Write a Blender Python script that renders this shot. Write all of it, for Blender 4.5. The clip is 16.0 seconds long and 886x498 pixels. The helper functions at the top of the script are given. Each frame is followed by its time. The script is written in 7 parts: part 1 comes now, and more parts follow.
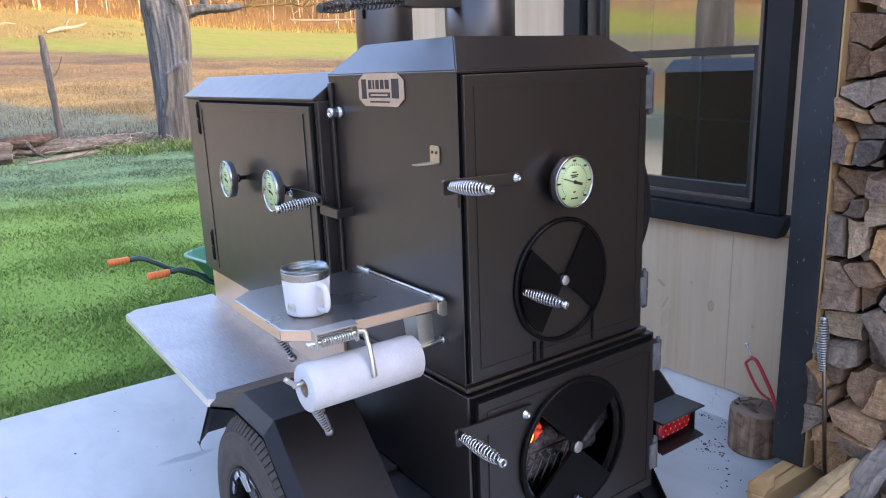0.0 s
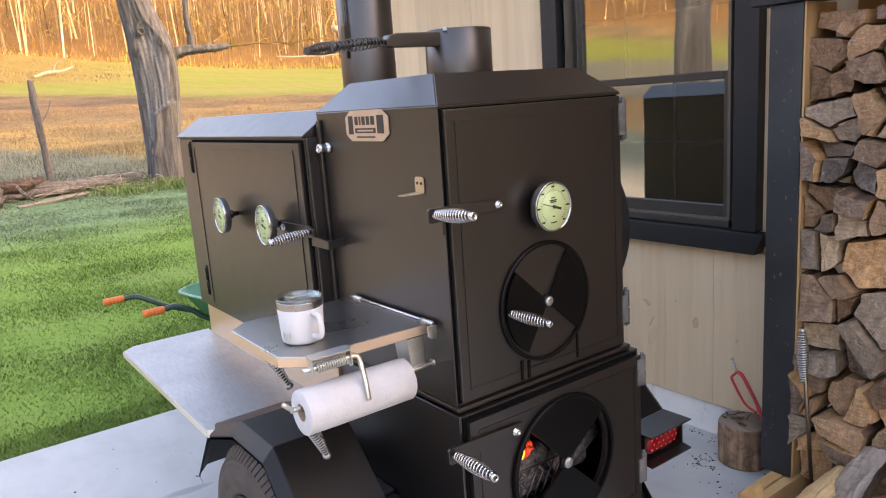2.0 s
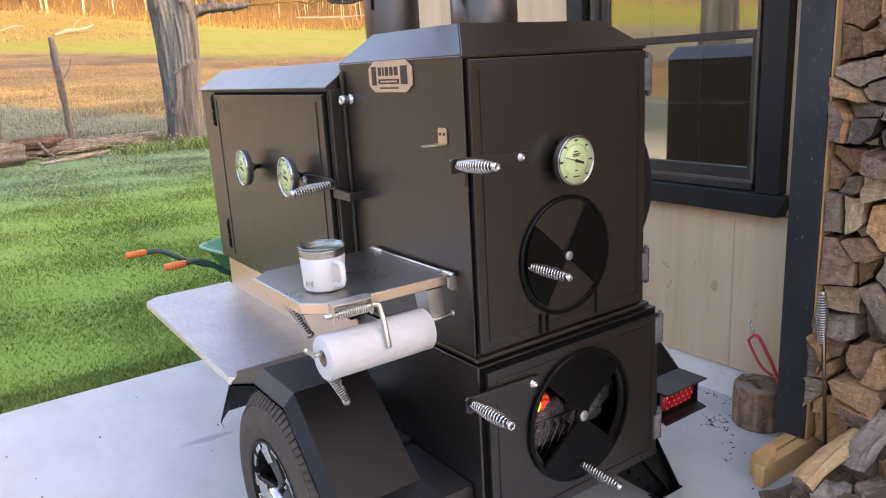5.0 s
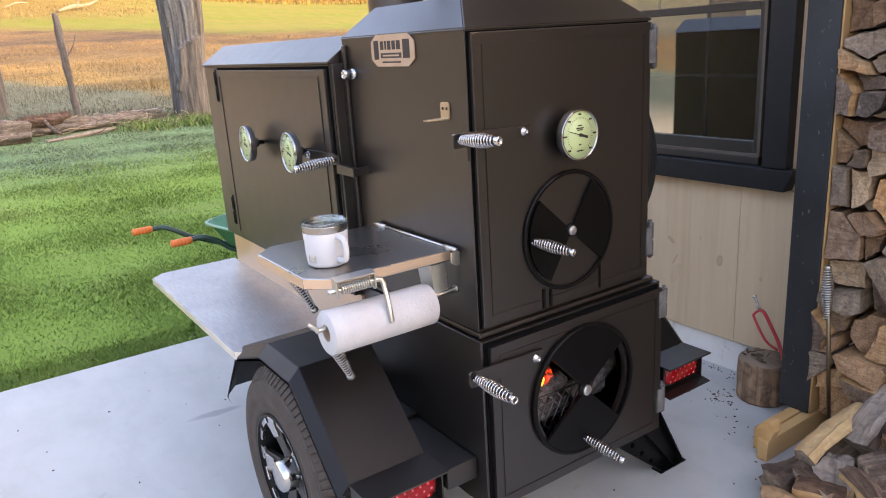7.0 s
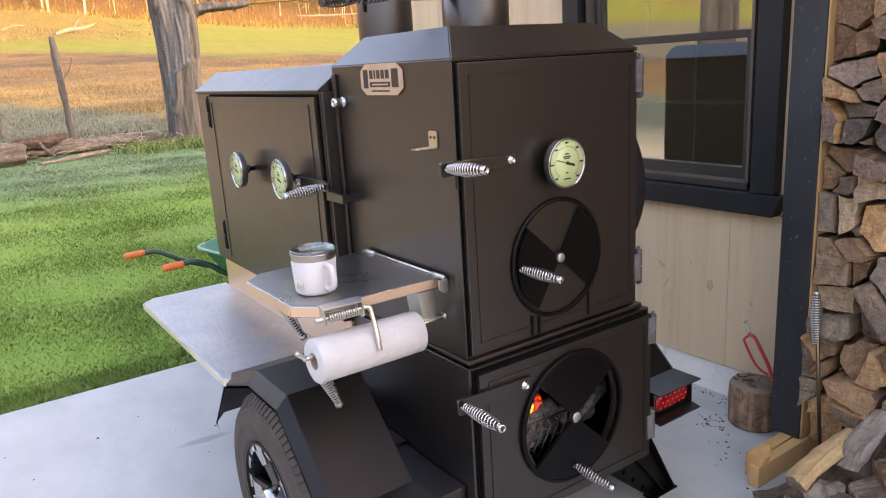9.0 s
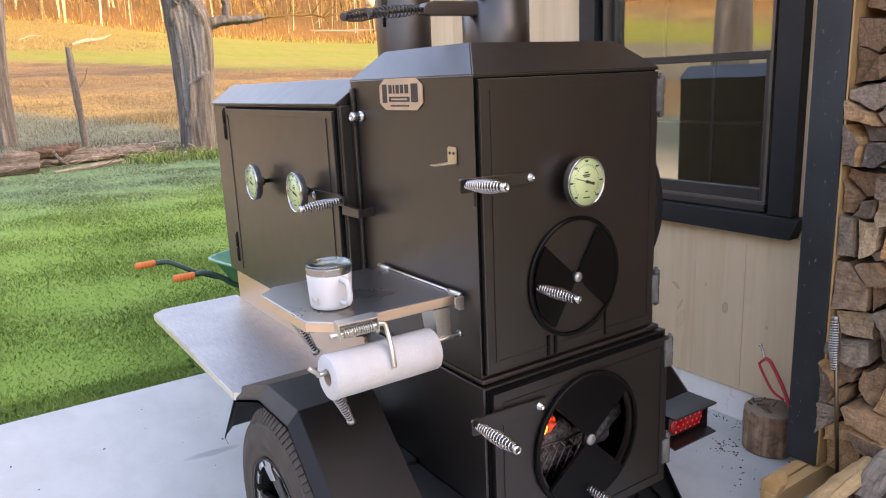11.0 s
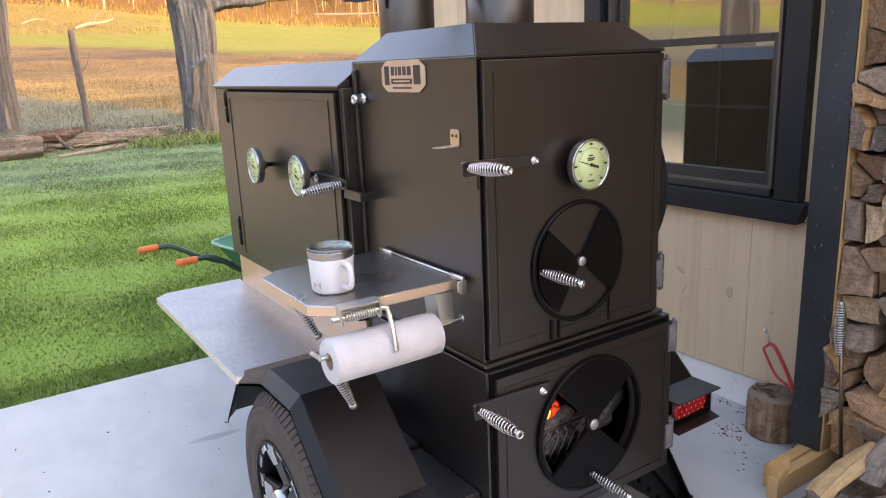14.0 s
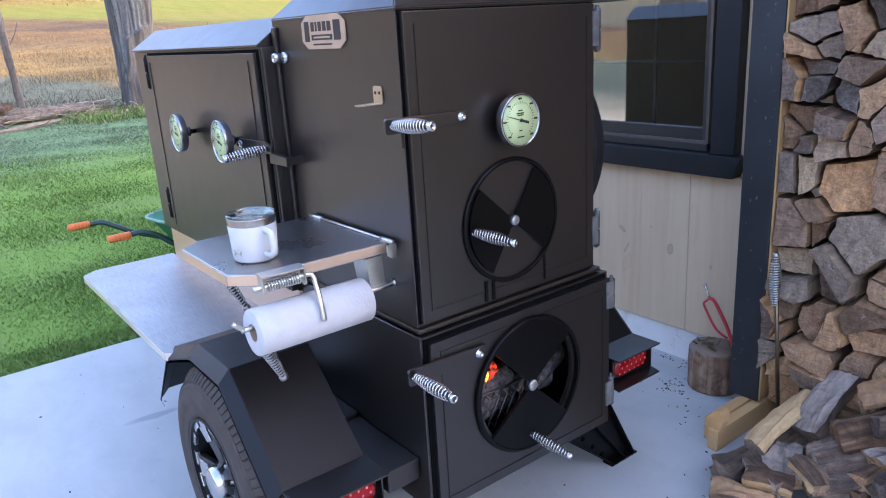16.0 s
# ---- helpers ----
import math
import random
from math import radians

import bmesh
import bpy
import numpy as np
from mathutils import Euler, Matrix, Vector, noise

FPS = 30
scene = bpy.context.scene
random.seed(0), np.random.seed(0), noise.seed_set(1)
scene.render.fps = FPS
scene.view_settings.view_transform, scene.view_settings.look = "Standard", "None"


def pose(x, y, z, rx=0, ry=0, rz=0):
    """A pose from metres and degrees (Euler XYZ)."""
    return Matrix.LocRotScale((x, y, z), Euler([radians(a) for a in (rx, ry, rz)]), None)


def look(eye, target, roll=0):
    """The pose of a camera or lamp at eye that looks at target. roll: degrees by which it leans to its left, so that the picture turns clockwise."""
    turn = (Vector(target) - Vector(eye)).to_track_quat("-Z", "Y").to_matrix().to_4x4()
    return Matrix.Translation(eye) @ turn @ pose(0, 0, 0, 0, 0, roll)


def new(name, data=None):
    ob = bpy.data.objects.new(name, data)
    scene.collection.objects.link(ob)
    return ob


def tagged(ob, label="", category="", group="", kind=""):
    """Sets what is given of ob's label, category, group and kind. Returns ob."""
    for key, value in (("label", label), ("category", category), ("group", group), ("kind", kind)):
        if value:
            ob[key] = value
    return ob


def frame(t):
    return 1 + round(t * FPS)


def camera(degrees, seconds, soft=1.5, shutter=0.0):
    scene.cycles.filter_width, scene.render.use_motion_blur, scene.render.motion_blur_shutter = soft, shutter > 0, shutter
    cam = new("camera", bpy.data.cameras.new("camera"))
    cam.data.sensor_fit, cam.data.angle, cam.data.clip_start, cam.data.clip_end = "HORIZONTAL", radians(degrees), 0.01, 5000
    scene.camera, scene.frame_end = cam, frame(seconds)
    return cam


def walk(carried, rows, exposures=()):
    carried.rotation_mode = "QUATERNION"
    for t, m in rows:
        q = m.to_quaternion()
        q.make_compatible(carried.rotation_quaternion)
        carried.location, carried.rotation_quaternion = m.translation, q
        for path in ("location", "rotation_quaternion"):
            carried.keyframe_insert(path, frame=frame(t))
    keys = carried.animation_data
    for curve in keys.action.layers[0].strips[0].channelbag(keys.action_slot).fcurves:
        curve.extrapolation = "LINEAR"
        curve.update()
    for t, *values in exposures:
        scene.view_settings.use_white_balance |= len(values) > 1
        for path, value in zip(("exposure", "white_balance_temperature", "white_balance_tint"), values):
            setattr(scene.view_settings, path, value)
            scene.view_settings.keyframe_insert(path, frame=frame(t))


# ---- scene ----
cam = camera(62.8, 16.0, soft=1.1)
PATH = [
    (0, (-0.942, -1.264, 1.502), (0.178, 0.322, 1.023), -2.2),
    (0.5, (-0.984, -1.304, 1.516), (0.135, 0.292, 1.07), -3.0),
    (1, (-0.986, -1.308, 1.516), (0.151, 0.288, 1.116), -3.2),
    (1.5, (-0.981, -1.322, 1.513), (0.169, 0.265, 1.114), -3.5),
    (2, (-0.979, -1.335, 1.511), (0.173, 0.25, 1.11), -4.0),
    (2.5, (-0.979, -1.352, 1.511), (0.172, 0.233, 1.107), -4.3),
    (3, (-0.982, -1.354, 1.514), (0.163, 0.233, 1.102), -4.3),
    (3.5, (-0.992, -1.343, 1.506), (0.142, 0.248, 1.079), -4.0),
    (4, (-0.999, -1.34, 1.492), (0.119, 0.257, 1.047), -3.5),
    (6.5, (-0.993, -1.341, 1.477), (0.08, 0.257, 0.934), -3.4),
    (7, (-0.991, -1.345, 1.477), (0.079, 0.252, 0.925), -3.6),
    (7.5, (-1.001, -1.35, 1.473), (0.062, 0.251, 0.919), -3.7),
    (8, (-0.998, -1.351, 1.47), (0.063, 0.251, 0.918), -3.7),
    (8.5, (-0.992, -1.354, 1.478), (0.079, 0.249, 0.948), -3.7),
    (9, (-0.977, -1.357, 1.492), (0.115, 0.243, 0.996), -3.5),
    (11.5, (-0.987, -1.325, 1.491), (0.091, 0.298, 1.04), -2.3),
    (12, (-0.988, -1.335, 1.492), (0.085, 0.29, 1.036), -2.3),
    (12.5, (-0.976, -1.328, 1.488), (0.092, 0.298, 1.022), -2.5),
    (13, (-0.977, -1.316, 1.486), (0.09, 0.308, 1.013), -2.5),
    (13.5, (-0.975, -1.315, 1.485), (0.09, 0.308, 1.003), -2.6),
    (14, (-0.975, -1.319, 1.485), (0.092, 0.299, 0.992), -2.5),
    (14.5, (-0.972, -1.313, 1.484), (0.103, 0.297, 0.982), -2.3),
    (15, (-0.963, -1.311, 1.48), (0.126, 0.285, 0.962), -2.2),
    (15.5, (-0.953, -1.305, 1.481), (0.16, 0.266, 0.938), -2.5),
    (16, (-0.897, -1.312, 1.451), (0.253, 0.218, 0.87), -3.5),
]
EXPOSURES = [(0, 3.29, 6080, 26), (0.5, 3.33, 7190, 27), (1.0, 3.34, 7480, 28), (2, 3.35, 7580, 28), (4, 3.35, 7480, 28), (6.5, 3.34, 7440, 28), (8, 3.33, 7530, 27), (9, 3.33, 7690, 29), (12.5, 3.34, 7480, 28), (14.5, 3.34, 7580, 28), (15, 3.34, 7680, 28), (15.5, 3.34, 7050, 27), (16, 3.33, 5760, 27)]
walk(cam, [(t, look(eye, target, roll)) for t, eye, target, roll in PATH], EXPOSURES)

# ---- light ----
SUN_FROM = Vector((0.60, -0.60, 0.212)).normalized()
world = bpy.data.worlds.new("world")
scene.world = world
world.use_nodes = True
wn = world.node_tree
sky = wn.nodes.new("ShaderNodeTexSky")
sky.sky_type, sky.sun_disc = "NISHITA", False
sky.dust_density = 4.0
sky.sun_elevation = math.asin(SUN_FROM.z)
sky.sun_rotation = math.atan2(SUN_FROM.x, SUN_FROM.y)
wn.links.new(sky.outputs[0], wn.nodes["Background"].inputs[0])
wn.nodes["Background"].inputs[1].default_value = 0.15
sun_data = bpy.data.lights.new("sun", "SUN")
sun_data.energy, sun_data.angle, sun_data.color = 0.192, radians(0.6), (1.0, 0.585, 0.225)
sun = new("sun", sun_data)
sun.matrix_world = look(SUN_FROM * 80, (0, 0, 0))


# ---- materials ----
def nodes_of(name):
    m = bpy.data.materials.new(name)
    m.use_nodes = True
    nt = m.node_tree
    return m, nt, nt.nodes["Principled BSDF"]


def put(nt, kind, **inputs):
    n = nt.nodes.new(kind)
    for k, v in inputs.items():
        n.inputs[k.replace("_", " ")].default_value = v
    return n


def ramp(nt, src, stops):
    r = nt.nodes.new("ShaderNodeValToRGB")
    els = r.color_ramp.elements
    while len(els) < len(stops):
        els.new(0.5)
    for e, (p, c) in zip(els, stops):
        e.position, e.color = p, (*c, 1) if len(c) == 3 else c
    nt.links.new(src, r.inputs[0])
    return r.outputs[0]


def coords(nt, scale=(1, 1, 1), kind="Object"):
    tc = nt.nodes.new("ShaderNodeTexCoord")
    mp = nt.nodes.new("ShaderNodeMapping")
    mp.inputs["Scale"].default_value = scale
    nt.links.new(tc.outputs[kind], mp.inputs[0])
    return mp.outputs[0]


def noise_of(nt, vec, scale, detail=4, rough=0.55, distort=0.0):
    n = put(nt, "ShaderNodeTexNoise", Scale=scale, Detail=detail, Roughness=rough, Distortion=distort)
    nt.links.new(vec, n.inputs["Vector"])
    return n.outputs["Fac"]


def mixed(nt, fac, a, b, blend="MIX"):
    m = nt.nodes.new("ShaderNodeMix")
    m.data_type, m.blend_type = "RGBA", blend
    for sock, v in ((m.inputs[0], fac), (m.inputs[6], a), (m.inputs[7], b)):
        if hasattr(v, "links") or hasattr(v, "is_output"):
            nt.links.new(v, sock)
        else:
            sock.default_value = v if not isinstance(v, tuple) else (*v, 1)
    return m.outputs[2]


def bump(nt, bsdf, height, strength, dist=0.01):
    b = put(nt, "ShaderNodeBump", Strength=strength, Distance=dist)
    nt.links.new(height, b.inputs["Height"])
    nt.links.new(b.outputs[0], bsdf.inputs["Normal"])


def paint(name, col, col2, rough=0.45, metal=0.0, scale=9.0, grain=600.0, bump_s=0.06, rough_var=0.12, spec=0.5):
    """A painted or cast surface: two tones at a broad scale, a fine grain and a varying gloss."""
    m, nt, b = nodes_of(name)
    v = coords(nt)
    broad = noise_of(nt, v, scale, 5, 0.6)
    fine = noise_of(nt, v, grain, 2)
    nt.links.new(ramp(nt, broad, [(0.3, col), (0.72, col2)]), b.inputs["Base Color"])
    mr = put(nt, "ShaderNodeMapRange")
    mr.inputs["To Min"].default_value, mr.inputs["To Max"].default_value = rough - rough_var, rough + rough_var
    nt.links.new(noise_of(nt, v, scale * 3.1, 4), mr.inputs[0])
    nt.links.new(mr.outputs[0], b.inputs["Roughness"])
    b.inputs["Metallic"].default_value = metal
    b.inputs["Specular IOR Level"].default_value = spec
    bump(nt, b, fine, bump_s, 0.002)
    return m


def wood(name, cols, axis=2, rough=0.75, scale=1.0, rnd=0.35, knots=(), bump_s=0.25, stain=0.0, tints=None):
    """Sawn or weathered wood with grain along one axis; every piece has its own tone."""
    m, nt, b = nodes_of(name)
    s = [14.0 * scale] * 3
    s[axis] = 0.9 * scale
    v = coords(nt, tuple(s))
    oi = nt.nodes.new("ShaderNodeObjectInfo")
    add = nt.nodes.new("ShaderNodeVectorMath")
    add.operation = "ADD"
    sc = nt.nodes.new("ShaderNodeVectorMath")
    sc.operation = "SCALE"
    comb = nt.nodes.new("ShaderNodeCombineXYZ")
    for i in range(3):
        nt.links.new(oi.outputs["Random"], comb.inputs[i])
    nt.links.new(comb.outputs[0], sc.inputs[0])
    sc.inputs["Scale"].default_value = 37.0
    nt.links.new(v, add.inputs[0])
    nt.links.new(sc.outputs[0], add.inputs[1])
    g = noise_of(nt, add.outputs[0], 1.0, 6, 0.6, 0.4)
    col = ramp(nt, g, [(0.25, cols[0]), (0.5, cols[1]), (0.75, cols[2])])
    broad = ramp(nt, noise_of(nt, coords(nt), 2.2, 3), [(0.35, (0.0, 0.0, 0.0)), (0.8, (0.5, 0.5, 0.5))])
    col = mixed(nt, broad, col, cols[1])
    tone = put(nt, "ShaderNodeMapRange")
    tone.inputs["To Min"].default_value, tone.inputs["To Max"].default_value = 1 - rnd, 1 + rnd * 0.6
    nt.links.new(oi.outputs["Random"], tone.inputs[0])
    tc = nt.nodes.new("ShaderNodeCombineXYZ")
    for i in range(3):
        nt.links.new(tone.outputs[0], tc.inputs[i])
    col = mixed(nt, 1.0, col, tc.outputs[0], "MULTIPLY")
    if tints:
        # one piece fresh, another grey or brown with age
        mul = nt.nodes.new("ShaderNodeMath")
        mul.operation = "MULTIPLY"
        mul.inputs[1].default_value = 7.31
        nt.links.new(oi.outputs["Random"], mul.inputs[0])
        fr = nt.nodes.new("ShaderNodeMath")
        fr.operation = "FRACT"
        nt.links.new(mul.outputs[0], fr.inputs[0])
        col = mixed(nt, 1.0, col, ramp(nt, fr.outputs[0], tints), "MULTIPLY")
    if stain:
        blot = noise_of(nt, coords(nt), 17.0, 6, 0.7, 1.2)
        col = mixed(nt, stain, col, mixed(nt, 1.0, col, ramp(nt, blot, [(0.36, (0.22, 0.20, 0.18)), (0.52, (0.9, 0.9, 0.9)), (0.68, (1.35, 1.3, 1.25))]), "MULTIPLY"))
    for ky, kz, hw, hh, turn, depth in knots:
        # a knot or a smear of resin at its own place on the boards
        mp = nt.nodes.new("ShaderNodeMapping")
        mp.vector_type = "TEXTURE"
        mp.inputs["Location"].default_value = (0, ky, kz)
        mp.inputs["Rotation"].default_value = (turn, 0, 0)
        mp.inputs["Scale"].default_value = (1e4, hw * 2, hh * 2)
        nt.links.new(nt.nodes.new("ShaderNodeTexCoord").outputs["Object"], mp.inputs[0])
        ln = nt.nodes.new("ShaderNodeVectorMath")
        ln.operation = "LENGTH"
        nt.links.new(mp.outputs[0], ln.inputs[0])
        ad = nt.nodes.new("ShaderNodeMath")
        ad.operation = "MULTIPLY_ADD"
        ad.inputs[1].default_value = 0.28
        nt.links.new(noise_of(nt, coords(nt), 60.0, 4), ad.inputs[0])
        nt.links.new(ln.outputs["Value"], ad.inputs[2])
        k = nt.nodes.new("ShaderNodeRGBToBW")
        nt.links.new(ramp(nt, ad.outputs[0], [(0.20, (depth * 0.6,) * 3), (0.42, (depth * 0.5,) * 3), (0.52, (depth,) * 3), (0.68, (0, 0, 0))]), k.inputs[0])
        col = mixed(nt, k.outputs[0], col, (0.20, 0.115, 0.055))
    nt.links.new(col, b.inputs["Base Color"])
    b.inputs["Roughness"].default_value = rough
    bump(nt, b, g, bump_s, 0.003)
    return m


def metal(name, col, rough, brushed=None, dull=0.85, spread=1.35):
    m, nt, b = nodes_of(name)
    v = coords(nt, brushed or (40, 40, 40))
    f = noise_of(nt, v, 6.0, 4)
    nt.links.new(ramp(nt, f, [(0.25, tuple(c * dull for c in col)), (0.75, col)]), b.inputs["Base Color"])
    mr = put(nt, "ShaderNodeMapRange")
    mr.inputs["To Min"].default_value, mr.inputs["To Max"].default_value = rough * 0.75, rough * spread
    nt.links.new(noise_of(nt, coords(nt), 7.0, 5), mr.inputs[0])
    nt.links.new(mr.outputs[0], b.inputs["Roughness"])
    b.inputs["Metallic"].default_value = 1.0
    bump(nt, b, f, 0.03, 0.001)
    return m


KNOTS = ((0.465, 0.493, 0.016, 0.026, 0.1, 0.55), (0.721, 0.539, 0.022, 0.010, 0.6, 0.5), (0.696, 0.452, 0.006, 0.032, 0.5, 0.45), (0.565, 0.574, 0.005, 0.006, 0.0, 0.5), (0.271, 0.453, 0.007, 0.009, 0.0, 0.4), (0.69, 0.385, 0.022, 0.055, 0.4, 0.14), (0.36, 0.62, 0.03, 0.10, 0.0, 0.08))
STEEL = paint("black_paint_steel", (0.0054, 0.0038, 0.0030), (0.0074, 0.0053, 0.0042), 0.36, 0, 5, 420, 0.08, 0.05, 1.0)
STEEL.node_tree.nodes["Principled BSDF"].inputs["Specular Tint"].default_value = (1.0, 0.945, 0.905, 1)
# flatter copy of the black paint: the fenders' dark reflection is put into it
FENDER = paint("dimmed_black_fender", (0.0052, 0.0043, 0.0039), (0.0074, 0.0063, 0.0058), 0.40, 0, 6, 420, 0.10, 0.06, 0.27)
VENT = paint("vent_black", (0.0028, 0.0025, 0.0024), (0.0042, 0.0038, 0.0036), 0.34, 0, 9, 500, 0.05, 0.08, 0.14)
# matte black that stands for shade in gaps, the window recess and holes
GAP = paint("gap_shade_black", (0.003, 0.003, 0.003), (0.004, 0.004, 0.004), 0.95, 0, 9, 300, 0.05, 0.04, 0.05)
HINGE = paint("worn_hinge_steel", (0.030, 0.029, 0.028), (0.10, 0.098, 0.094), 0.36, 0.0, 30, 300, 0.1)
STAIN = metal("stainless", (0.42, 0.405, 0.385), 0.27, (3, 160, 160))
STAIN_X = metal("stainless_brushed", (0.46, 0.455, 0.45), 0.30, (120, 3, 120), 0.58, 2.1)
# warm tint; on the shelf edges it is their reflection as colour
STAIN_WARM = metal("warm_tint_stainless", (0.80, 0.61, 0.45), 0.44, (3, 120, 120))
# pale reflection of the work shelf's edges, put into the metal's colour
STAIN_EDGE = metal("edge_sheen_steel", (0.86, 0.82, 0.74), 0.42, (3, 120, 120))
CHROME = metal("chrome", (0.60, 0.59, 0.57), 0.22)
BEZEL = metal("bezel_steel", (0.40, 0.40, 0.385), 0.24)
ZINC = metal("zinc", (0.62, 0.60, 0.54), 0.30)
DULL = metal("dull_zinc", (0.50, 0.49, 0.46), 0.50)
BRASS = metal("brushed_brass", (0.62, 0.52, 0.38), 0.34)
ROD = metal("bronzed_rod", (0.20, 0.15, 0.10), 0.40)
IRON = metal("dark_iron", (0.10, 0.095, 0.09), 0.42)
RUBBER = paint("rubber", (0.046, 0.037, 0.030), (0.074, 0.061, 0.050), 0.80, 0, 14, 300, 0.25, 0.08, 0.3)
# darker copy of the rubber: shade on the spare wheel put into its colour
TYRE = paint("shaded_tyre_rubber", (0.010, 0.010, 0.010), (0.018, 0.017, 0.017), 0.6, 0, 14, 300, 0.25, 0.08, 0.25)
DIAL = paint("dial_face", (0.47, 0.57, 0.27), (0.51, 0.61, 0.30), 0.35, 0, 14, 100, 0.0, 0.05)
INK = paint("ink", (0.02, 0.014, 0.011), (0.035, 0.024, 0.02), 0.6)
BADGE = paint("badge_tan", (0.40, 0.265, 0.165), (0.46, 0.32, 0.205), 0.5, 0.0, 30, 300, 0.04)
RED_PAINT = paint("red_paint", (0.42, 0.02, 0.025), (0.50, 0.03, 0.03), 0.4)
MUG_WHITE = paint("white_powder_coat", (0.51, 0.515, 0.52), (0.55, 0.555, 0.555), 0.42, 0, 8, 500, 0.05, 0.06)
MUG_DARK = paint("mug_dark", (0.012, 0.008, 0.006), (0.02, 0.013, 0.009), 0.15)
PAPER = paint("paper_towel", (0.455, 0.46, 0.46), (0.51, 0.51, 0.51), 0.92, 0, 30, 160, 0.5, 0.04, 0.1)
CARD = paint("cardboard", (0.30, 0.21, 0.14), (0.36, 0.26, 0.18), 0.9)
TRIM = paint("dark_trim_paint", (0.0080, 0.0092, 0.0106), (0.0128, 0.0145, 0.0164), 0.5, 0, 6, 120, 0.12, 0.12, 0.38)
SASH = paint("sash_dark", (0.022, 0.020, 0.018), (0.032, 0.029, 0.026), 0.4)
BEAD = paint("brown_stop_bead", (0.075, 0.060, 0.048), (0.11, 0.090, 0.072), 0.35)
LEAF = paint("bare_hinge_leaf", (0.10, 0.098, 0.094), (0.24, 0.235, 0.225), 0.40, 0.3, 30, 300, 0.1)
GREEN_TUB = paint("green_plastic", (0.018, 0.16, 0.07), (0.03, 0.22, 0.10), 0.5)
# rim green made paler: the sky's reflection is in the colour
GREEN_RIM = paint("sky_sheen_green_rim", (0.10, 0.27, 0.16), (0.22, 0.38, 0.27), 0.45)
GREEN_TUBE = paint("green_enamel", (0.010, 0.035, 0.022), (0.014, 0.045, 0.03), 0.35)
ORANGE = paint("orange_grip", (0.72, 0.16, 0.03), (0.80, 0.20, 0.04), 0.55)
SIDING = wood("stained_siding", [(0.50, 0.355, 0.215), (0.60, 0.450, 0.290), (0.67, 0.525, 0.355)], 2, 0.8, 1.0, 0.13, KNOTS, 0.15, 0.0)
LUMBER = wood("new_lumber", [(0.48, 0.255, 0.090), (0.60, 0.345, 0.130), (0.70, 0.43, 0.19)], 0, 0.7, 1.3, 0.15)
PLY = wood("pine_sheet", [(0.32, 0.18, 0.07), (0.42, 0.245, 0.10), (0.50, 0.31, 0.14)], 2, 0.7, 0.8, 0.15)
CEIL = wood("ceiling_boards", [(0.10, 0.07, 0.045), (0.14, 0.10, 0.065), (0.17, 0.12, 0.08)], 1, 0.8)
BARK = wood("bark", [(0.07, 0.052, 0.04), (0.16, 0.125, 0.095), (0.26, 0.21, 0.165)], 2, 0.95, 0.9, 0.3, (), 1.0)
TREEBARK = wood("furrowed_bark", [(0.020, 0.018, 0.016), (0.086, 0.079, 0.072), (0.22, 0.205, 0.188)], 2, 0.95, 0.95, 0.1, (), 1.0, 0.25)
REDBARK = wood("red_brown_bark", [(0.020, 0.014, 0.011), (0.062, 0.040, 0.030), (0.135, 0.090, 0.066)], 0, 0.95, 1.2, 0.1, (), 1.0, 0.5)
DEADWOOD = wood("bare_grey_wood", [(0.050, 0.051, 0.054), (0.130, 0.129, 0.129), (0.245, 0.233, 0.218)], 2, 0.9, 0.75, 0.05, (), 1.0, 0.45)
ROTTEN = wood("rotten_wood", [(0.040, 0.034, 0.030), (0.120, 0.104, 0.090), (0.255, 0.225, 0.190)], 0, 0.95, 1.3, 0.2, (), 1.0, 0.6)
POSTWOOD = wood("old_post_wood", [(0.040, 0.034, 0.029), (0.120, 0.104, 0.090), (0.21, 0.185, 0.160)], 2, 0.95, 0.9, 0.15, (), 1.0, 0.4)
GREYWOOD = wood("grey_dead_wood", [(0.11, 0.095, 0.08), (0.20, 0.175, 0.15), (0.29, 0.255, 0.22)], 2, 0.9, 0.7, 0.25, (), 0.9)


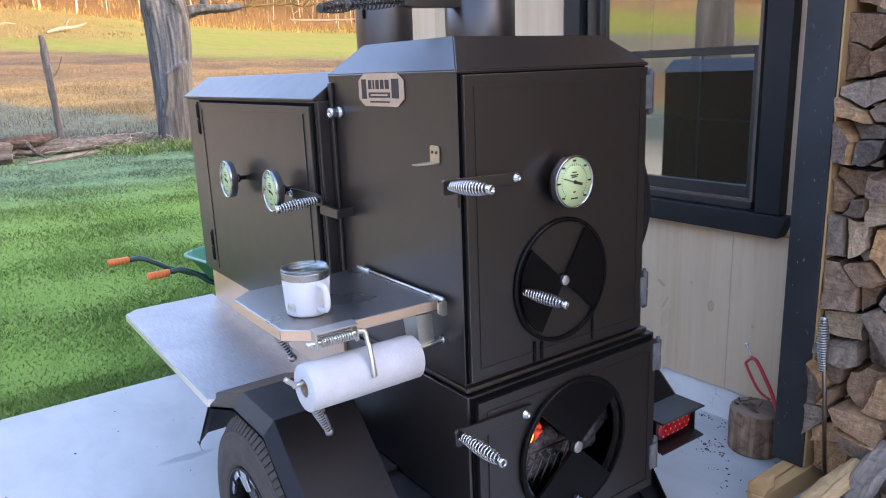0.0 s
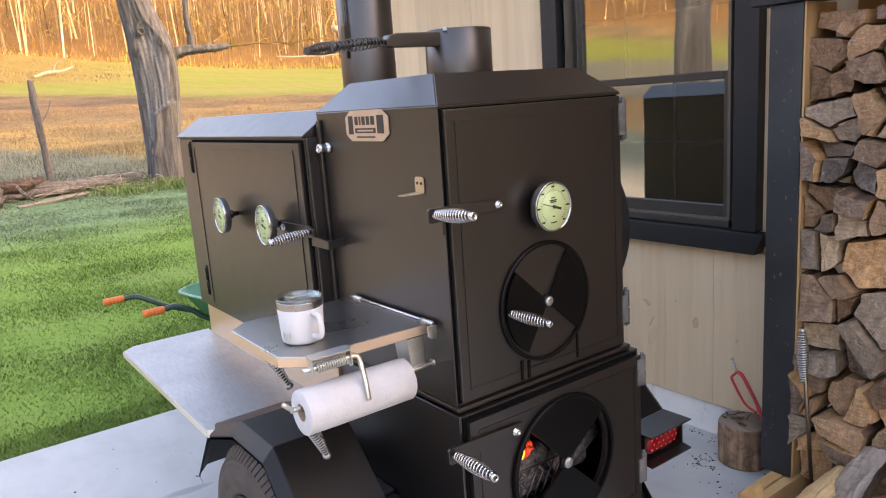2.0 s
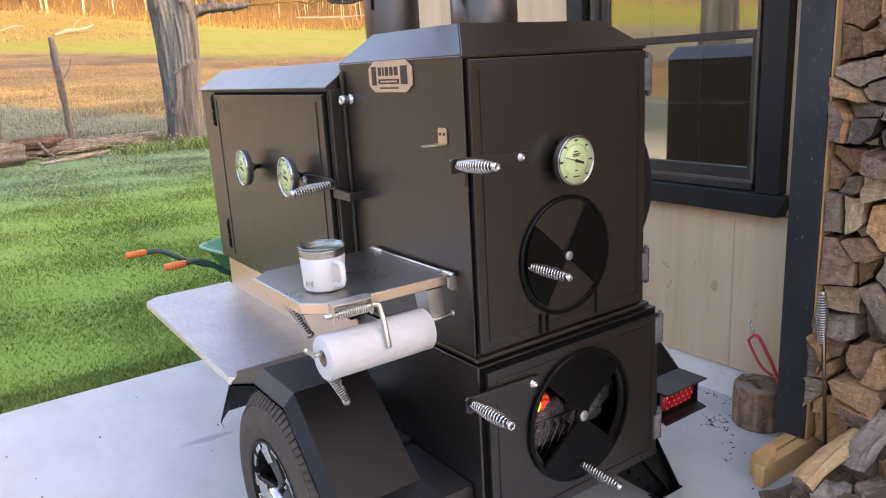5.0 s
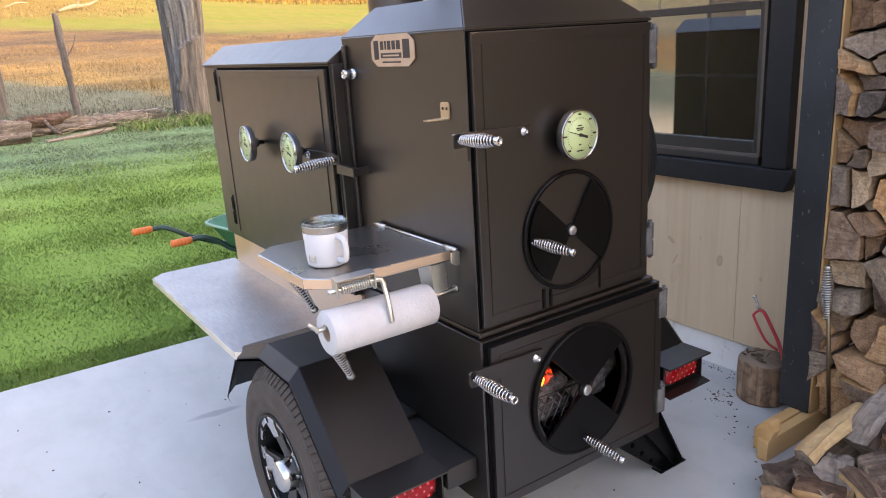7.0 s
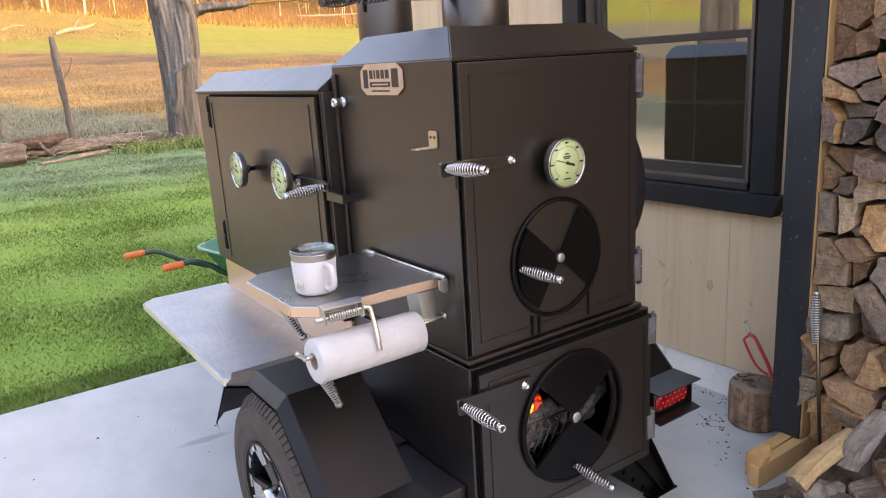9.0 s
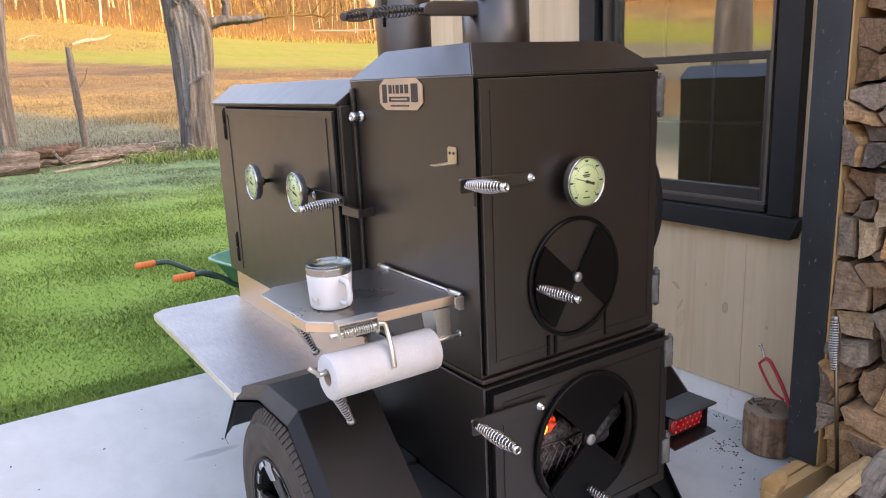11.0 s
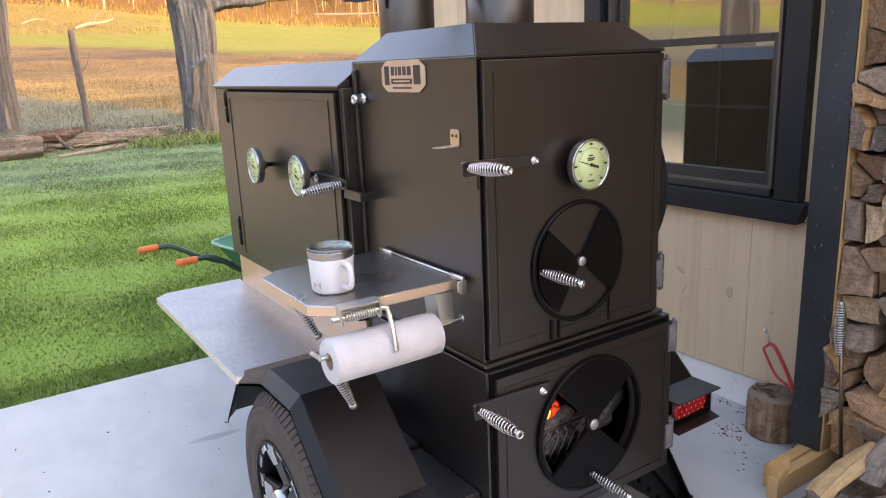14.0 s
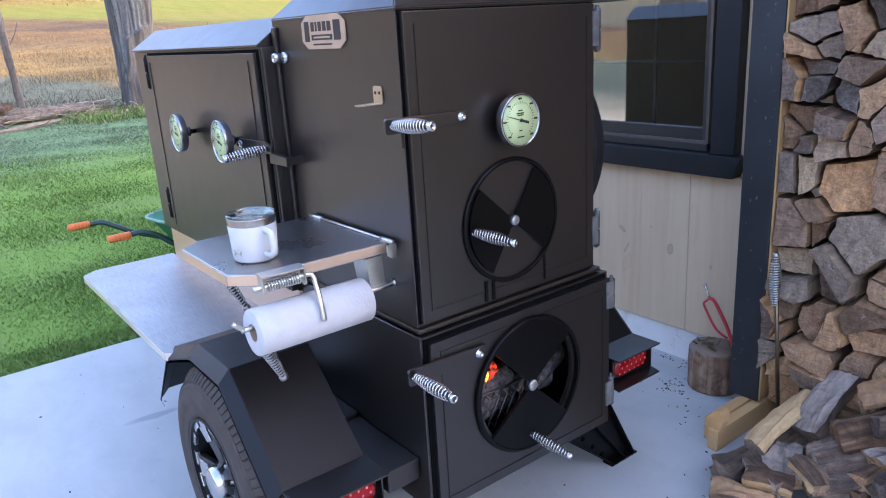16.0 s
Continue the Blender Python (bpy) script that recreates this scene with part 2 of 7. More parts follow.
def end_grain():
    """The sawn ends of firewood: pale or weathered wood, fibres and drying cracks running out from the heart."""
    m, nt, b = nodes_of("log_end")
    v = coords(nt)
    oi = nt.nodes.new("ShaderNodeObjectInfo")
    sep = nt.nodes.new("ShaderNodeSeparateXYZ")
    nt.links.new(v, sep.inputs[0])
    ang = nt.nodes.new("ShaderNodeMath")
    ang.operation = "ARCTAN2"
    nt.links.new(sep.outputs[2], ang.inputs[0])
    nt.links.new(sep.outputs[1], ang.inputs[1])
    ln = nt.nodes.new("ShaderNodeVectorMath")
    ln.operation = "LENGTH"
    nt.links.new(v, ln.inputs[0])
    pol = nt.nodes.new("ShaderNodeCombineXYZ")
    nt.links.new(ang.outputs[0], pol.inputs[0])
    nt.links.new(ln.outputs["Value"], pol.inputs[1])
    nt.links.new(oi.outputs["Random"], pol.inputs[2])
    st = nt.nodes.new("ShaderNodeMapping")
    st.inputs["Scale"].default_value = (9.0, 7.0, 40.0)
    nt.links.new(pol.outputs[0], st.inputs[0])
    ray = noise_of(nt, st.outputs[0], 1.0, 5, 0.65, 0.5)
    rg_ = nt.nodes.new("ShaderNodeMapping")
    rg_.inputs["Scale"].default_value = (0.8, 190.0, 30.0)
    nt.links.new(pol.outputs[0], rg_.inputs[0])
    rings = noise_of(nt, rg_.outputs[0], 1.0, 3, 0.6)
    big = noise_of(nt, v, 13.0, 5, 0.65, 0.8)
    fine = noise_of(nt, v, 120.0, 4, 0.75)
    tone = nt.nodes.new("ShaderNodeMath")
    tone.operation = "MULTIPLY_ADD"
    tone.inputs[1].default_value = 0.45
    nt.links.new(big, tone.inputs[0])
    half = nt.nodes.new("ShaderNodeMath")
    half.operation = "MULTIPLY"
    half.inputs[1].default_value = 0.62
    nt.links.new(oi.outputs["Random"], half.inputs[0])
    nt.links.new(half.outputs[0], tone.inputs[2])
    col = ramp(nt, tone.outputs[0], [(0.12, (0.080, 0.059, 0.044)), (0.32, (0.195, 0.145, 0.108)), (0.52, (0.315, 0.235, 0.170)), (0.68, (0.42, 0.300, 0.195)), (0.84, (0.56, 0.400, 0.240))])
    col = mixed(nt, 0.38, col, mixed(nt, 1.0, col, ramp(nt, ray, [(0.32, (0.42, 0.38, 0.34)), (0.5, (0.95, 0.93, 0.9)), (0.7, (1.2, 1.18, 1.15))]), "MULTIPLY"))
    col = mixed(nt, 0.25, col, mixed(nt, 1.0, col, ramp(nt, rings, [(0.35, (0.6, 0.56, 0.52)), (0.6, (1.1, 1.1, 1.1))]), "MULTIPLY"))
    col = mixed(nt, 0.55, col, mixed(nt, 1.0, col, ramp(nt, fine, [(0.35, (0.55, 0.52, 0.5)), (0.62, (1.15, 1.15, 1.15))]), "MULTIPLY"))
    mul = nt.nodes.new("ShaderNodeMath")
    mul.operation = "MULTIPLY"
    mul.inputs[1].default_value = 7.31
    nt.links.new(oi.outputs["Random"], mul.inputs[0])
    fr = nt.nodes.new("ShaderNodeMath")
    fr.operation = "FRACT"
    nt.links.new(mul.outputs[0], fr.inputs[0])
    col = mixed(nt, 1.0, col, ramp(nt, fr.outputs[0], [(0.0, (0.68, 0.76, 0.88)), (0.32, (0.92, 0.90, 0.90)), (0.6, (1.12, 0.96, 0.82)), (0.85, (1.25, 1.0, 0.76)), (1.0, (0.78, 0.78, 0.84))]), "MULTIPLY")
    blot = noise_of(nt, coords(nt, (1.0, 1.0, 0.45)), 40.0, 6, 0.72, 0.3)
    col = mixed(nt, 0.85, col, mixed(nt, 1.0, col, ramp(nt, blot, [(0.32, (0.50, 0.48, 0.46)), (0.48, (0.92, 0.90, 0.88)), (0.66, (1.22, 1.2, 1.18))]), "MULTIPLY"))
    pale = nt.nodes.new("ShaderNodeRGBToBW")
    nt.links.new(ramp(nt, noise_of(nt, v, 22.0, 6, 0.75, 0.6), [(0.60, (0, 0, 0)), (0.70, (0.55, 0.55, 0.55))]), pale.inputs[0])
    col = mixed(nt, pale.outputs[0], col, (0.44, 0.40, 0.36))
    saw = noise_of(nt, coords(nt, (1.0, 0.10, 1.0)), 150.0, 4, 0.6)
    col = mixed(nt, 0.45, col, mixed(nt, 1.0, col, ramp(nt, saw, [(0.36, (0.62, 0.60, 0.58)), (0.62, (1.18, 1.18, 1.18))]), "MULTIPLY"))
    crack = ramp(nt, ray, [(0.30, (0.0, 0.0, 0.0)), (0.335, (1, 1, 1))])
    col = mixed(nt, 0.8, col, mixed(nt, 1.0, col, crack, "MULTIPLY"))
    nt.links.new(col, b.inputs["Base Color"])
    b.inputs["Roughness"].default_value = 0.92
    b.inputs["Specular IOR Level"].default_value = 0.2
    bump(nt, b, mixed(nt, 0.5, blot, fine), 0.9, 0.008)
    return m


def worn_paint(name, a, c, fleck):
    """Dark paint with small pale chips and scuffs."""
    m, nt, b = nodes_of(name)
    v = coords(nt, (1, 1, 0.6))
    col = ramp(nt, noise_of(nt, v, 7.0, 5), [(0.3, a), (0.7, c)])
    chip = ramp(nt, noise_of(nt, v, 55.0, 3, 0.7), [(0.640, (0, 0, 0)), (0.69, (1, 1, 1))])
    zone = ramp(nt, noise_of(nt, coords(nt), 3.4, 2), [(0.48, (0, 0, 0)), (0.60, (0.6, 0.6, 0.6))])
    k = nt.nodes.new("ShaderNodeRGBToBW")
    nt.links.new(mixed(nt, 1.0, chip, zone, "MULTIPLY"), k.inputs[0])
    nt.links.new(mixed(nt, k.outputs[0], col, fleck), b.inputs["Base Color"])
    b.inputs["Roughness"].default_value = 0.55
    bump(nt, b, noise_of(nt, coords(nt, (30, 30, 2)), 6.0, 4), 0.15, 0.003)
    return m


POST = worn_paint("worn_post_paint", (0.0125, 0.0143, 0.0154), (0.0215, 0.0245, 0.026), (0.26, 0.26, 0.25))
LOG_END = end_grain()
STUMP_TOP = wood("stump_top", [(0.10, 0.07, 0.045), (0.20, 0.145, 0.10), (0.30, 0.23, 0.165)], 1, 0.9, 1.6, 0.1, (), 0.5)
STUMP = wood("stump_bark", [(0.050, 0.028, 0.018), (0.20, 0.118, 0.070), (0.50, 0.335, 0.215)], 2, 0.95, 2.2, 0.1, (), 1.0, 0.6)
LOG_BARK = wood("log_bark", [(0.025, 0.016, 0.011), (0.12, 0.08, 0.053), (0.36, 0.265, 0.185)], 0, 0.95, 2.6, 0.35, (), 1.0, 0.6, [(0.0, (0.95, 0.98, 1.05)), (0.5, (0.85, 0.72, 0.62)), (1.0, (1.15, 0.85, 0.62))])
LOG_SIDE = wood("split_side", [(0.20, 0.130, 0.078), (0.40, 0.265, 0.155), (0.62, 0.43, 0.25)], 0, 0.94, 2.0, 0.3, (), 1.0, 0.5, [(0.0, (0.55, 0.60, 0.68)), (0.3, (0.80, 0.80, 0.82)), (0.55, (0.75, 0.60, 0.48)), (0.75, (1.05, 0.95, 0.80)), (1.0, (1.35, 1.12, 0.80))])


FRESH = wood("fresh_split", [(0.30, 0.18, 0.075), (0.52, 0.325, 0.145), (0.68, 0.465, 0.235)], 0, 0.9, 1.7, 0.2, (), 1.0, 0.35)
GREYED = wood("weathered_split", [(0.13, 0.098, 0.073), (0.33, 0.255, 0.195), (0.54, 0.44, 0.35)], 0, 0.95, 1.8, 0.3, (), 1.0, 0.55)


STREAK = (-0.27, 1.565, -0.12, 0.13, 0.032)   # place, turn and half lengths of the streak


def concrete_mat(name, a, b2, stain):
    m, nt, b = nodes_of(name)
    v = coords(nt)
    broad = noise_of(nt, v, 1.6, 6, 0.62, 0.3)
    fine = noise_of(nt, v, 90.0, 5, 0.7)
    spots = noise_of(nt, v, 16.0, 3, 0.5)
    col = ramp(nt, broad, [(0.3, a), (0.7, b2)])
    smear = noise_of(nt, coords(nt, (1.0, 0.45, 1.0)), 5.0, 5, 0.62, 0.25)
    col = mixed(nt, 0.8, col, mixed(nt, 1.0, col, ramp(nt, smear, [(0.34, (0.90, 0.90, 0.89)), (0.5, (1.0, 1.0, 1.0)), (0.66, (1.05, 1.05, 1.05))]), "MULTIPLY"))
    bw = ramp(nt, spots, [(0.66, (0, 0, 0)), (0.78, (1, 1, 1))])
    k = nt.nodes.new("ShaderNodeRGBToBW")
    nt.links.new(bw, k.inputs[0])
    half = nt.nodes.new("ShaderNodeMath")
    half.operation = "MULTIPLY"
    half.inputs[1].default_value = 0.28
    nt.links.new(k.outputs[0], half.inputs[0])
    col = mixed(nt, half.outputs[0], col, stain)
    nt.links.new(col, b.inputs["Base Color"])
    b.inputs["Roughness"].default_value = 0.72
    if name == "broom_concrete":
        # an old damp streak by the wheel
        tc = nt.nodes.new("ShaderNodeTexCoord")
        sp = nt.nodes.new("ShaderNodeMapping")
        sp.inputs["Location"].default_value = (STREAK[0], STREAK[1], 0)
        sp.inputs["Rotation"].default_value = (0, 0, STREAK[2])
        sp.inputs["Scale"].default_value = (STREAK[3], STREAK[4], 0)
        sp.vector_type = "TEXTURE"
        nt.links.new(tc.outputs["Object"], sp.inputs[0])
        ln = nt.nodes.new("ShaderNodeVectorMath")
        ln.operation = "LENGTH"
        nt.links.new(sp.outputs[0], ln.inputs[0])
        ad = nt.nodes.new("ShaderNodeMath")
        ad.operation = "ADD"
        nt.links.new(ln.outputs["Value"], ad.inputs[0])
        nt.links.new(noise_of(nt, v, 14.0, 4), ad.inputs[1])
        hv = nt.nodes.new("ShaderNodeMath")
        hv.operation = "MULTIPLY"
        hv.inputs[1].default_value = 0.5
        nt.links.new(ad.outputs[0], hv.inputs[0])
        mask2 = ramp(nt, hv.outputs[0], [(0.52, (0.55, 0.55, 0.55)), (0.72, (0, 0, 0))])
        mk = nt.nodes.new("ShaderNodeRGBToBW")
        nt.links.new(mask2, mk.inputs[0])
        nt.links.new(mixed(nt, mk.outputs[0], col, (0.20, 0.20, 0.205)), b.inputs["Base Color"])
    else:
        drip = noise_of(nt, coords(nt, (1.0, 1.0, 0.10)), 9.0, 5, 0.65)
        scuff = noise_of(nt, v, 26.0, 6, 0.7, 0.6)
        worn = mixed(nt, 1.0, col, ramp(nt, drip, [(0.30, (0.62, 0.60, 0.57)), (0.44, (1.0, 1.0, 1.0))]), "MULTIPLY")
        worn = mixed(nt, 1.0, worn, ramp(nt, scuff, [(0.28, (0.50, 0.48, 0.45)), (0.36, (1.0, 1.0, 1.0))]), "MULTIPLY")
        nt.links.new(worn, b.inputs["Base Color"])
    bump(nt, b, fine, 0.18, 0.004)
    return m


CONC = concrete_mat("broom_concrete", (0.39, 0.39, 0.365), (0.455, 0.455, 0.425), (0.24, 0.225, 0.21))
CURB = concrete_mat("painted_foundation", (0.68, 0.67, 0.64), (0.80, 0.79, 0.76), (0.34, 0.30, 0.25))


def island(name, stops, rough=0.9, soft=1.0):
    """Loose many-pieced things: a tone of its own for every blade or stem."""
    m, nt, b = nodes_of(name)
    ge = nt.nodes.new("ShaderNodeNewGeometry")
    c = ramp(nt, ge.outputs["Random Per Island"], stops)
    broad = noise_of(nt, coords(nt), 0.55, 4)
    c = mixed(nt, 0.8 * soft, c, mixed(nt, 1.0, c, ramp(nt, broad, [(0.3, (0.55, 0.6, 0.5)), (0.7, (1.25, 1.2, 1.2))]), "MULTIPLY"))
    tuft = noise_of(nt, coords(nt, (1.0, 0.8, 1.0)), 3.2, 5, 0.65)
    c = mixed(nt, 0.7 * soft, c, mixed(nt, 1.0, c, ramp(nt, tuft, [(0.36, (0.58, 0.62, 0.55)), (0.5, (1.0, 1.0, 1.0)), (0.64, (1.28, 1.2, 1.25))]), "MULTIPLY"))
    nt.links.new(c, b.inputs["Base Color"])
    b.inputs["Roughness"].default_value = rough
    b.inputs["Specular IOR Level"].default_value = 0.2
    return m


GRASS = island("lawn_blades", [(0.0, (0.115, 0.188, 0.037)), (0.5, (0.138, 0.222, 0.047)), (0.9, (0.170, 0.258, 0.066)), (1.0, (0.215, 0.27, 0.115))], 0.9, 0.72)
WEED = island("rank_weeds", [(0.0, (0.060, 0.115, 0.030)), (0.5, (0.105, 0.175, 0.050)), (0.85, (0.15, 0.22, 0.075)), (1.0, (0.26, 0.22, 0.15))])
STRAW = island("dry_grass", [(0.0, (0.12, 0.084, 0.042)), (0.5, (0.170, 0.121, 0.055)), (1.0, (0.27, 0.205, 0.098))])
# dewy far blades: the sheen of a grazing view is in the blue-green
DEW_SHEEN = island("dew_sheen_blades", [(0.0, (0.088, 0.132, 0.080)), (0.5, (0.112, 0.162, 0.102)), (1.0, (0.155, 0.205, 0.142))], 0.9, 0.7)
# near field grass with shade put into its grey-green
SHADE_FROST = island("frosty_grass", [(0.0, (0.058, 0.074, 0.053)), (0.5, (0.090, 0.104, 0.080)), (1.0, (0.16, 0.150, 0.120))])
WOODS = island("bare_trunks", [(0.0, (0.07, 0.048, 0.03)), (0.5, (0.20, 0.145, 0.085)), (1.0, (0.62, 0.50, 0.34))])
TWIGS = island("bare_twigs", [(0.0, (0.07, 0.042, 0.014)), (0.5, (0.21, 0.135, 0.036)), (1.0, (0.40, 0.29, 0.075))])
LITTER = island("dead_sticks", [(0.0, (0.07, 0.055, 0.042)), (0.5, (0.17, 0.14, 0.11)), (1.0, (0.34, 0.29, 0.23))])
CHIP = island("wood_chips", [(0.0, (0.05, 0.04, 0.03)), (1.0, (0.22, 0.16, 0.10))])


def ground_mat():
    """Lawn, dry field, green field and leaf litter, by distance from the house; shade and sunlight are partly painted
    in.
    """
    m, nt, b = nodes_of("ground")
    tc = nt.nodes.new("ShaderNodeTexCoord")
    sep = nt.nodes.new("ShaderNodeSeparateXYZ")
    nt.links.new(tc.outputs["Object"], sep.inputs[0])
    v = coords(nt)
    wob = noise_of(nt, v, 0.10, 5, 0.6)
    edge = nt.nodes.new("ShaderNodeMath")
    edge.operation = "MULTIPLY_ADD"
    edge.inputs[1].default_value = 7.0
    nt.links.new(wob, edge.inputs[0])
    west = nt.nodes.new("ShaderNodeMath")
    west.operation = "MULTIPLY"
    west.inputs[1].default_value = -1.0
    nt.links.new(sep.outputs[0], west.inputs[0])
    side = nt.nodes.new("ShaderNodeMath")
    side.operation = "MAXIMUM"
    side.inputs[1].default_value = 0.01
    nt.links.new(west.outputs[0], side.inputs[0])
    root = nt.nodes.new("ShaderNodeMath")
    root.operation = "POWER"
    root.inputs[1].default_value = 0.57
    nt.links.new(side.outputs[0], root.inputs[0])
    reach = nt.nodes.new("ShaderNodeMath")
    reach.operation = "MULTIPLY"
    reach.inputs[1].default_value = 8.2
    nt.links.new(root.outputs[0], reach.inputs[0])
    far = nt.nodes.new("ShaderNodeMath")
    far.operation = "MAXIMUM"
    nt.links.new(sep.outputs[1], far.inputs[0])
    nt.links.new(reach.outputs[0], far.inputs[1])
    nt.links.new(far.outputs[0], edge.inputs[2])
    fine = noise_of(nt, coords(nt, (1, 0.35, 1)), 6.0, 6, 0.7)
    patch = noise_of(nt, v, 0.9, 4, 0.6)
    lawn = ramp(nt, fine, [(0.25, (0.110, 0.182, 0.036)), (0.5, (0.132, 0.215, 0.045)), (0.75, (0.160, 0.248, 0.058))])
    lawn = mixed(nt, ramp(nt, patch, [(0.52, (0, 0, 0)), (0.8, (0.5, 0.5, 0.5))]), lawn, (0.16, 0.15, 0.09))
    # the same painted sheen for the ground under the far blades
    dew_sheen = ramp(nt, fine, [(0.25, (0.045, 0.085, 0.042)), (0.5, (0.082, 0.142, 0.075)), (0.75, (0.13, 0.20, 0.115))])
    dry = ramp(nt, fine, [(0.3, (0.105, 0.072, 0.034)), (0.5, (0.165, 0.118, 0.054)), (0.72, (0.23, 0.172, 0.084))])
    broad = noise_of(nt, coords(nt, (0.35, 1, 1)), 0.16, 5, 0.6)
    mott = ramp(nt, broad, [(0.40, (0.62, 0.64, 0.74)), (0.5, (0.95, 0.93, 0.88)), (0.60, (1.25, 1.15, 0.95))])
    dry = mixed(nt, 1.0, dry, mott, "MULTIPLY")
    green = ramp(nt, fine, [(0.3, (0.092, 0.112, 0.016)), (0.7, (0.140, 0.165, 0.028))])
    green = mixed(nt, ramp(nt, broad, [(0.4, (0, 0, 0)), (0.68, (0.7, 0.7, 0.7))]), green, (0.17, 0.135, 0.045))
    meadow = green
    # scrub on the hill's western half
    rat = nt.nodes.new("ShaderNodeMath")
    rat.operation = "DIVIDE"
    nt.links.new(sep.outputs[0], rat.inputs[0])
    nt.links.new(sep.outputs[1], rat.inputs[1])
    wav = nt.nodes.new("ShaderNodeMath")
    wav.operation = "MULTIPLY_ADD"
    wav.inputs[1].default_value = 0.35
    nt.links.new(broad, wav.inputs[0])
    nt.links.new(rat.outputs[0], wav.inputs[2])
    sel = put(nt, "ShaderNodeMapRange")
    sel.inputs["From Min"].default_value, sel.inputs["From Max"].default_value = 0.46, 0.34
    nt.links.new(wav.outputs[0], sel.inputs[0])
    east = put(nt, "ShaderNodeMapRange")
    east.inputs["From Min"].default_value, east.inputs["From Max"].default_value = -0.30, -0.12
    nt.links.new(rat.outputs[0], east.inputs[0])
    both = nt.nodes.new("ShaderNodeMath")
    both.operation = "MULTIPLY"
    nt.links.new(sel.outputs[0], both.inputs[0])
    nt.links.new(east.outputs[0], both.inputs[1])
    green = mixed(nt, both.outputs[0], green, ramp(nt, fine, [(0.3, (0.080, 0.058, 0.016)), (0.5, (0.145, 0.110, 0.030)), (0.72, (0.225, 0.165, 0.052))]))
    litter = ramp(nt, fine, [(0.3, (0.075, 0.042, 0.016)), (0.7, (0.19, 0.112, 0.042))])

    # the bands, the painted shade edge among them, run aslant: nearer towards the east
    aslant = put(nt, "ShaderNodeClamp")
    aslant.inputs["Min"].default_value, aslant.inputs["Max"].default_value = -0.10, 0.34
    nt.links.new(rat.outputs[0], aslant.inputs[0])
    tight = put(nt, "ShaderNodeClamp")
    tight.inputs["Min"].default_value, tight.inputs["Max"].default_value = -0.10, 0.23
    nt.links.new(rat.outputs[0], tight.inputs[0])

    def skewed(src, k):
        q = nt.nodes.new("ShaderNodeMath")
        q.operation = "MULTIPLY_ADD"
        q.inputs[1].default_value = k
        nt.links.new(src, q.inputs[0])
        nt.links.new(edge.outputs[0], q.inputs[2])
        return q.outputs[0]
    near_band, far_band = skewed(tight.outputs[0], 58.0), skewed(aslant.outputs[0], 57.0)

    def step(a, c, src=None):
        r = put(nt, "ShaderNodeMapRange")
        r.inputs["From Min"].default_value, r.inputs["From Max"].default_value = a, c
        nt.links.new(src or edge.outputs[0], r.inputs[0])
        return r.outputs[0]
    # sheen colour comes in with distance from the house
    lawn = mixed(nt, step(11.5, 15.5), lawn, dew_sheen)
    # unseen pale tan ground added west of the patio to brighten the steel's reflections
    worn = put(nt, "ShaderNodeMapRange")
    worn.inputs["From Min"].default_value, worn.inputs["From Max"].default_value = 1.35, 1.9
    nt.links.new(west.outputs[0], worn.inputs[0])
    west_bounce = mixed(nt, ramp(nt, patch, [(0.42, (0, 0, 0)), (0.58, (1, 1, 1))]), (0.66, 0.50, 0.32), (0.54, 0.42, 0.25))
    # ground of the shaded near field: the shade is in this grey-green
    shade_frost = ramp(nt, fine, [(0.3, (0.060, 0.070, 0.054)), (0.55, (0.092, 0.102, 0.080)), (0.75, (0.15, 0.145, 0.115))])
    col = mixed(nt, step(19.5, 21.5), lawn, shade_frost)
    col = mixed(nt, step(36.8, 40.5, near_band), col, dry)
    # sunlit strip along the shade edge, painted brighter and warmer
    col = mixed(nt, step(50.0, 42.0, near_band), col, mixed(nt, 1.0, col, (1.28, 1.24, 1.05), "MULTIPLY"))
    # farther out the dry grass turns darker and more violet
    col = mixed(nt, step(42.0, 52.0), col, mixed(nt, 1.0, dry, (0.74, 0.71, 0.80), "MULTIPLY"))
    col = mixed(nt, step(76.0, 85.0, far_band), col, meadow)
    col = mixed(nt, step(82.0, 94.0), col, green)
    col = mixed(nt, step(128.0, 136.0), col, litter)
    # brown tone on the unseen added rise to the south, warms what the steel reflects
    south = put(nt, "ShaderNodeMapRange")
    south.inputs["From Min"].default_value, south.inputs["From Max"].default_value = -7.5, -9.5
    nt.links.new(sep.outputs[1], south.inputs[0])
    col = mixed(nt, south.outputs[0], col, ramp(nt, fine, [(0.3, (0.13, 0.088, 0.05)), (0.7, (0.26, 0.18, 0.105))]))
    # the added pale ground fades out before the window would mirror it
    fade = put(nt, "ShaderNodeMapRange")
    fade.inputs["From Min"].default_value, fade.inputs["From Max"].default_value = 8.5, 4.5
    nt.links.new(west.outputs[0], fade.inputs[0])
    bounce_fac = nt.nodes.new("ShaderNodeMath")
    bounce_fac.operation = "MULTIPLY"
    nt.links.new(worn.outputs[0], bounce_fac.inputs[0])
    nt.links.new(fade.outputs[0], bounce_fac.inputs[1])
    col = mixed(nt, bounce_fac.outputs[0], col, west_bounce)
    # the western slope: shade-toned grey grass with some dry, a green strip, dry grass, then leaf litter under the wood
    reach_w = nt.nodes.new("ShaderNodeMath")
    reach_w.operation = "MULTIPLY_ADD"
    reach_w.inputs[1].default_value = 9.0
    nt.links.new(wob, reach_w.inputs[0])
    nt.links.new(west.outputs[0], reach_w.inputs[2])

    def wstep(a, c):
        r = put(nt, "ShaderNodeMapRange")
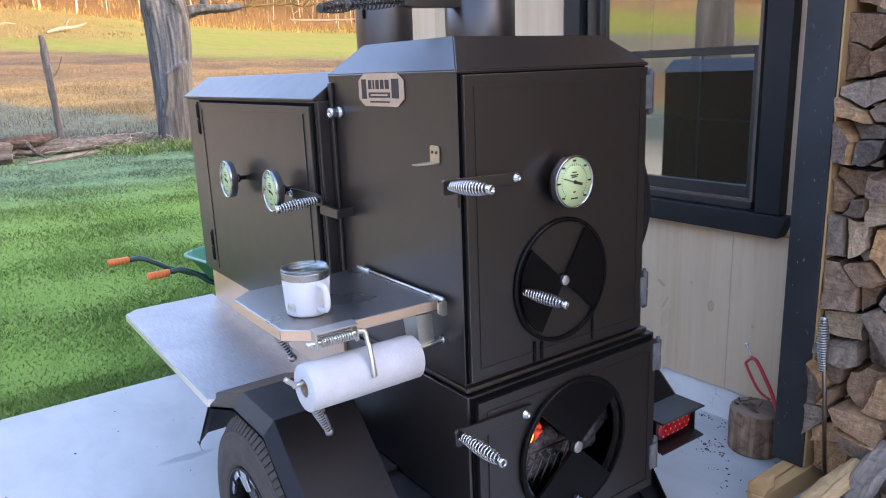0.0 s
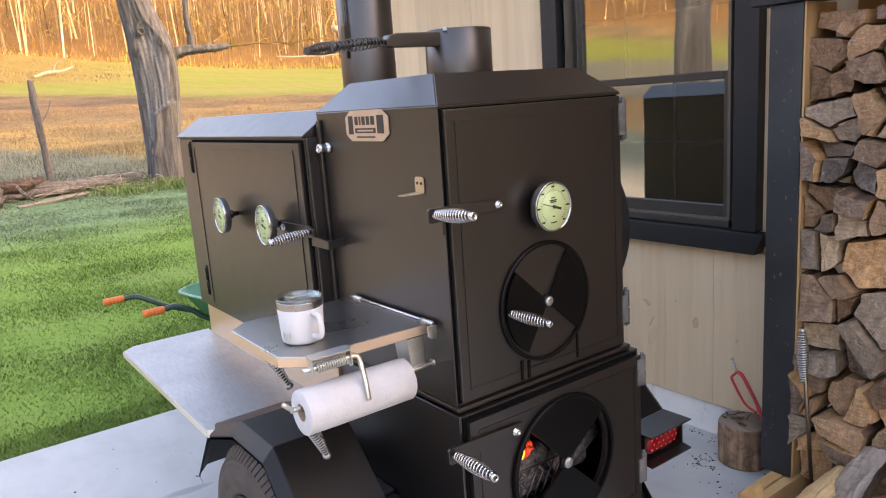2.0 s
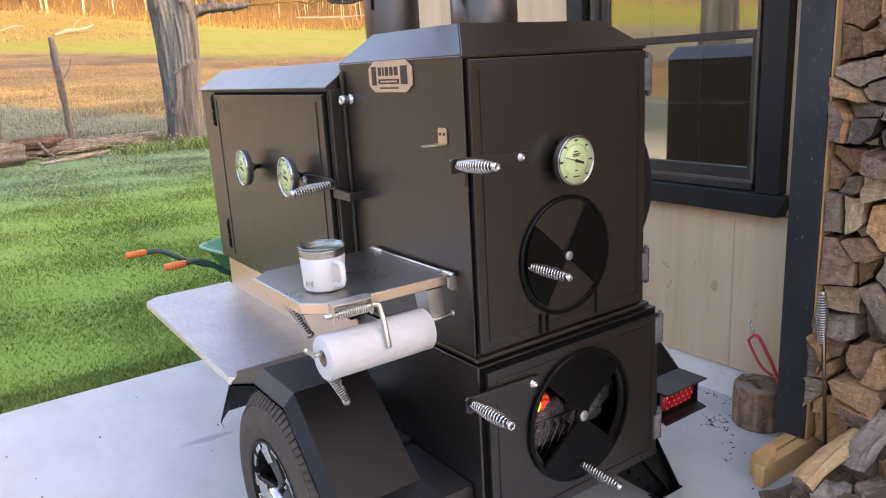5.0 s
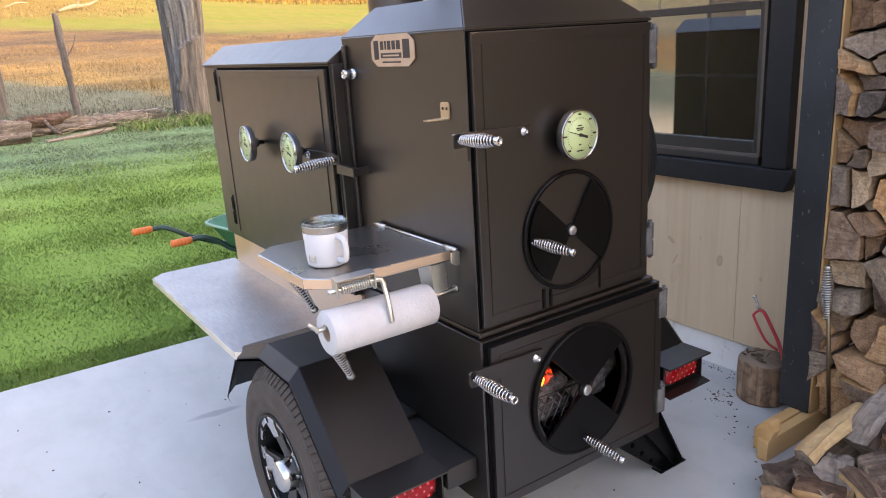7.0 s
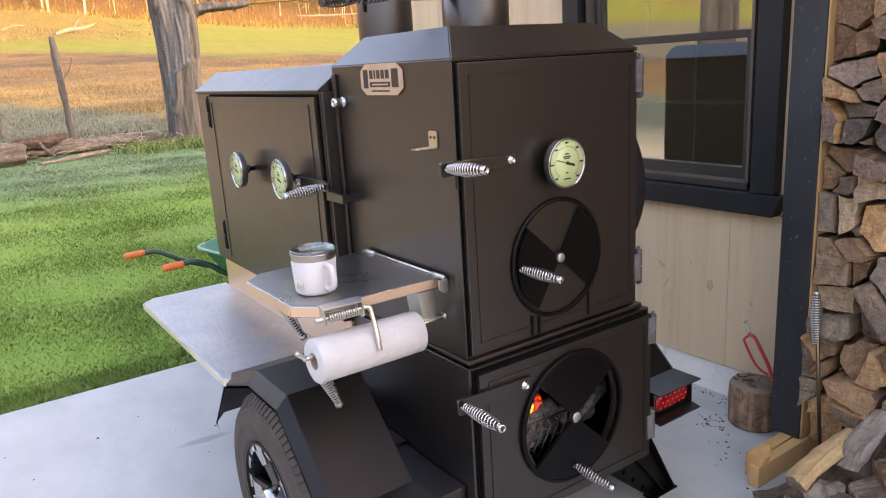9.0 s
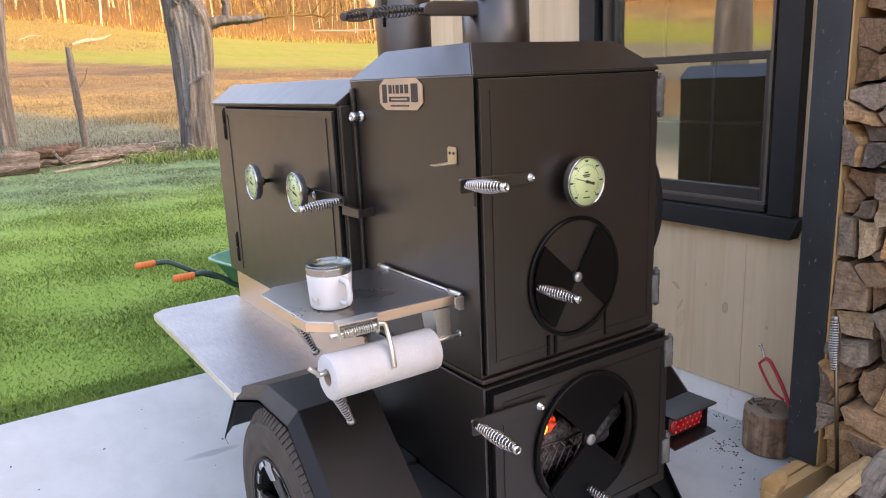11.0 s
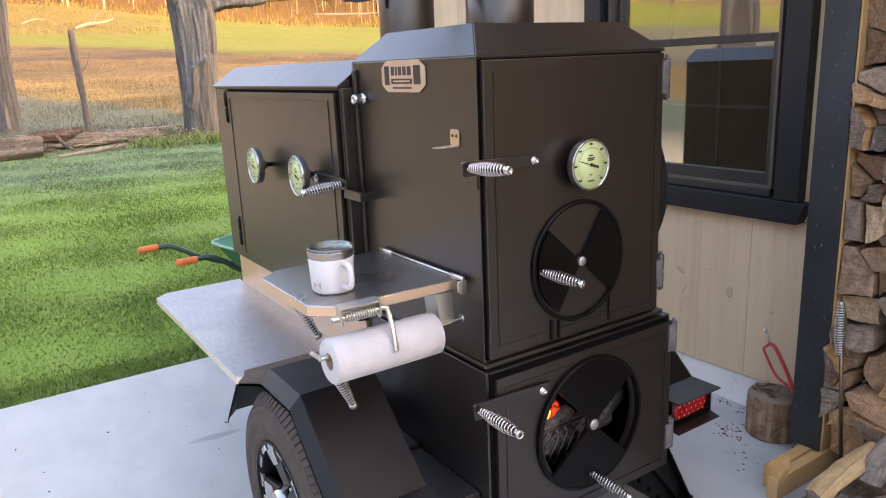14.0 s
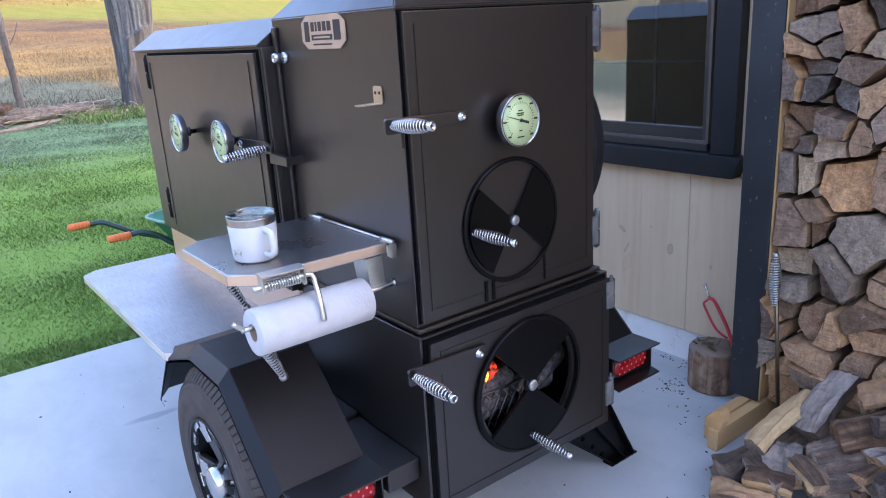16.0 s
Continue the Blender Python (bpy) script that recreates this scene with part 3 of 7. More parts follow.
        r.inputs["From Min"].default_value, r.inputs["From Max"].default_value = a, c
        nt.links.new(reach_w.outputs[0], r.inputs[0])
        return r.outputs[0]
    slope = mixed(nt, wstep(78.0, 86.0), mixed(nt, 0.25, shade_frost, dry), meadow)
    slope = mixed(nt, wstep(100.0, 108.0), slope, dry)
    slope = mixed(nt, wstep(119.0, 126.0), slope, litter)
    col = mixed(nt, wstep(38.0, 46.0), col, slope)
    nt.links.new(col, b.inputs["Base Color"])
    b.inputs["Roughness"].default_value = 0.95
    b.inputs["Specular IOR Level"].default_value = 0.1
    bump(nt, b, fine, 0.6, 0.05)
    return m


GROUND = ground_mat()


def glass(name, share):
    """A coated window pane: part mirror, part clear."""
    m, nt, b = nodes_of(name)
    gl = put(nt, "ShaderNodeBsdfGlossy", Roughness=0.012)
    gl.inputs["Color"].default_value = (0.95, 0.97, 0.95, 1)
    tr = put(nt, "ShaderNodeBsdfTransparent")
    tr.inputs[0].default_value = (0.80, 0.83, 0.80, 1)
    mx = nt.nodes.new("ShaderNodeMixShader")
    mx.inputs[0].default_value = share
    nt.links.new(tr.outputs[0], mx.inputs[1])
    nt.links.new(gl.outputs[0], mx.inputs[2])
    nt.links.new(mx.outputs[0], nt.nodes["Material Output"].inputs[0])
    bump(nt, gl, noise_of(nt, coords(nt), 2.2, 2), 0.05, 0.01)
    return m


PANE_UP = glass("window_glass", 0.38)
PANE_LOW = glass("screened_glass", 0.34)


def glowing(name, col, strength):
    m, nt, b = nodes_of(name)
    f = noise_of(nt, coords(nt), 38.0, 4, 0.6)
    c = ramp(nt, f, [(0.38, (0.05, 0.008, 0.0)), (0.55, col), (0.75, (1.0, 0.18, 0.035))])
    nt.links.new(c, b.inputs["Emission Color"])
    b.inputs["Emission Strength"].default_value = strength
    b.inputs["Base Color"].default_value = (0.03, 0.02, 0.02, 1)
    return m


EMBER = glowing("embers", (0.95, 0.055, 0.008), 0.14)
FLAME = glowing("flame", (1.0, 0.40, 0.04), 0.42)
ASH = paint("ash_on_wood", (0.012, 0.010, 0.010), (0.30, 0.27, 0.25), 0.95, 0, 75, 150, 0.8, 0.04, 0.1)
CHAR = paint("charred_wood", (0.012, 0.010, 0.009), (0.20, 0.18, 0.165), 0.9, 0, 70, 120, 0.6)
LED_RED = paint("red_lens", (0.22, 0.002, 0.004), (0.30, 0.003, 0.006), 0.10, 0, 20, 400, 0.02, 0.04)
LED_DOT = paint("red_reflector", (0.66, 0.10, 0.11), (0.76, 0.15, 0.15), 0.1)
CLEAR = glass("clear_lid", 0.18)


# ---- mesh helpers ----
def box(bm, x0, x1, y0, y1, z0, z1, bev=0.0, seg=2):
    r = bmesh.ops.create_cube(bm, size=1, matrix=Matrix.LocRotScale(((x0 + x1) / 2, (y0 + y1) / 2, (z0 + z1) / 2), None, (x1 - x0, y1 - y0, z1 - z0)))
    if bev:
        es = list({e for v in r["verts"] for e in v.link_edges})
        bmesh.ops.bevel(bm, geom=es, offset=bev, segments=seg, affect="EDGES", profile=0.6)
    return r


def slab(bm, pts, n, depth, bev=0.0):
    """A flat outline pts (3D points in order) thickened by depth along n."""
    n = Vector(n).normalized() * depth
    a = [bm.verts.new(p) for p in pts]
    c = [bm.verts.new(Vector(p) + n) for p in pts]
    k = len(pts)
    fs = [bm.faces.new(a[::-1]), bm.faces.new(c)]
    fs += [bm.faces.new((a[i], a[(i + 1) % k], c[(i + 1) % k], c[i])) for i in range(k)]
    bmesh.ops.recalc_face_normals(bm, faces=fs)
    if bev:
        es = list({e for f in fs for e in f.edges})
        bmesh.ops.bevel(bm, geom=es, offset=bev, segments=2, affect="EDGES", profile=0.6)


def frame_of(d):
    d = Vector(d).normalized()
    u = d.cross(Vector((0, 0, 1)) if abs(d.z) < 0.9 else Vector((1, 0, 0))).normalized()
    return d, u, d.cross(u)


def lathe(bm, origin, axis, prof, seg=32):
    """prof: (distance along the axis, radius) in order."""
    d, u, w = frame_of(axis)
    o = Vector(origin)
    rings = []
    for h, r in prof:
        c = o + d * h
        if r < 1e-6:
            rings.append([bm.verts.new(c)])
        else:
            rings.append([bm.verts.new(c + (u * math.cos(a) + w * math.sin(a)) * r) for a in (2 * math.pi * i / seg for i in range(seg))])
    fs = []
    for p, q in zip(rings, rings[1:]):
        for i in range(seg):
            j = (i + 1) % seg
            if len(p) == 1 and len(q) == 1:
                continue
            if len(p) == 1:
                fs.append(bm.faces.new((p[0], q[j], q[i])))
            elif len(q) == 1:
                fs.append(bm.faces.new((p[i], p[j], q[0])))
            else:
                fs.append(bm.faces.new((p[i], p[j], q[j], q[i])))
    bmesh.ops.recalc_face_normals(bm, faces=fs)
    for f in fs:
        f.smooth = True
    return fs


def cyl(bm, a, c, r, seg=24, bev=0.002, r2=None):
    a, c = Vector(a), Vector(c)
    L = (c - a).length
    r2 = r if r2 is None else r2
    lathe(bm, a, c - a, [(0, 0), (0, r - bev), (bev, r), (L - bev, r2), (L, r2 - bev), (L, 0)], seg)


def sweep(bm, pts, radius, seg=8, closed_ends=True):
    """A tube through pts; radius a number or one for each point."""
    pts = [Vector(p) for p in pts]
    n = len(pts)
    rad = [radius] * n if not hasattr(radius, "__len__") else radius
    up = None
    rings = []
    for i, p in enumerate(pts):
        d = (pts[min(i + 1, n - 1)] - pts[max(i - 1, 0)]).normalized()
        if up is None:
            _, up, _ = frame_of(d)
        u = (up - d * up.dot(d)).normalized()
        w = d.cross(u)
        up = u
        rings.append([bm.verts.new(p + (u * math.cos(a) + w * math.sin(a)) * rad[i]) for a in (2 * math.pi * k / seg for k in range(seg))])
    fs = []
    for p, q in zip(rings, rings[1:]):
        for i in range(seg):
            j = (i + 1) % seg
            fs.append(bm.faces.new((p[i], p[j], q[j], q[i])))
    if closed_ends:
        fs.append(bm.faces.new(rings[0][::-1]))
        fs.append(bm.faces.new(rings[-1]))
    for f in fs:
        f.smooth = True
    bmesh.ops.recalc_face_normals(bm, faces=fs)


def smooth_path(pts, k=6):
    """Catmull-Rom through pts."""
    P = [Vector(p) for p in pts]
    P = [P[0] * 2 - P[1]] + P + [P[-1] * 2 - P[-2]]
    out = []
    for i in range(1, len(P) - 2):
        for s in range(k):
            t = s / k
            a, b2, c, d = P[i - 1], P[i], P[i + 1], P[i + 2]
            out.append(0.5 * (2 * b2 + (c - a) * t + (2 * a - 5 * b2 + 4 * c - d) * t * t + (3 * b2 - a - 3 * c + d) * t ** 3))
    return out + [P[-2]]


def mesh_of(name, bm, mats):
    me = bpy.data.meshes.new(name)
    bm.to_mesh(me)
    bm.free()
    for m in mats if isinstance(mats, (list, tuple)) else [mats]:
        me.materials.append(m)
    return me


def part(name, bm, material, parent, label=""):
    """One mesh under a thing or under a part; its points are in the world."""
    bpy.context.view_layer.update()
    ob = new(name, mesh_of(name, bm, material))
    ob.parent = parent
    ob.matrix_parent_inverse = world_of(parent).inverted()
    if label:
        tagged(ob, label)
    return ob


def world_of(ob):
    m = ob.matrix_basis.copy()
    return world_of(ob.parent) @ ob.matrix_parent_inverse @ m if ob.parent else m


def thing(name, at, label, category, group="", kind=""):
    e = new(name)
    e.empty_display_size = 0.05
    e.location = at
    return tagged(e, label, category, group, kind)


def solo(name, bm, material, label, category, group="", kind=""):
    return tagged(new(name, mesh_of(name, bm, material)), label, category, group, kind)


B = bmesh.new


# ---- ground, slab, house ----
def height(x, y):
    """The lie of the land: flat lawn, a field that climbs to a wooded hill, an unseen rise added behind the house to
    block sun and sky.
    """
    h = np.interp(y, [-14, 2.5, 14, 17, 19, 25, 40, 75, 132, 190, 420], [-0.05, -0.04, -0.03, 0.06, 0.20, 0.55, 1.35, 4.0, 11.0, 34, 95])
    h = h + np.interp(-x, [55, 120, 180, 460], [0, 6, 26, 110])
    # added rise out of view: shades the yard, hides low southern sky
    shade_knoll = np.clip((-8 - y) / 8, 0, 1) * np.clip((x + 9) / 7, 0, 1) * np.clip((84 - x) / 14, 0, 1)
    crest = 1.6 * np.sin(x * 0.83) + 1.1 * np.sin(x * 1.9 + 1.0)
    h = h + (18.6 + crest * 0.4) * shade_knoll ** 0.9 * np.clip((x - y) / 1.414 / 44.0, 0.40, 1)
    bump_h = 0.35 * np.sin(x * 0.05 + 1.3) * np.clip((y - 30) / 60, 0, 1) * 3
    mound = 1.7 * np.exp(-((x - 6) / 22) ** 2) * np.exp(-((y - 118) / 12) ** 2)
    return h + bump_h + mound


def make_ground():
    ys = np.concatenate([np.linspace(-120, -10, 50), np.linspace(-9, 2, 8), np.linspace(2.4, 30, 60), np.linspace(31, 140, 60), np.linspace(144, 420, 30)])
    xs = np.concatenate([np.linspace(-460, -31, 60), np.linspace(-30, 40, 90), np.linspace(41, 100, 60), np.linspace(105, 320, 30)])
    X, Y = np.meshgrid(xs, ys)
    Z = height(X, Y)
    soft = (Y > 14) * np.clip((Y - 14) / 20, 0, 1)
    Z = Z + soft * 0.10 * (np.sin(X * 1.7 + Y * 0.6) + np.sin(Y * 1.3 - X * 0.8)) * 0.6
    Z = np.where((X > -3.4) & (X < 14) & (Y > -9.5) & (Y < 2.45), -0.12, Z)
    n = len(xs)
    verts = np.stack([X, Y, Z], -1).reshape(-1, 3)
    faces = [(r * n + c, r * n + c + 1, (r + 1) * n + c + 1, (r + 1) * n + c) for r in range(len(ys) - 1) for c in range(n - 1)]
    me = bpy.data.meshes.new("ground")
    me.from_pydata(verts.tolist(), [], faces)
    me.shade_smooth()
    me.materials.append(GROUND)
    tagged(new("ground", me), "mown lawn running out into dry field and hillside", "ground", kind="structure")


make_ground()
SLAB_Y = 2.478
bm = B()
box(bm, -3.3, 1.70, -9, SLAB_Y, -0.14, 0.0, 0.006)
tagged(solo("pavement", bm, CONC, "pale broom-finished concrete patio slab with stains", "patio"), kind="structure")

WALL, WEND = 1.66, 2.90
W_Y0, W_Y1, W_Z0, W_Z1 = 0.20, 1.285, 0.90, 2.16
wall = thing("wall_east", (WALL, 0, 0), "house wall of tan stained vertical boards", "wall", kind="structure")
bm = B()
# upper part is unseen, raised to 5.8 to block the eastern sky
for y0, y1, z0, z1 in ((-2.6, W_Y0, 0.14, 5.8), (W_Y1, WEND, 0.14, 5.8), (W_Y0, W_Y1, 0.14, W_Z0), (W_Y0, W_Y1, W_Z1, 5.8)):
    box(bm, WALL + 0.012, WALL + 0.16, y0, y1, z0, z1)
part("wall_core", bm, SIDING, wall)
bm = B()
box(bm, WALL + 0.004, WALL + 0.2, -2.6, WEND + 0.02, -0.14, 0.138, 0.004)
part("foundation", bm, CURB, wall, "white painted concrete foundation strip, scuffed")
bm = B()
box(bm, WALL + 0.16, 9, WEND - 0.15, WEND, 0, 5.8)
box(bm, WALL + 0.16, 9, -2.6, -2.45, 0, 5.8)
box(bm, 8.9, 9, -2.45, WEND - 0.15, 0, 5.8)
part("outer_wall", bm, SIDING, wall)
bm = B()
box(bm, WALL + 0.16, 9.0, -2.6, WEND, -0.1, 0.02)
tagged(solo("floor", bm, CEIL, "dark wooden floor inside the house", "floor"), kind="structure")
# roof out of view, set high to hide sky from reflections
bm = B()
box(bm, WALL + 0.0, 9.3, -2.8, WEND + 0.1, 5.8, 5.95)
slab(bm, [(WALL - 0.2, -2.8, 5.95), (9.5, -2.8, 5.95), (5.5, -2.8, 8.2)], (0, 1, 0), WEND + 2.9)
tagged(solo("ceiling", bm, CEIL, "unseen roof and ceiling over the house, raised to block sky", "roof"), kind="structure")
# eave out of view, added to keep sky out of the smoker roof's reflections
bm = B()
slab(bm, [(WALL - 0.012, -2.6, 2.90), (1.10, -2.6, 2.85), (1.10, -2.6, 2.99), (WALL - 0.012, -2.6, 3.04)], (0, 1, 0), 5.5)
tagged(solo("ceiling", bm, CEIL, "unseen brown boarded eave added over the wall to block sky", "roof"), kind="structure")
# window
win = thing("window_1", (WALL, 0.74, 0.9), "black double-hung window with dark blue-black casing", "window", kind="structure")


def casing(name, y0, y1, z0, z1, x0, x1, mat=TRIM, bev=0.003):
    b = B()
    box(b, x0, x1, y0, y1, z0, z1, bev)
    return part(name, b, mat, win)


CX0, CX1 = WALL - 0.040, WALL + 0.012
casing("side_casing", 0.178, 0.278, 0.925, 2.2, CX0, CX1)
casing("side_casing", 1.205, 1.305, 0.925, 2.2, CX0, CX1)
casing("head_casing", 0.15, 1.33, 2.2, 2.31, CX0 - 0.008, CX1)
b = B()
slab(b, [(CX0 - 0.012, 0.175, 0.838), (CX0 - 0.012, 1.31, 0.838), (CX0 - 0.012, 1.34, 0.922), (CX0 - 0.012, 0.140, 0.922)], (1, 0, 0), 0.063, 0.003)
part("window_sill", b, TRIM, win)
# side jambs in the gap black: shade of the recess put into the colour
for y0, y1 in ((0.2785, 0.312), (1.187, 1.2045)):
    casing("window_frame", y0, y1, 0.925, 2.198, WALL + 0.040, WALL + 0.12, GAP)
for y0, y1 in ((0.3125, 0.3255), (1.1815, 1.1865)):
    casing("stop_bead", y0, y1, 0.956, 2.196, WALL - 0.004, WALL + 0.10, BEAD, 0.001)
casing("window_frame", 0.3125, 1.1865, 0.925, 0.955, WALL - 0.010, WALL + 0.12, SASH)
casing("stop_bead", 0.326, 1.181, 0.9555, 0.9655, WALL - 0.006, WALL + 0.010, BEAD, 0.001)


def sash(x, z0, z1, bottom, top, pane, grid_y, grid_z):
    y0, y1, s = 0.326, 1.181, 0.026
    b = B()
    for a in ((y0, y0 + s, z0, z1), (y1 - s, y1, z0, z1), (y0 + s, y1 - s, z0, z0 + bottom), (y0 + s, y1 - s, z1 - top, z1)):
        box(b, x, x + 0.036, *a, 0.003, 1)
    fr = part("sash", b, SASH, win)
    b = B()
    box(b, x + 0.014, x + 0.019, y0 + s - 0.002, y1 - s + 0.002, z0 + bottom - 0.002, z1 - top + 0.002)
    p = part("pane", b, pane, fr, "dark reflecting window glass")
    p.visible_shadow = False
    b = B()
    box(b, x + 0.024, x + 0.030, grid_y - 0.007, grid_y + 0.007, z0 + bottom, z1 - top)
    part("muntin", b, SASH, fr)
    b = B()
    box(b, x + 0.0235, x + 0.0295, y0 + s, grid_y - 0.008, grid_z - 0.007, grid_z + 0.007)
    box(b, x + 0.0235, x + 0.0295, grid_y + 0.008, y1 - s, grid_z - 0.007, grid_z + 0.007)
    part("muntin", b, SASH, fr)


sash(WALL + 0.012, 0.957, 1.548, 0.056, 0.030, PANE_LOW, 0.60, 1.268)
sash(WALL + 0.048, 1.520, 2.196, 0.030, 0.040, PANE_UP, 0.885, 1.815)

# wood rack post and beam
bm = B()
box(bm, 1.398, 1.515, -0.100, 0.012, 0.085, 1.74, 0.004)
tagged(solo("rack_post", bm, POST, "square post in worn dark blue-black paint beside the stacked firewood", "post"), kind="structure")
bm = B()
box(bm, 1.385, 1.53, -2.1, 0.075, 1.742, 1.90, 0.004)
tagged(solo("rack_beam", bm, TRIM, "dark painted beam resting on the rack post", "beam"), kind="structure")
bm = B()
box(bm, 1.612, 1.632, -2.1, -0.17, 0.09, 1.75)
tagged(solo("rack_back", bm, PLY, "warm pine sheet behind the stacked firewood", "panel"), kind="structure")
bm = B()
box(bm, 1.404, 1.60, -0.1075, -0.1005, 0.09, 1.74, 0.001)
tagged(solo("rack_cheek", bm, PLY, "thin pine board edge against the rack post", "board"), kind="structure")
runner = thing("timber_runner", (1.3, -0.06, 0), "orange sawn timber runner and offcut under the wood rack", "timber")
bm = B()
box(bm, 1.128, 1.60, -0.114, -0.076, 0.0, 0.080, 0.003)
part("runner", bm, LUMBER, runner)
bm = B()
slab(bm, [(1.134, -0.062, 0.081), (1.134, -0.066, 0.116), (1.134, -0.094, 0.152), (1.134, -0.124, 0.158), (1.134, -0.130, 0.118), (1.134, -0.116, 0.081)], (1, 0, 0), 0.040, 0.003)
part("end_block", bm, LUMBER, runner)
bm = B()
box(bm, 1.180, 1.60, -0.072, -0.030, 0.0, 0.0845, 0.003)
part("runner", bm, LUMBER, runner)


# ---- smoker trailer ----
trailer = thing("smoker_trailer", (0.3, 0.7, 0), "black steel barbecue smoker on a two-wheeled trailer", "smoker")
CW, CD, CZ0, CZ1 = 0.612, 0.588, 0.775, 1.50      # warming cabinet
FX0, FX1, FY0, FY1, FZ0, FZ1 = -0.014, 0.648, -0.026, 0.66, 0.285, 0.762   # firebox
LX, LY0, LY1, LZ0, LZ1 = -0.045, 0.59, 1.745, 0.735, 1.432   # cook chamber

# warming cabinet
bm = B()
box(bm, 0, CW, 0, CD, CZ0, CZ1, 0.004)
cab = part("warming_cabinet", bm, STEEL, trailer, "tall black steel warming cabinet")
bm = B()
ZT = 1.574
lo = [(-0.003, -0.006, CZ1), (CW + 0.008, -0.006, CZ1), (CW + 0.008, CD, CZ1), (-0.003, CD, CZ1)]
hi = [(0.062, 0.088, ZT), (CW - 0.062, 0.088, ZT), (CW - 0.062, CD - 0.098, ZT), (0.062, CD - 0.098, ZT)]
lip = [(x, y, CZ1 - 0.006) for x, y, z in lo]
vs = [[bm.verts.new(p) for p in ring] for ring in (lip, lo, hi)]
for r, s in zip(vs, vs[1:]):
    for i in range(4):
        bm.faces.new((r[i], r[(i + 1) % 4], s[(i + 1) % 4], s[i]))
bm.faces.new(vs[2])
bm.faces.new(vs[0][::-1])
bmesh.ops.recalc_face_normals(bm, faces=bm.faces[:])
bmesh.ops.bevel(bm, geom=bm.edges[:], offset=0.0025, segments=2, affect="EDGES")
part("roof", bm, STEEL, cab)

# rounded ledge between cabinet and firebox
bm = B()
box(bm, -0.008, CW + 0.020, -0.016, CD, CZ0 - 0.010, CZ0 + 0.004, 0.005)
part("ledge", bm, STEEL, cab)


def plate_door(name, x0, x1, z0, z1, y, hole=None, parent=None, inset=0.026):
    """A door plate facing the camera's end, its gap line and raised inner panel; hole = (x, z, r)."""
    g = B()
    if hole:
        hx, hz, hr = hole
        ang = sorted({2 * math.pi * i / 56 for i in range(56)} | {math.atan2(b - hz, a - hx) % (2 * math.pi) for a in (x0, x1) for b in (z0, z1)})

        def rim(a):
            c, s = math.cos(a), math.sin(a)
            k = min((x1 - hx) / c if c > 1e-9 else 9, (x0 - hx) / c if c < -1e-9 else 9, (z1 - hz) / s if s > 1e-9 else 9, (z0 - hz) / s if s < -1e-9 else 9)
            return hx + k * c, hz + k * s
        for yy, flip in ((y - 0.012, False), (y + 0.001, True)):
            o = [g.verts.new((rim(a)[0], yy, rim(a)[1])) for a in ang]
            i_ = [g.verts.new((hx + hr * math.cos(a), yy, hz + hr * math.sin(a))) for a in ang]
            n = len(ang)
            for k in range(n):
                j = (k + 1) % n
                g.faces.new((o[k], o[j], i_[j], i_[k]) if flip else (o[k], i_[k], i_[j], o[j]))
            if not flip:
                fo, fi = o, i_
            else:
                for k in range(n):
                    j = (k + 1) % n
                    g.faces.new((fo[k], fo[j], o[j], o[k]))
                    g.faces.new((fi[j], fi[k], i_[k], i_[j]))
        bmesh.ops.recalc_face_normals(g, faces=g.faces[:])
    else:
        box(g, x0, x1, y - 0.012, y + 0.001, z0, z1, 0.002)
    d = part(name, g, STEEL, parent or trailer)
    # bent bead round the door
    i = inset
    for n_, a in (("bead", (x0 + i, x1 - i, z1 - i - 0.003, z1 - i)), ("bead", (x0 + i, x0 + i + 0.003, z0 + i, z1 - i - 0.0035)), ("bead", (x1 - i - 0.003, x1 - i, z0 + i, z1 - i - 0.0035)), ("bead", (x0 + i + 0.0035, x1 - i - 0.0035, z0 + i, z0 + i + 0.003))):
        g = B()
        box(g, a[0], a[1], y - 0.0145, y - 0.0118, a[2], a[3])
        part(n_, g, STEEL, d)
    return d


# dark strip in place of the shaded gap round the warmer door
bm = B()
box(bm, 0.004, CW - 0.006, -0.0035, 0.002, CZ0 + 0.010, CZ1 - 0.007)
part("gasket", bm, GAP, cab)
wdoor = plate_door("warmer_door", 0.008, CW - 0.010, CZ0 + 0.015, CZ1 - 0.010, -0.005)
# cabinet corner angle beside the door
bm = B()
box(bm, -0.0015, 0.0015, -0.004, 0.016, CZ0 + 0.004, CZ1 - 0.007, 0.001, 1)
part("corner_angle", bm, STEEL, cab)


def hinge(parent, x, y, z0, z1, axis_r=0.0105, leaf=None, mat=HINGE):
    g = B()
    for a, c in ((z0, z0 + (z1 - z0) * 0.48), (z0 + (z1 - z0) * 0.52, z1)):
        cyl(g, (x, y, a), (x, y, c), axis_r, 16, 0.002)
    cyl(g, (x, y, z0 - 0.004), (x, y, z1 + 0.008), axis_r * 0.5, 10, 0.001)
    h = part("hinge", g, mat, parent, "welded black barrel hinge")
    if leaf:
        g = B()
        box(g, *leaf)
        part("hinge_leaf", g, LEAF, h, "bare steel hinge leaf")
    return h


hinge(wdoor, CW + 0.014, -0.006, 1.372, 1.478, leaf=(CW - 0.016, CW + 0.006, -0.021, -0.017, 1.385, 1.470))
hinge(wdoor, CW + 0.014, -0.006, 0.838, 0.940, leaf=(CW - 0.016, CW + 0.006, -0.021, -0.017, 0.850, 0.930))


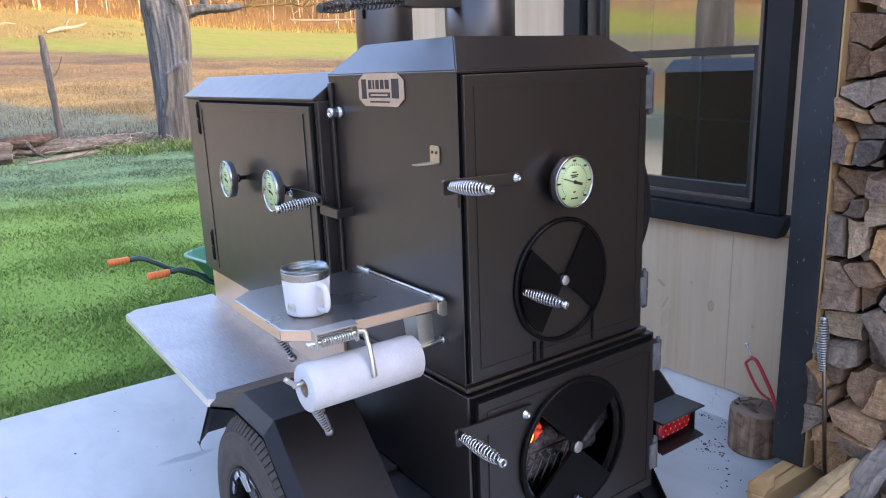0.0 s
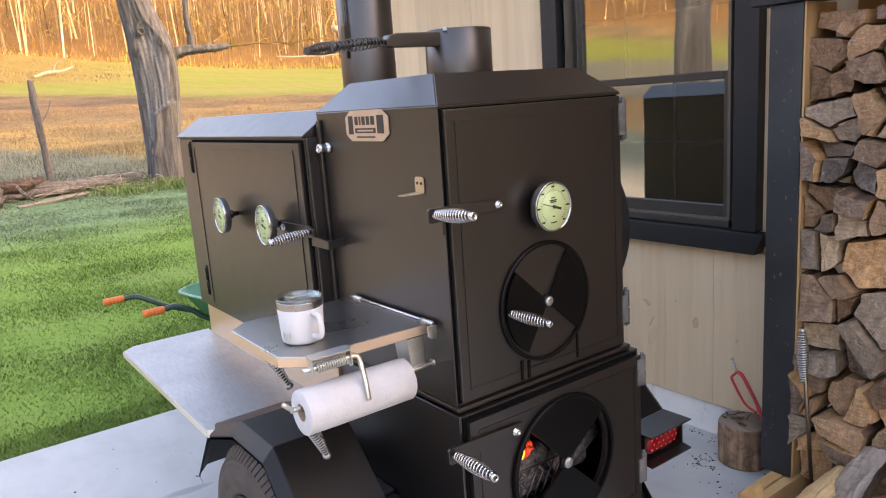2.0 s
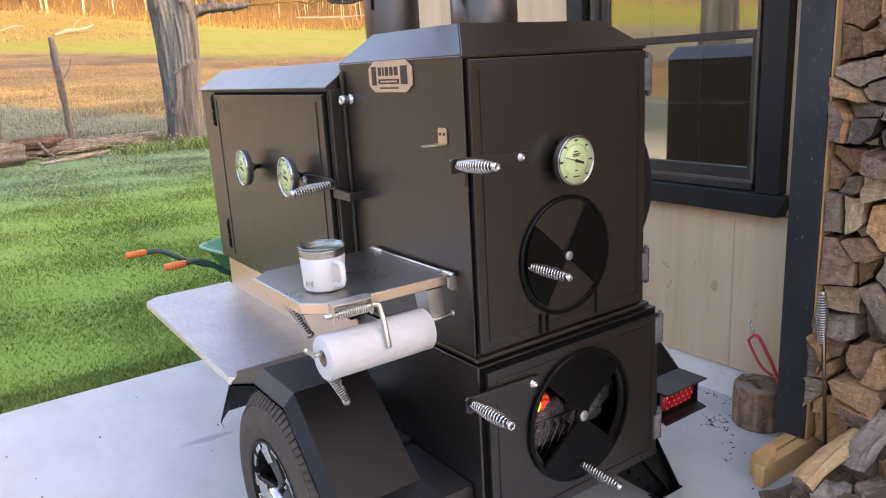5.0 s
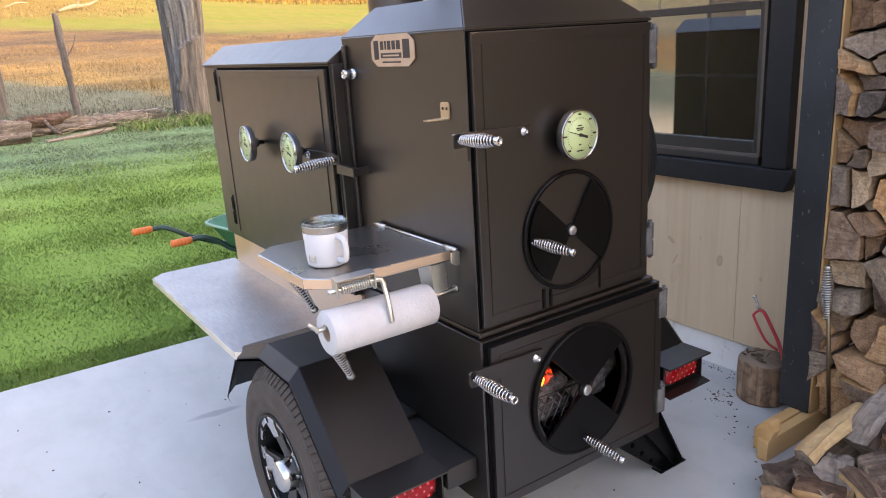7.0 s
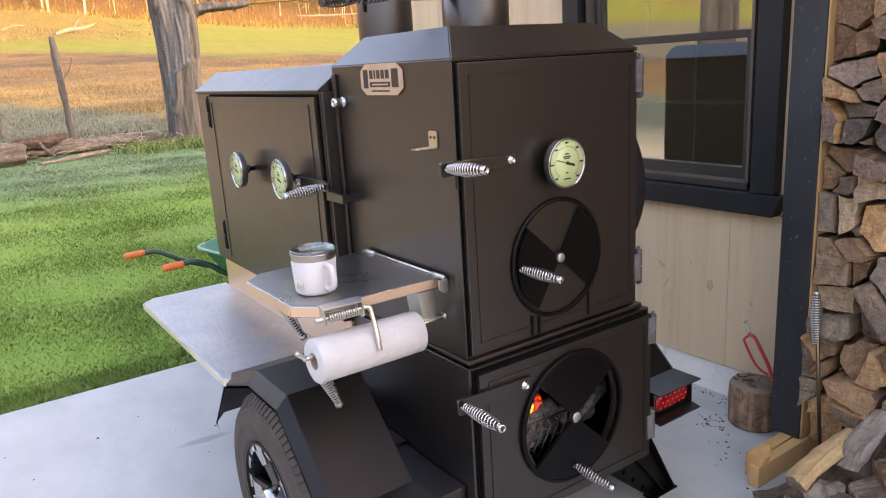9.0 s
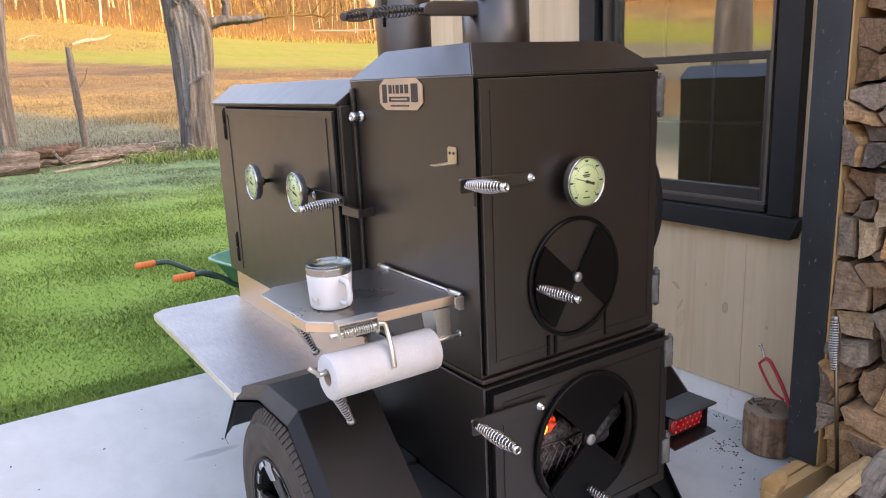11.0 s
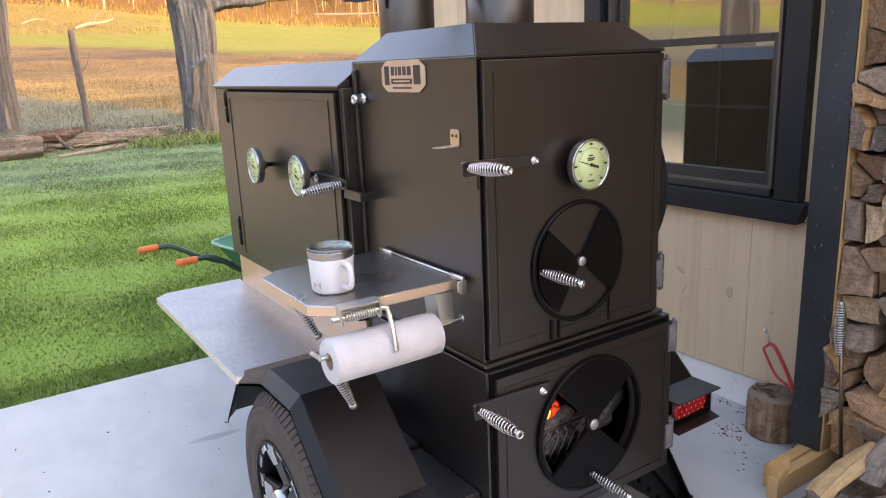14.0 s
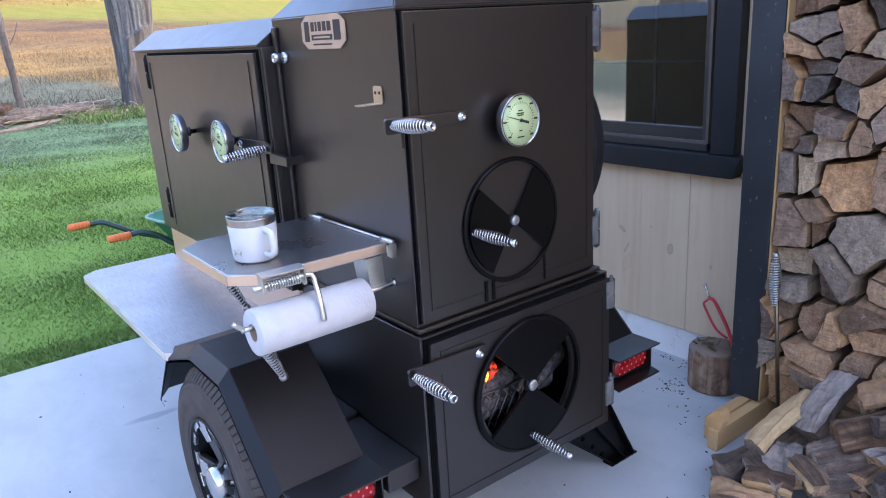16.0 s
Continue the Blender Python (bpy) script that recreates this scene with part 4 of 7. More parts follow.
def spring_handle(parent, base, tip, r_mid=0.0145, r_end=0.0085, turns=14, wire=0.0019, mat=CHROME, cone=False):
    """A rod with a wire coil round it, barrel-shaped or a cone that narrows to the tip, and a round cap."""
    a, c = Vector(base), Vector(tip)
    d, u, w = frame_of(c - a)
    L = (c - a).length
    g = B()
    n = turns * 14
    pts = []
    for i in range(n + 1):
        t = i / n
        r = r_mid + (r_end - r_mid) * t if cone else r_end + (r_mid - r_end) * math.sin(math.pi * t ** 1.2) ** 0.85
        k = 2 * math.pi * turns * t
        pts.append(a + d * (L * (0.03 + 0.90 * t)) + (u * math.cos(k) + w * math.sin(k)) * r)
    sweep(g, pts, wire, 6)
    coil = part("spring_handle", g, mat, parent, "bright coiled-wire spring handle")
    g = B()
    cyl(g, a, c, 0.0052, 10, 0.001)
    part("rod", g, IRON, coil)
    g = B()
    lathe(g, a + d * (L * 0.925), d, [(0, 0), (0, 0.0095), (0.002, 0.0108), (0.009, 0.0108), (0.0115, 0.0095), (0.0115, 0.0055), (0.0095, 0.0050), (0.0095, 0)], 18)
    part("end_cap", g, mat, coil)
    return coil


def disc_bolt(parent, at, r):
    g = B()
    lathe(g, at, (0, -1, 0), [(0, 0), (0, r), (0.0045, r), (0.006, r * 0.9), (0.0062, 0)], 28)
    return part("bolt", g, DULL, parent, "flat dull steel bolt head")


def bolt(parent, at, axis, r=0.011, h=0.010, mat=CHROME):
    g = B()
    lathe(g, at, axis, [(0, 0), (0, r * 1.35), (0.002, r * 1.35), (0.002, r), (h, r), (h + 0.001, r * 0.7), (h + 0.001, r * 0.45), (h - 0.003, r * 0.4), (h - 0.003, 0)], 6 * 4)
    return part("bolt", g, mat, parent, "bright steel bolt")


def thermometer(centre, n, up, stem, r=0.063, name="thermometer"):
    """A round dial thermometer whose face looks along n; stem: how far it stands off."""
    c = Vector(centre)
    n = Vector(n).normalized()
    up = Vector(up)
    rt = up.cross(n)
    g = B()
    lathe(g, c - n * 0.022, n, [(0, 0), (0, r * 0.90), (0.003, r * 0.97), (0.019, r), (0.024, r), (0.026, r * 0.985), (0.026, r * 0.93), (0.022, r * 0.925), (0.0215, 0)], 48)
    case = part(name, g, BEZEL, trailer, "round dial thermometer with pale green face and steel bezel")
    g = B()
    lathe(g, c - n * 0.0005, n, [(0, 0), (0, r * 0.925), (0.0008, r * 0.925), (0.0008, 0)], 48)
    part("dial", g, DIAL, case, "pale green dial face")
    g = B()

    def quad(g, cx, cy, w, h, ang=0.0, lift=0.0016):
        ca, sa = math.cos(ang), math.sin(ang)
        ps = []
        for a, b2 in ((-w, -h), (w, -h), (w, h), (-w, h)):
            x, y = cx + a / 2 * ca - b2 / 2 * sa, cy + a / 2 * sa + b2 / 2 * ca
            ps.append(c + rt * (x * r) + up * (y * r) + n * (lift - 0.0006))
        slab(g, ps, n, 0.0005)
    for i in range(31):
        a = radians(225 - i * 9)
        L = 0.11 if i % 5 == 0 else 0.06
        quad(g, 0.66 * math.cos(a), 0.66 * math.sin(a), L, 0.018, a)
    for i in range(7):
        a = radians(225 - i * 45)
        quad(g, 0.80 * math.cos(a), 0.80 * math.sin(a), 0.16, 0.07)
    for y, w in ((0.36, 0.22), (0.26, 0.40), (0.19, 0.30), (-0.62, 0.34), (-0.38, 0.14)):
        quad(g, 0, y, w, 0.045)
    part("markings", g, INK, case)
    g = B()
    a = radians(163)
    quad(g, 0.22 * math.cos(a), 0.22 * math.sin(a), 0.80, 0.030, a, 0.0035)
    quad(g, -0.24 * math.cos(a), -0.24 * math.sin(a), 0.34, 0.10, a, 0.0035)
    lathe(g, c + n * 0.0025, n, [(0, 0), (0, r * 0.07), (0.002, r * 0.07), (0.002, 0)], 16)
    part("needle", g, INK, case)
    g = B()
    base = c - n * 0.022
    lathe(g, base, -n, [(0, 0), (0, 0.010), (0.012, 0.010), (0.012, 0.015), (0.022, 0.015), (0.022, 0.008), (stem, 0.008), (stem, 0)], 20)
    part("stem", g, IRON, case, "dark threaded stem")
    return case


thermometer((0.294, -0.060, 1.234), (0, -1, 0), (0, 0, 1), 0.024)

# warmer latch
bm = B()
slab(bm, [(0.165, -0.019, 1.245), (0.165, -0.019, 1.270), (-0.058, -0.019, 1.276), (-0.062, -0.019, 1.272), (-0.062, -0.019, 1.246), (-0.058, -0.019, 1.242)], (0, -1, 0), 0.008, 0.0015)
lat = part("latch_bar", bm, STEEL, trailer)
bolt(lat, (0.144, -0.026, 1.258), (0, -1, 0), 0.0075, 0.009)
spring_handle(lat, (-0.046, -0.028, 1.262), (-0.031, -0.150, 1.266), 0.0155)
bm = B()
slab(bm, [(-0.002, -0.004, 1.205), (-0.002, 0.045, 1.205), (-0.002, 0.050, 1.222), (-0.002, 0.040, 1.236), (-0.002, -0.004, 1.240)], (-1, 0, 0), 0.006, 0.0015)
part("latch_catch", bm, STEEL, lat)

# air vents
def sector(g, x, z, y0, y1, r0, r1, a0, a1, n=14):
    A = [radians(a0 + (a1 - a0) * i / n) for i in range(n + 1)]
    ring = [(x + r1 * math.cos(a), y0, z + r1 * math.sin(a)) for a in A] + [(x + r0 * math.cos(a), y0, z + r0 * math.sin(a)) for a in A[::-1]]
    slab(g, ring, (0, 1, 0), y1 - y0)


def ring(g, x, z, y0, y1, r0, r1, seg=56):
    d = y1 - y0
    lathe(g, (x, y0, z), (0, 1, 0), [(0.001, r0), (0, r0 + 0.002), (0, r1 - 0.003), (0.003, r1), (d, r1), (d, r0), (0.001, r0)], seg)


UX, UZ, UR = 0.297, 0.985, 0.157
bm = B()
ring(bm, UX - 0.002, UZ, -0.0265, -0.017, UR - 0.009, UR + 0.001)
vent = part("air_vent", bm, VENT, trailer, "round black rotary air vent, shut")
bm = B()
sector(bm, UX, UZ, -0.026, -0.0185, 0.012, UR - 0.0145, 138, 238)
sector(bm, UX, UZ, -0.026, -0.0185, 0.012, UR - 0.0145, -42, 58)
lathe(bm, (UX, -0.0262, UZ), (0, 1, 0), [(0, 0), (0, 0.017), (0.0075, 0.017), (0.0075, 0)], 32)
part("vent_plate", bm, VENT, vent)
for a in ((0.198, 0.206, 0.793, 0.846), (0.222, 0.230, 0.793, 0.840), (0.404, 0.409, 0.800, 0.870)):
    bm = B()
    box(bm, a[0], a[1], -0.021, -0.0172, a[2], a[3])
    part("drip_streak", bm, VENT, vent)
disc_bolt(vent, (UX, -0.0265, UZ), 0.0125)
spring_handle(vent, (0.160, -0.028, 0.985), (0.200, -0.130, 0.967), 0.0145)

# firebox
t = 0.008
bm = B()
box(bm, FX0, FX0 + t, FY0, FY1, FZ0, FZ1, 0.002, 1)
fire = part("firebox", bm, STEEL, trailer, "black steel firebox with glowing embers inside")
for nm, a in (("side_wall", (FX1 - t, FX1, FY0, FY1, FZ0, FZ1)), ("top_plate", (FX0 + t, FX1 - t, FY0, FY1, FZ1 - t, FZ1 - 0.0005)), ("floor_plate", (FX0 + t, FX1 - t, FY0, FY1, FZ0, FZ0 + t)), ("back_wall", (FX0 + t, FX1 - t, FY1 - t, FY1, FZ0 + t, FZ1 - t)),
              ("door_jamb", (FX0 + t, FX0 + 0.03, FY0 + 0.0005, FY0 + 0.02, FZ0 + t, FZ1 - t)), ("door_jamb", (FX1 - 0.03, FX1 - t, FY0 + 0.0005, FY0 + 0.02, FZ0 + t, FZ1 - t)),
              ("door_jamb", (FX0 + 0.03, FX1 - 0.03, FY0 + 0.0005, FY0 + 0.02, FZ1 - 0.03, FZ1 - t)), ("door_jamb", (FX0 + 0.03, FX1 - 0.03, FY0 + 0.0005, FY0 + 0.02, FZ0 + t, FZ0 + 0.03))):
    bm = B()
    box(bm, *a)
    part(nm, bm, STEEL, fire)
# dark strips in place of the shaded gap at the firebox door
bm = B()
for a in ((FX0 + 0.008, FX0 + 0.020, FZ0 + 0.01, FZ1 - 0.006), (FX0 + 0.020, FX1 - 0.01, FZ1 - 0.020, FZ1 - 0.006)):
    box(bm, a[0], a[1], FY0 - 0.003, FY0 + 0.001, a[2], a[3])
part("gasket", bm, GAP, fire)
LXC, LZC, LR = 0.318, 0.533, 0.190
fdoor = plate_door("firebox_door", FX0 + 0.019, FX1 - 0.006, FZ0 + 0.004, FZ1 - 0.016, FY0 - 0.003, (LXC, LZC, LR - 0.022))
hinge(fdoor, 0.664, -0.030, 0.648, 0.738, leaf=(0.628, 0.656, -0.046, -0.0415, 0.655, 0.735))
hinge(fdoor, 0.664, -0.030, 0.335, 0.428, leaf=(0.628, 0.656, -0.046, -0.0415, 0.345, 0.42))
bm = B()
ring(bm, LXC, LZC, -0.0545, -0.0415, LR - 0.011, LR)
vent2 = part("air_vent", bm, VENT, trailer, "round black rotary air vent, open on glowing embers")
bm = B()
sector(bm, LXC, LZC, -0.053, -0.044, 0.012, LR - 0.0115, 36, 134)
sector(bm, LXC, LZC, -0.053, -0.044, 0.012, LR - 0.0115, 216, 316)
lathe(bm, (LXC, -0.0525, LZC), (0, 1, 0), [(0, 0), (0, 0.022), (0.0085, 0.022), (0.0085, 0)], 32)
part("vent_plate", bm, VENT, vent2)
bm = B()
sector(bm, LXC, LZC, -0.038, -0.032, 0.0, LR - 0.03, 52, 128)
sector(bm, LXC, LZC, -0.038, -0.032, 0.0, LR - 0.03, 232, 308)
part("back_plate", bm, VENT, vent2)
disc_bolt(vent2, (LXC, -0.054, LZC), 0.0150)
spring_handle(vent2, (0.310, -0.052, 0.392), (0.352, -0.158, 0.348), 0.0150)
bm = B()
slab(bm, [(0.165, -0.044, 0.668), (0.165, -0.044, 0.700), (-0.064, -0.044, 0.708), (-0.070, -0.044, 0.702), (-0.070, -0.044, 0.672), (-0.064, -0.044, 0.666)], (0, -1, 0), 0.008, 0.0015)
lat2 = part("latch_bar", bm, STEEL, trailer)
bolt(lat2, (0.142, -0.051, 0.682), (0, -1, 0), 0.0085, 0.010)
spring_handle(lat2, (-0.055, -0.052, 0.692), (-0.058, -0.205, 0.693), 0.0155)
# embers, ashy splits and expanded-metal basket inside
re_ = random.Random(21)
for k in range(7):
    bm = B()
    at = (0.214 + re_.uniform(-0.022, 0.036), 0.012 + re_.uniform(-0.010, 0.012), 0.584 + re_.uniform(-0.012, 0.010))
    bmesh.ops.create_icosphere(bm, subdivisions=2, radius=re_.uniform(0.007, 0.012), matrix=pose(*at, re_.uniform(0, 90), re_.uniform(0, 90), re_.uniform(0, 90)) @ Matrix.Diagonal((1.3, 0.8, 0.75, 1)))
    for v in bm.verts:
        v.co += Vector(noise.noise_vector(v.co * 70)) * 0.010
    part("ember", bm, EMBER, fire, "glowing orange ember")
for a, c, r, mt in (((0.15, 0.060, 0.498), (0.335, 0.070, 0.520), 0.038, ASH), ((0.13, 0.050, 0.445), (0.34, 0.060, 0.462), 0.034, ASH), ((0.20, 0.16, 0.40), (0.52, 0.10, 0.44), 0.05, CHAR), ((0.36, 0.07, 0.44), (0.58, 0.10, 0.50), 0.040, CHAR), ((0.1, 0.1, 0.38), (0.4, 0.2, 0.40), 0.045, CHAR)):
    g = B()
    cyl(g, a, c, r, 18, 0.008, r * 0.8)
    bmesh.ops.subdivide_edges(g, edges=g.edges[:], cuts=2)
    for v in g.verts:
        v.co += Vector(noise.noise_vector(v.co * 30)) * 0.010 + Vector(noise.noise_vector(v.co * 95)) * 0.006
    part("charred_split", g, mt, fire, "split of wood burnt to grey ash and char")
bm = B()
tongue = smooth_path([(0.204, 0.004, 0.562), (0.209, 0.002, 0.580), (0.202, 0.002, 0.596), (0.208, 0.0, 0.612)], 4)
sweep(bm, tongue, [0.0055 * math.sin(math.pi * (0.22 + 0.76 * k / (len(tongue) - 1))) for k in range(len(tongue))], 8)
part("flame", bm, FLAME, fire, "small yellow flame")
bm = B()
for i in range(9):
    x = 0.10 + i * 0.030
    sweep(bm, [(x, 0.006, 0.40), (x + 0.075, 0.006, 0.520)], 0.0026, 5)
    sweep(bm, [(x + 0.060, 0.009, 0.40), (x - 0.045, 0.009, 0.520)], 0.0026, 5)
sweep(bm, [(0.08, 0.008, 0.522), (0.42, 0.008, 0.522)], 0.003, 6)
tagged(part("fire_basket", bm, IRON, fire), kind="stuff")

# cook chamber
bm = B()
box(bm, LX, 0.42, LY0, LY1, LZ0, LZ1, 0.004)
cook = part("cook_chamber", bm, STEEL, trailer, "long black steel cook chamber")
bm = B()
slab(bm, [(LX - 0.008, LY0 - 0.006, LZ1), (LX - 0.008, LY0 - 0.006, LZ1 + 0.006), (0.050, LY0 - 0.006, 1.508), (0.33, LY0 - 0.006, 1.508), (0.43, LY0 - 0.006, LZ1)], (0, 1, 0), LY1 - LY0 + 0.016, 0.002)
part("roof", bm, STEEL, cook)
# dark strip in place of the shaded gap round the chamber door
bm = B()
box(bm, LX - 0.0035, LX + 0.001, 0.594, 1.575, LZ0 + 0.012, LZ1 - 0.006)
part("gasket", bm, GAP, cook)
bm = B()
box(bm, LX - 0.014, LX - 0.002, 0.603, 1.560, LZ0 + 0.020, LZ1 - 0.015, 0.002)
cdoor = part("chamber_door", bm, STEEL, trailer)
for a in ((0.64, 1.53, 1.394, 1.397), (0.640, 0.643, 0.775, 1.3935), (1.5265, 1.53, 0.775, 1.3935)):
    g = B()
    box(g, LX - 0.0165, LX - 0.0138, *a)
    part("bead", g, STEEL, cdoor)
hinge(cdoor, LX - 0.012, 1.573, 1.30, 1.412, 0.0095, None, VENT)
hinge(cdoor, LX - 0.012, 1.573, 0.80, 0.912, 0.0095, None, VENT)
# flange where chamber meets cabinet
bm = B()
box(bm, LX + 0.001, 0.0, LY0 - 0.016, LY0 - 0.0065, LZ0, LZ1, 0.003)
box(bm, -0.012, 0.0, 0.556, 0.5735, CZ0 + 0.01, CZ1 - 0.02, 0.004)
part("weld_flange", bm, STEEL, cook)
thermometer((-0.122, 1.150, 1.170), (-0.999, 0.045, 0), (0, 0, 1), 0.045)
thermometer((-0.122, 0.772, 1.172), (-0.999, 0.045, 0), (0, 0, 1), 0.045)
bm = B()
slab(bm, [(LX - 0.016, 0.770, 1.150), (LX - 0.016, 0.770, 1.176), (LX - 0.016, 0.575, 1.180), (LX - 0.016, 0.545, 1.172), (LX - 0.016, 0.545, 1.150), (LX - 0.016, 0.575, 1.146)], (-1, 0, 0), 0.008, 0.0015)
lat3 = part("latch_bar", bm, STEEL, trailer)
bolt(lat3, (LX - 0.024, 0.745, 1.161), (-1, 0, 0), 0.0085, 0.010)
spring_handle(lat3, (LX - 0.024, 0.560, 1.165), (-0.180, 0.598, 1.147), 0.0145, 0.0085, 14)
bm = B()
slab(bm, [(LX - 0.010, 0.485, 1.118), (LX - 0.010, 0.485, 1.143), (LX - 0.010, 0.585, 1.150), (LX - 0.010, 0.590, 1.118)], (1, 0, 0), 0.012, 0.002)
box(bm, LX - 0.001, 0.0, 0.486, 0.498, 1.12, 1.142)
part("latch_catch", bm, STEEL, lat3)

# badge, hook, probe fitting
bm = B()
by, bz = 0.306, 1.460
bh, bv, ch = 0.106, 0.040, 0.018
octa = [(-bh, -bv + ch), (-bh, bv - ch), (-bh + ch * 1.6, bv), (bh - ch * 1.6, bv), (bh, bv - ch), (bh, -bv + ch), (bh - ch * 1.6, -bv), (-bh + ch * 1.6, -bv)]
slab(bm, [(-0.001, by - a, bz + b) for a, b in octa], (-1, 0, 0), 0.003, 0.0006)
badge = part("maker_badge", bm, BADGE, trailer, "tan octagonal maker's badge with dark bars")
# plain dark bars: two tall ones at the ends, five short ones and a strip between them
for a0, a1, b0, b1 in ((-0.090, -0.066, -0.022, 0.026), (-0.056, -0.040, 0.002, 0.024), (-0.034, -0.026, 0.002, 0.024), (-0.020, -0.004, 0.002, 0.024), (0.002, 0.018, 0.002, 0.024), (0.024, 0.042, 0.002, 0.024), (0.054, 0.086, -0.020, 0.026), (-0.056, 0.046, -0.019, -0.006), (-0.050, 0.042, -0.031, -0.027)):
    bm = B()
    box(bm, -0.0050, -0.0038, by - a1, by - a0, bz + b0, bz + b1, 0.0004, 1)
    part("emblem_bar", bm, INK, badge)
bm = B()
box(bm, -0.0056, -0.0052, by - 0.036, by + 0.044, bz - 0.0145, bz - 0.0105)
part("emblem_strip", bm, BADGE, badge)
bm = B()
slab(bm, [(-0.001, 0.066, 1.300), (-0.001, 0.066, 1.332), (-0.001, 0.070, 1.337), (-0.001, 0.098, 1.337), (-0.001, 0.102, 1.332), (-0.001, 0.102, 1.300)], (-1, 0, 0), 0.003, 0.0006)
hook = part("tool_hook", bm, BRASS, trailer, "small brass-coloured tool hook")
bm = B()
slab(bm, [(-0.004, 0.066, 1.300), (-0.004, 0.102, 1.300), (-0.060, 0.094, 1.300), (-0.060, 0.074, 1.300)], (0, 0, -1), 0.003, 0.0006)
part("hook_arm", bm, BRASS, hook)
for yy in (0.076, 0.092):
    g = B()
    lathe(g, (-0.004, yy, 1.322), (-1, 0, 0), [(0, 0), (0, 0.004), (0.002, 0.003), (0.002, 0)], 12)
    part("screw", g, IRON, hook)
bm = B()
lathe(bm, (0.0, 0.520, 1.401), (-1, 0, 0), [(0, 0), (0, 0.015), (0.012, 0.015), (0.012, 0.011), (0.018, 0.011), (0.018, 0.013), (0.038, 0.013), (0.040, 0.011), (0.040, 0.006), (0.030, 0.006), (0.030, 0)], 24)
part("probe_fitting", bm, CHROME, trailer, "bright threaded probe fitting")

# stack, stub and damper
bm = B()
lathe(bm, (0.29, 0.75, 1.500), (0, 0, 1), [(0, 0.088), (1.25, 0.088), (1.25, 0.080), (0, 0.080)], 40)
stack = part("chimney_pipe", bm, STEEL, trailer, "tall black round chimney pipe")
bm = B()
sweep(bm, [(0.205, 0.725, 1.66), (0.198, 0.720, 1.72), (0.200, 0.720, 2.3)], 0.005, 8)
box(bm, 0.190, 0.215, 0.712, 0.734, 1.715, 1.760, 0.002)
part("damper_rod", bm, STEEL, stack)
bm = B()
lathe(bm, (0.31, 0.30, 1.572), (0, 0, 1), [(0, 0.092), (0.123, 0.092), (0.125, 0.090), (0.125, 0.0)], 40)
stub = part("vent_stub", bm, STEEL, trailer, "short black vent pipe with a swing lid")
bm = B()
slab(bm, [(0.300, 0.262, 1.688), (0.220, 0.268, 1.690), (0.095, 0.276, 1.688), (0.072, 0.278, 1.683), (0.063, 0.278, 1.672), (0.063, 0.278, 1.656), (0.085, 0.276, 1.652), (0.220, 0.268, 1.653), (0.300, 0.262, 1.653)], (0, 1, 0), 0.030, 0.003)
arm = part("lid_arm", bm, STEEL, stub)
spring_handle(arm, (0.066, 0.292, 1.668), (-0.090, 0.290, 1.656), 0.0150, 0.0085, 13, 0.0020, IRON)
spring_handle(stack, (0.02, 0.42, 1.672), (-0.125, 0.36, 1.653), 0.0150, 0.0085, 13, 0.0020, IRON)
bolt(stub, (0.235, 0.255, 1.690), (0, 0, 1), 0.007, 0.008)

# work shelf with back splash
bm = B()
sh = [(-0.02, 0.70), (-0.335, 0.70), (-0.388, 0.745), (-0.388, 1.745), (-0.335, 1.79), (-0.02, 1.79)]
slab(bm, [(x, y, 0.567) for x, y in sh], (0, 0, 1), 0.029, 0.003)
shelf = part("work_shelf", bm, STAIN_X, trailer, "broad brushed stainless work shelf")
bm = B()
box(bm, -0.024, -0.010, 0.565, 1.735, 0.594, 0.733, 0.002)
part("back_splash", bm, STAIN_WARM, shelf, "warm-toned stainless back panel")
bm = B()
box(bm, -0.33, -0.05, 0.85, 0.90, 0.50, 0.5615, 0.003)
box(bm, -0.33, -0.05, 1.5, 1.55, 0.50, 0.5615, 0.003)
box(bm, -0.06, 0.6, 0.72, 1.74, 0.45, 0.5615, 0.003)
part("shelf_bracket", bm, STEEL, shelf)



def edge_band(parent, line, z0, z1, mat, label):
    """Thin strips along the rim of a folded steel shelf, the edge's reflection put into their colour."""
    for (xa, ya), (xb, yb) in zip(line, line[1:]):
        d = Vector((xb - xa, yb - ya, 0)).normalized()
        out = Vector((d.y, -d.x, 0))
        p, q = Vector((xa, ya, 0)) + d * 0.001, Vector((xb, yb, 0)) - d * 0.001
        g = B()
        slab(g, [Vector((p.x, p.y, z0)), Vector((q.x, q.y, z0)), Vector((q.x, q.y, z1)), Vector((p.x, p.y, z1))], out, 0.0012)
        part("edge_band", g, mat, parent, label)


edge_band(shelf, sh[1:5][::-1], 0.570, 0.5935, STAIN_EDGE, "folded edge, pale reflection put into its colour")
# folding side shelf
bm = B()
fs = [(-0.018, 0.074), (-0.335, 0.076), (-0.390, 0.128), (-0.390, 0.405), (-0.335, 0.455), (-0.018, 0.455)]
slab(bm, [(x, y, 0.953) for x, y in fs], (0, 0, 1), 0.027, 0.003)
fold = part("folding_shelf", bm, STAIN, trailer, "folding stainless side shelf")
edge_band(fold, fs[:5][::-1], 0.956, 0.9775, STAIN_WARM, "folded edge, warm reflection put into its colour")
bm = B()
cyl(bm, (-0.013, 0.065, 0.981), (-0.013, 0.462, 0.981), 0.0040, 12)
for y0, y1 in ((0.056, 0.110), (0.400, 0.462)):
    cyl(bm, (-0.013, y0, 0.981), (-0.013, y1, 0.981), 0.0064, 14)
